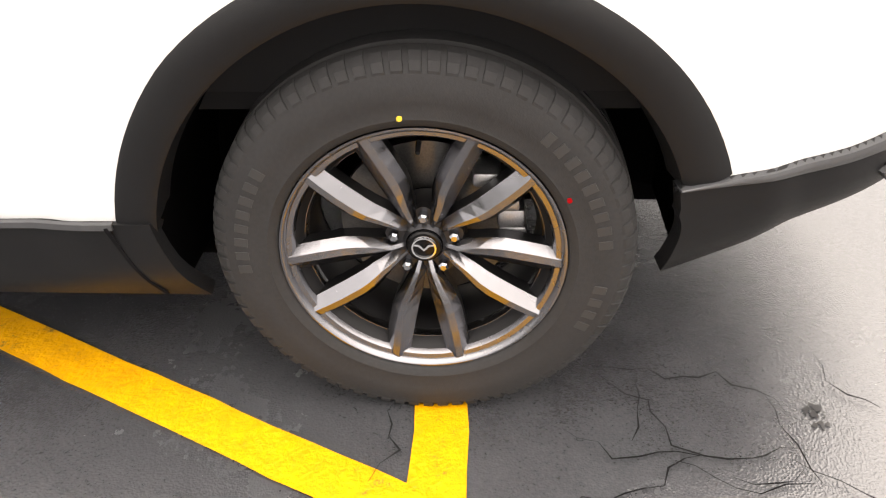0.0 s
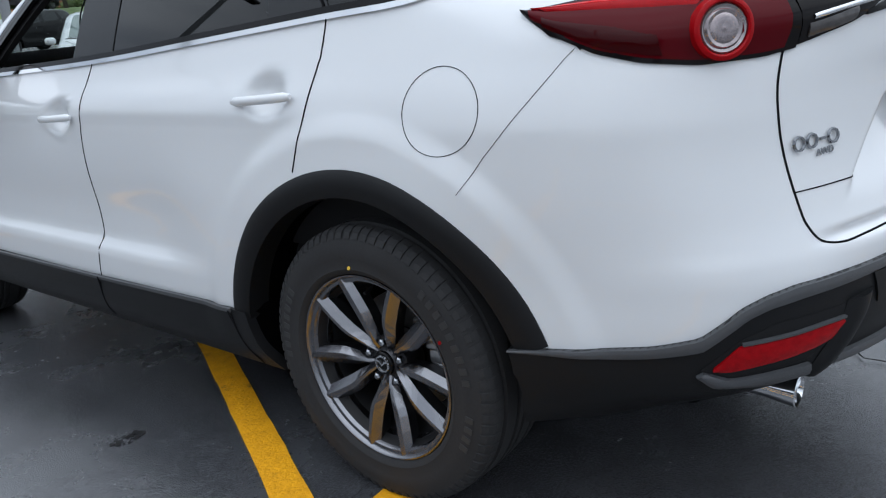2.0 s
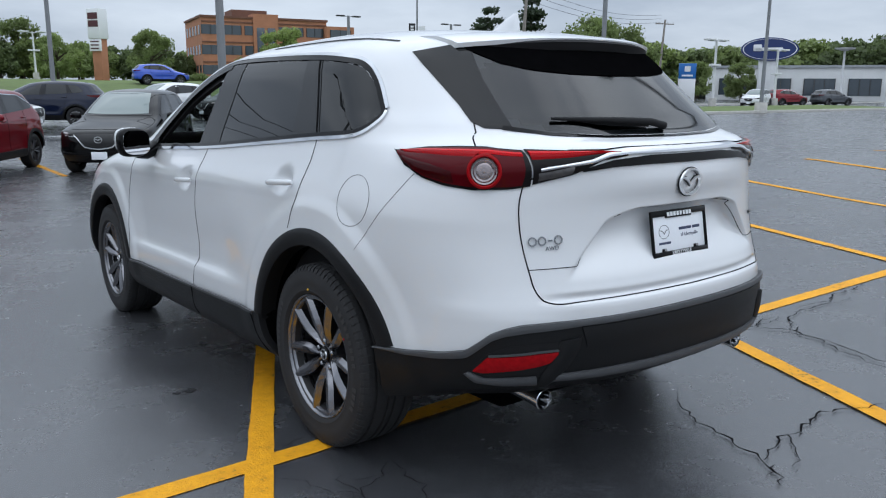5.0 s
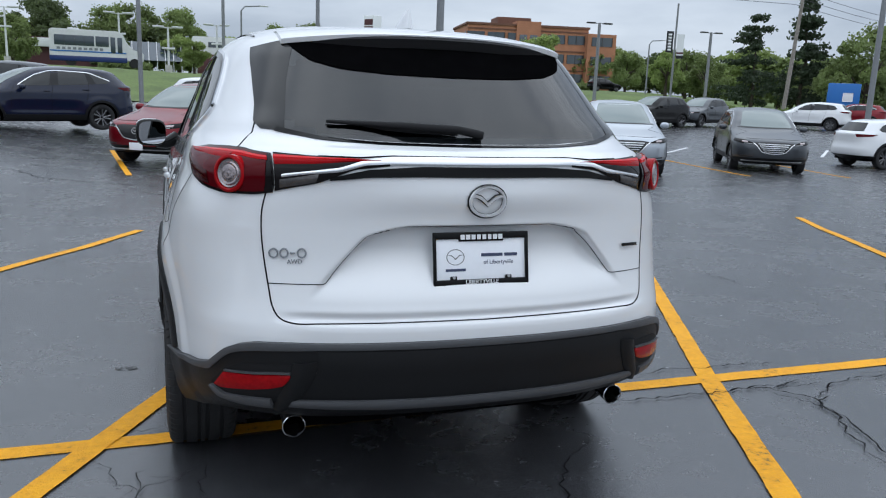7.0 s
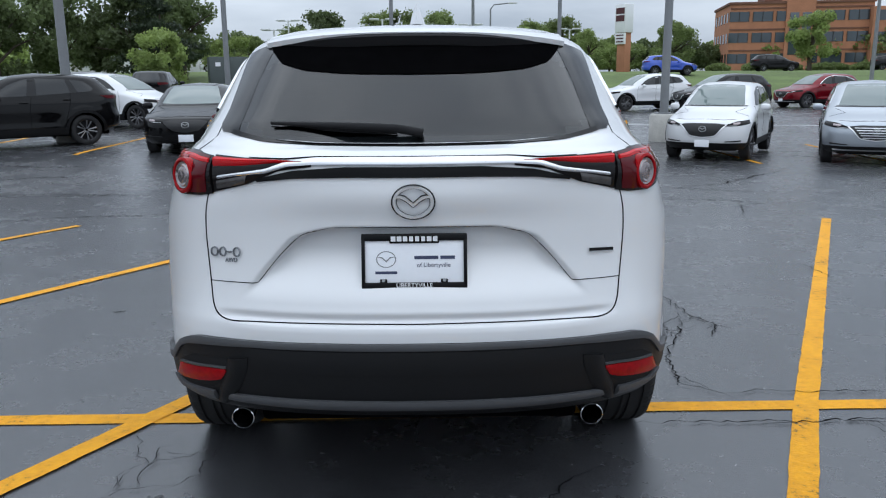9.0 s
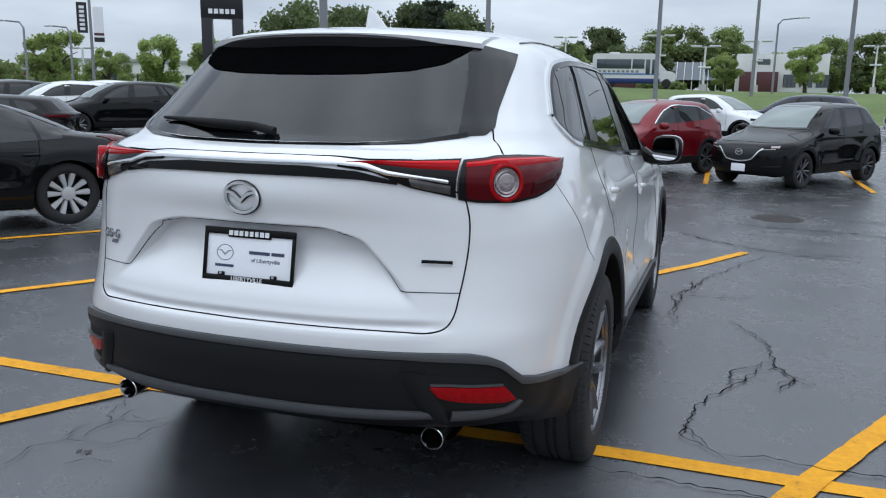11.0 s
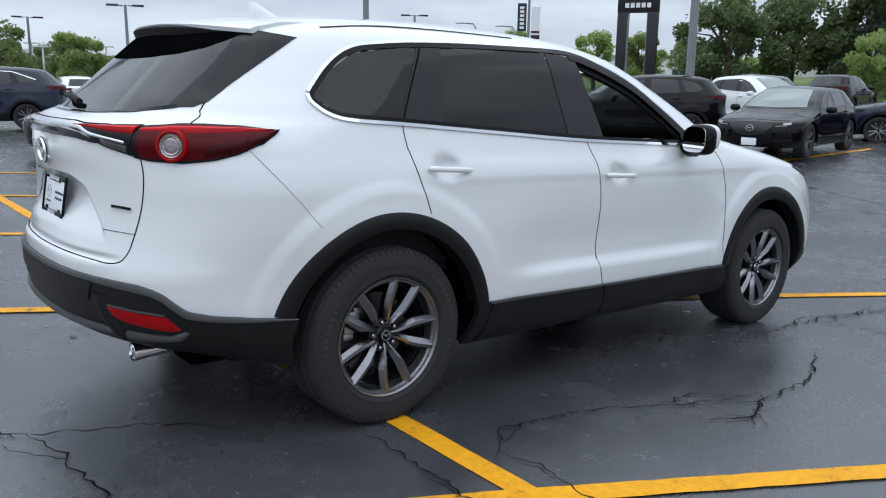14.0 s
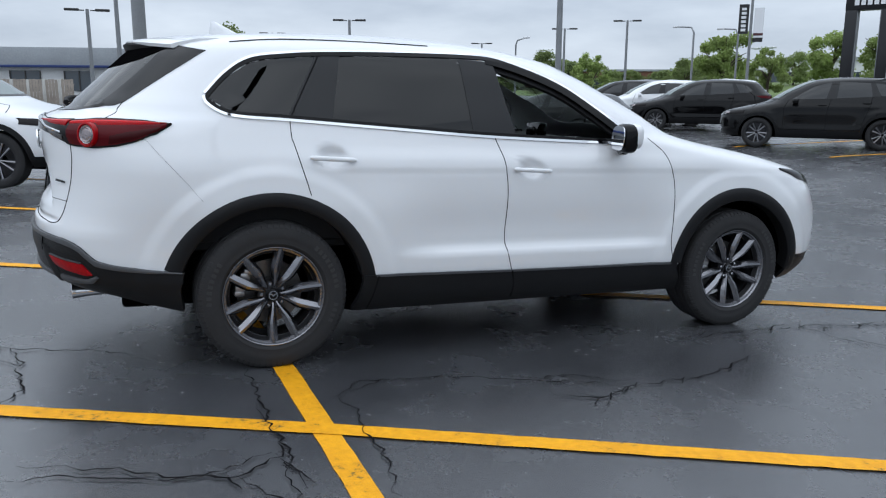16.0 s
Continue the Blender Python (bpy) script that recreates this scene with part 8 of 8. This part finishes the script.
for i, (kind, bearing, el, d) in enumerate(PLANTING):
    x, y = spot(bearing, d, (-0.5, -3.2))
    plant(kind, x, y, 1.3 + d * math.tan(radians(el)) - ground_at(x, y), 1.05, i)
for i, (kind, bearing, el, d) in enumerate(PLANTING_B):
    x, y = spot(bearing, d, (2.4, -2.4))
    plant(kind, x, y, 1.3 + d * math.tan(radians(el)) - ground_at(x, y), 1.05, i)
for i, (kind, bearing, el, d) in enumerate((("leaf", -80.6, 3.95, 62), ("dark", -84.0, 2.4, 74), ("young", -75.4, 3.4, 66), ("leaf", -77.6, 1.9, 96), ("young", -71.4, 2.6, 80))):
    x, y = spot(bearing, d, (4.0, -1.4))
    plant(kind, x, y, 1.3 + d * math.tan(radians(el)) - ground_at(x, y), 1.0, i)
rnd = random.Random(8)
for i in range(112):
    bearing = -100 + 1.55 * i + rnd.uniform(-0.8, 0.8)
    d = rnd.uniform(150, 190)
    x, y = spot(bearing, d)
    plant(rnd.choice(("far", "far", "fardark")), x, y, 1.3 + d * math.tan(radians(rnd.uniform(1.6, 2.9) if bearing > -28 else rnd.uniform(0.9, 2.0))) - ground_at(x, y), 1.35, i)

for i in range(70):
    bearing = -62 + 1.85 * i + rnd.uniform(-0.9, 0.9)
    d = rnd.uniform(138, 150)
    x, y = spot(bearing, d)
    plant(rnd.choice(("far", "farbright", "fardark")), x, y, 1.3 + d * math.tan(radians(rnd.uniform(2.1, 3.4) if bearing > -28 else rnd.uniform(0.9, 1.9))) - ground_at(x, y), 1.25, i)

# clipped shrubs along the bank
def shrub_mesh(seed):
    rnd = random.Random(seed)
    verts, faces = [], []
    for _ in range(900):
        a, b, t = rnd.uniform(0, 6.283), rnd.random(), rnd.random() ** 0.4
        p = Vector((2.6 * t * math.cos(a), 0.9 * t * math.sin(a), 1.0 * math.sqrt(b) * (1 - 0.5 * t * t)))
        q = Euler((rnd.uniform(0, 6.28), rnd.uniform(0, 6.28), 0)).to_matrix()
        k = len(verts)
        s = 0.30 * rnd.uniform(0.6, 1.3)
        for x, y in ((-0.5, -0.4), (0.5, -0.3), (0.4, 0.5), (-0.4, 0.4)):
            verts.append(tuple(p + q @ Vector((x * s, y * s, 0))))
        faces.append((k, k + 1, k + 2, k + 3))
    me = bpy.data.meshes.new("shrub")
    me.from_pydata(verts, [], faces)
    me.materials.append(M["leaf"])
    return me


shrubs = [shrub_mesh(k) for k in (1, 2)]
for i, (bearing, d) in enumerate(((-3.3, 89), (19.5, 112), (21.5, 112), (23.6, 112), (26.2, 111), (28.4, 111), (17.0, 100), (37.5, 70), (39.5, 70), (41.5, 71), (35.5, 72), (43.5, 70), (-28, 60), (-31, 62))):
    x, y = spot(bearing, d)
    ob = new("shrub", shrubs[i % 2])
    ob.matrix_basis = Matrix.Translation((x, y, ground_at(x, y) - 0.05)) @ Matrix.Rotation(0.7 * i, 4, "Z")
    tagged(ob, "low clipped green shrub on the grass bank", "shrub", "shrubs along the bank")

# --------------------------------------------- cracks, stains, drain on the lot
def ragged(points, seed, step=0.035, wobble=0.022):
    rnd = random.Random(seed)
    out, drift = [], 0.0
    for p, q in zip(points, points[1:]):
        n = max(2, int(math.dist(p, q) / step))
        d = Vector((q[0] - p[0], q[1] - p[1])).normalized()
        for k in range(n):
            drift = 0.75 * drift + rnd.uniform(-wobble, wobble)
            t = k / n
            out.append((p[0] + (q[0] - p[0]) * t - d.y * drift, p[1] + (q[1] - p[1]) * t + d.x * drift))
    out.append(points[-1])
    return out


def crack(points, seed, width=0.012, twigs=2):
    rnd = random.Random(seed)
    bm = bmesh.new()
    line = ragged(points, seed)
    n = len(line)
    drape(bm, line, [width * rnd.uniform(0.35, 1.4) * min(1, 0.3 + 3 * min(k, n - 1 - k) / n) for k in range(n)], 0.0095, 0.3, seed)
    for _ in range(twigs):
        k = rnd.randrange(n // 6, max(n // 6 + 1, n - 3))
        p = line[k]
        a, ln = rnd.uniform(0, 6.283), rnd.uniform(0.12, 0.4)
        q = (p[0] + ln * math.cos(a), p[1] + ln * math.sin(a))
        tw = ragged([p, q], seed + 7, 0.03, 0.016)
        drape(bm, tw, [width * 0.6 * (1 - j / len(tw)) + 0.001 for j in range(len(tw))], 0.0095, 0.2, seed)
    tagged(part("crack", bm, M["crack"], smooth=False), "jagged dark crack in the asphalt", "crack", "cracks in the asphalt", "structure")


CRACKS = (
    ((0.92, -0.15), (1.21, -0.14), (1.68, -0.16), (2.05, -0.15), (2.3, -0.2)), ((1.84, -1.13), (1.87, -0.95), (2.0, -0.71), (2.02, -0.47), (1.91, -0.2)),
    ((1.39, 0.21), (1.74, 0.24), (2.02, 0.22), (2.39, 0.16)), ((1.03, 3.32), (1.25, 3.4), (1.62, 3.45)),
    ((1.21, 3.46), (1.18, 4.1)), ((0.72, -0.54), (0.44, -0.87), (0.33, -1.12), (0.28, -1.26), (0.15, -1.34)), ((0.28, -1.26), (0.58, -1.17), (0.89, -1.16), (1.39, -1.29)),
    ((2.62, -0.09), (2.85, -0.10), (3.73, -0.06)))
CRACKS_B = (
    ((-0.92, 0.07), (-0.99, 0.07), (-1.05, 0.06), (-1.13, 0.1)), ((-0.88, -0.69), (-0.97, -0.71), (-1.07, -0.71), (-1.12, -0.76)),
    ((-1.1, -0.56), (-1.11, -0.63), (-1.08, -0.69)), ((-0.85, -0.43), (-0.95, -0.43), (-1.02, -0.39)), ((1.04, 7.35), (1.57, 6.36), (1.9, 5.9)),
    ((1.85, 5.87), (1.35, 4.4), (1.14, 3.5), (1.1, 2.38)), ((1.48, 2.65), (1.68, 2.11), (1.72, 1.75), (1.79, 1.44), (1.9, 1.34)),
    ((1.65, 1.6), (1.45, 1.09), (1.34, 0.82), (1.26, 0.36), (1.5, 0.12)), ((-1.09, -1.01), (-1.12, -0.83), (-1.06, -0.63)), ((-0.98, -0.72), (-0.83, -0.59), (-0.8, -0.31)),
    ((3.76, 8.45), (4.34, 7.66), (3.84, 6.18)))
CRACKS_C = (
    ((1.72, -0.14), (1.94, -0.18), (2.06, -0.35), (1.89, -0.71), (1.8, -0.93), (1.74, -1.09)), ((2.06, -0.35), (2.53, -0.14), (2.91, -0.18), (3.2, -0.17)),
    ((1.67, 1.7), (1.76, 1.51), (1.87, 1.3)), ((3.57, 2.57), (3.63, 2.4), (3.63, 2.05)), ((3.18, 3.33), (3.24, 3.12), (3.18, 2.74)),
    ((1.24, 4.04), (1.1, 3.35), (1.11, 2.46)), ((1.92, 6.32), (2.38, 6.27), (3.06, 6.24)), ((1.36, 3.5), (1.67, 3.57)), ((1.82, 1.43), (1.67, 1.17)))
CRACKS_D = (
    ((-1.24, -0.21), (-1.12, -0.43), (-1.03, -0.51), (-1.04, -0.36), (-0.99, -0.26)), ((-1.03, -0.74), (-1.07, -0.6), (-1.02, -0.49), (-0.89, -0.45), (-0.82, -0.33)),
    ((1.47, 1.14), (1.48, 1.39), (1.66, 1.69)), ((0.14, -1.39), (0.29, -1.29)), ((2.01, -0.43), (2.17, -0.35)), ((1.97, -0.17), (2.21, -0.1)),
    ((-1.08, -0.46), (-1.11, -0.6), (-1.11, -0.7)), ((-0.76, -0.81), (-0.88, -0.84), (-0.92, -0.89)), ((-0.73, 9.42), (-0.33, 9.5), (0.09, 9.25)))
for i, pts in enumerate(CRACKS + CRACKS_B + CRACKS_C + CRACKS_D):
    small = max(p[0] for p in pts) < -0.7
    crack(pts, 40 + i, 0.0034 if small else 0.0088, 0 if small or i % 3 else 1)
rnd = random.Random(77)
for i in range(34):
    x, y = rnd.uniform(-12, 13), rnd.uniform(4.5, 24)
    pts = [(x, y)]
    a = rnd.uniform(-0.5, 0.5) + (math.pi if rnd.random() < 0.5 else 0)
    for _ in range(rnd.randrange(3, 6)):
        a += rnd.uniform(-0.5, 0.5)
        x, y = x + 0.9 * math.cos(a), y + 0.9 * math.sin(a)
        pts.append((x, y))
    crack(pts, 200 + i, 0.022, 2)


def stain(x, y, r, seed, name="oil_stain", label="small dark oil stain on the asphalt", material="oil"):
    rnd = random.Random(seed)
    bm = bmesh.new()
    for _ in range(26):
        a, d = rnd.uniform(0, 6.283), r * math.sqrt(rnd.random())
        cx, cy, s = x + d * math.cos(a), y + 0.6 * d * math.sin(a), r * rnd.uniform(0.05, 0.22)
        vs = []
        for k in range(7):
            b = 6.283 * k / 7
            q = s * rnd.uniform(0.6, 1.2)
            px, py = cx + q * math.cos(b), cy + q * math.sin(b)
            vs.append(bm.verts.new((px, py, lot_height(px, py) + 0.0035 + 0.0001 * rnd.random())))
        bm.faces.new(vs)
    tagged(part(name, bm, M[material], smooth=False), label, "stain", "stains on the asphalt", "structure")


stain(-1.16, 0.97, 0.055, 3)
stain(-0.94, -0.76, 0.035, 4)
stain(-2.1, 1.9, 0.04, 5)
for i in range(9):
    stain(rnd.uniform(-7, 9), rnd.uniform(6, 14), rnd.uniform(0.05, 0.12), 60 + i)

# drain cover
mx, my = 2.2, 9.4
cover = empty("drain_cover", Matrix.Translation((mx, my, lot_height(mx, my) + 0.004)), "round cast iron drain cover set in the asphalt", "drain cover")
bm = bmesh.new()
lathe(bm, [(-0.02, 0.36), (0.006, 0.36), (0.010, 0.35), (0.010, 0.31), (0.002, 0.30)], 36, "z")
part("rim", bm, M["castiron"], cover)
for k in range(-3, 4):
    half = math.sqrt(max(0.30**2 - (0.085 * k) ** 2, 0.001))
    part("grate_bar", box(bmesh.new(), (0, 0.085 * k, 0.002), (2 * half, 0.05, 0.016), 0.003), M["castiron"], cover)

# bay lines of the far rows
for k, (x, y, dx, ln) in enumerate(((-1.65, 12.1, -0.12, 5.0), (1.1, 13.9, 0.0, 4.5), (4.16, 13.8, 0.0, 4.8), (6.85, 13.1, 0.0, 5.0), (9.8, 13.0, 0.05, 5.0), (12.8, 13.0, 0.1, 5.0), (16.0, 13.0, 0.2, 5.0), (-4.6, 13.3, -0.05, 5.0), (-7.45, 13.3, -0.03, 5.0), (-10.4, 13.4, -0.1, 5.5))):
    stripe((x, y), (x + dx * ln, y + ln), 0.11, 0.005, 70 + k, "faded yellow bay line in the far row")
tagged(part("kerb_line", drape(bmesh.new(), straight((-14, 25.2), (14, 25.0), 0.5), 0.11, 0.005, 0.05, 9), M["signwhite"]), "faded white line across the far row", "line", "white lines", "structure")
for k in range(5):
    tagged(part("kerb_line", drape(bmesh.new(), straight((8 + 3.4 * k, 19.8), (11 + 3.4 * k, 22.6), 0.5), 0.11, 0.005, 0.05, 19 + k), M["signwhite"]), "faded white bay line in the far row", "line", "white lines", "structure")

# kerb along the foot of the bank
kerb = tagged(part("kerb", box(bmesh.new(), (20, 45.9, lot_height(20, 46) + 0.03), (240, 0.2, 0.26), 0.03), M["concrete"]), "pale concrete kerb along the grass", "kerb", kind="structure")
strip = tagged(part("grass_strip", sheet(bmesh.new(), [44, 50, 58, 66, 75], [30.0, 34, 38], lambda x, y: lot_height(x, y) + 0.16), M["grass"]), "kerbed strip of mown grass between the lots", "grass", kind="stuff")
tagged(part("kerb", box(bmesh.new(), (59.5, 29.9, lot_height(60, 30) + 0.05), (31.2, 0.2, 0.26), 0.03), M["concrete"]), "pale concrete kerb along the grass", "kerb", kind="structure")
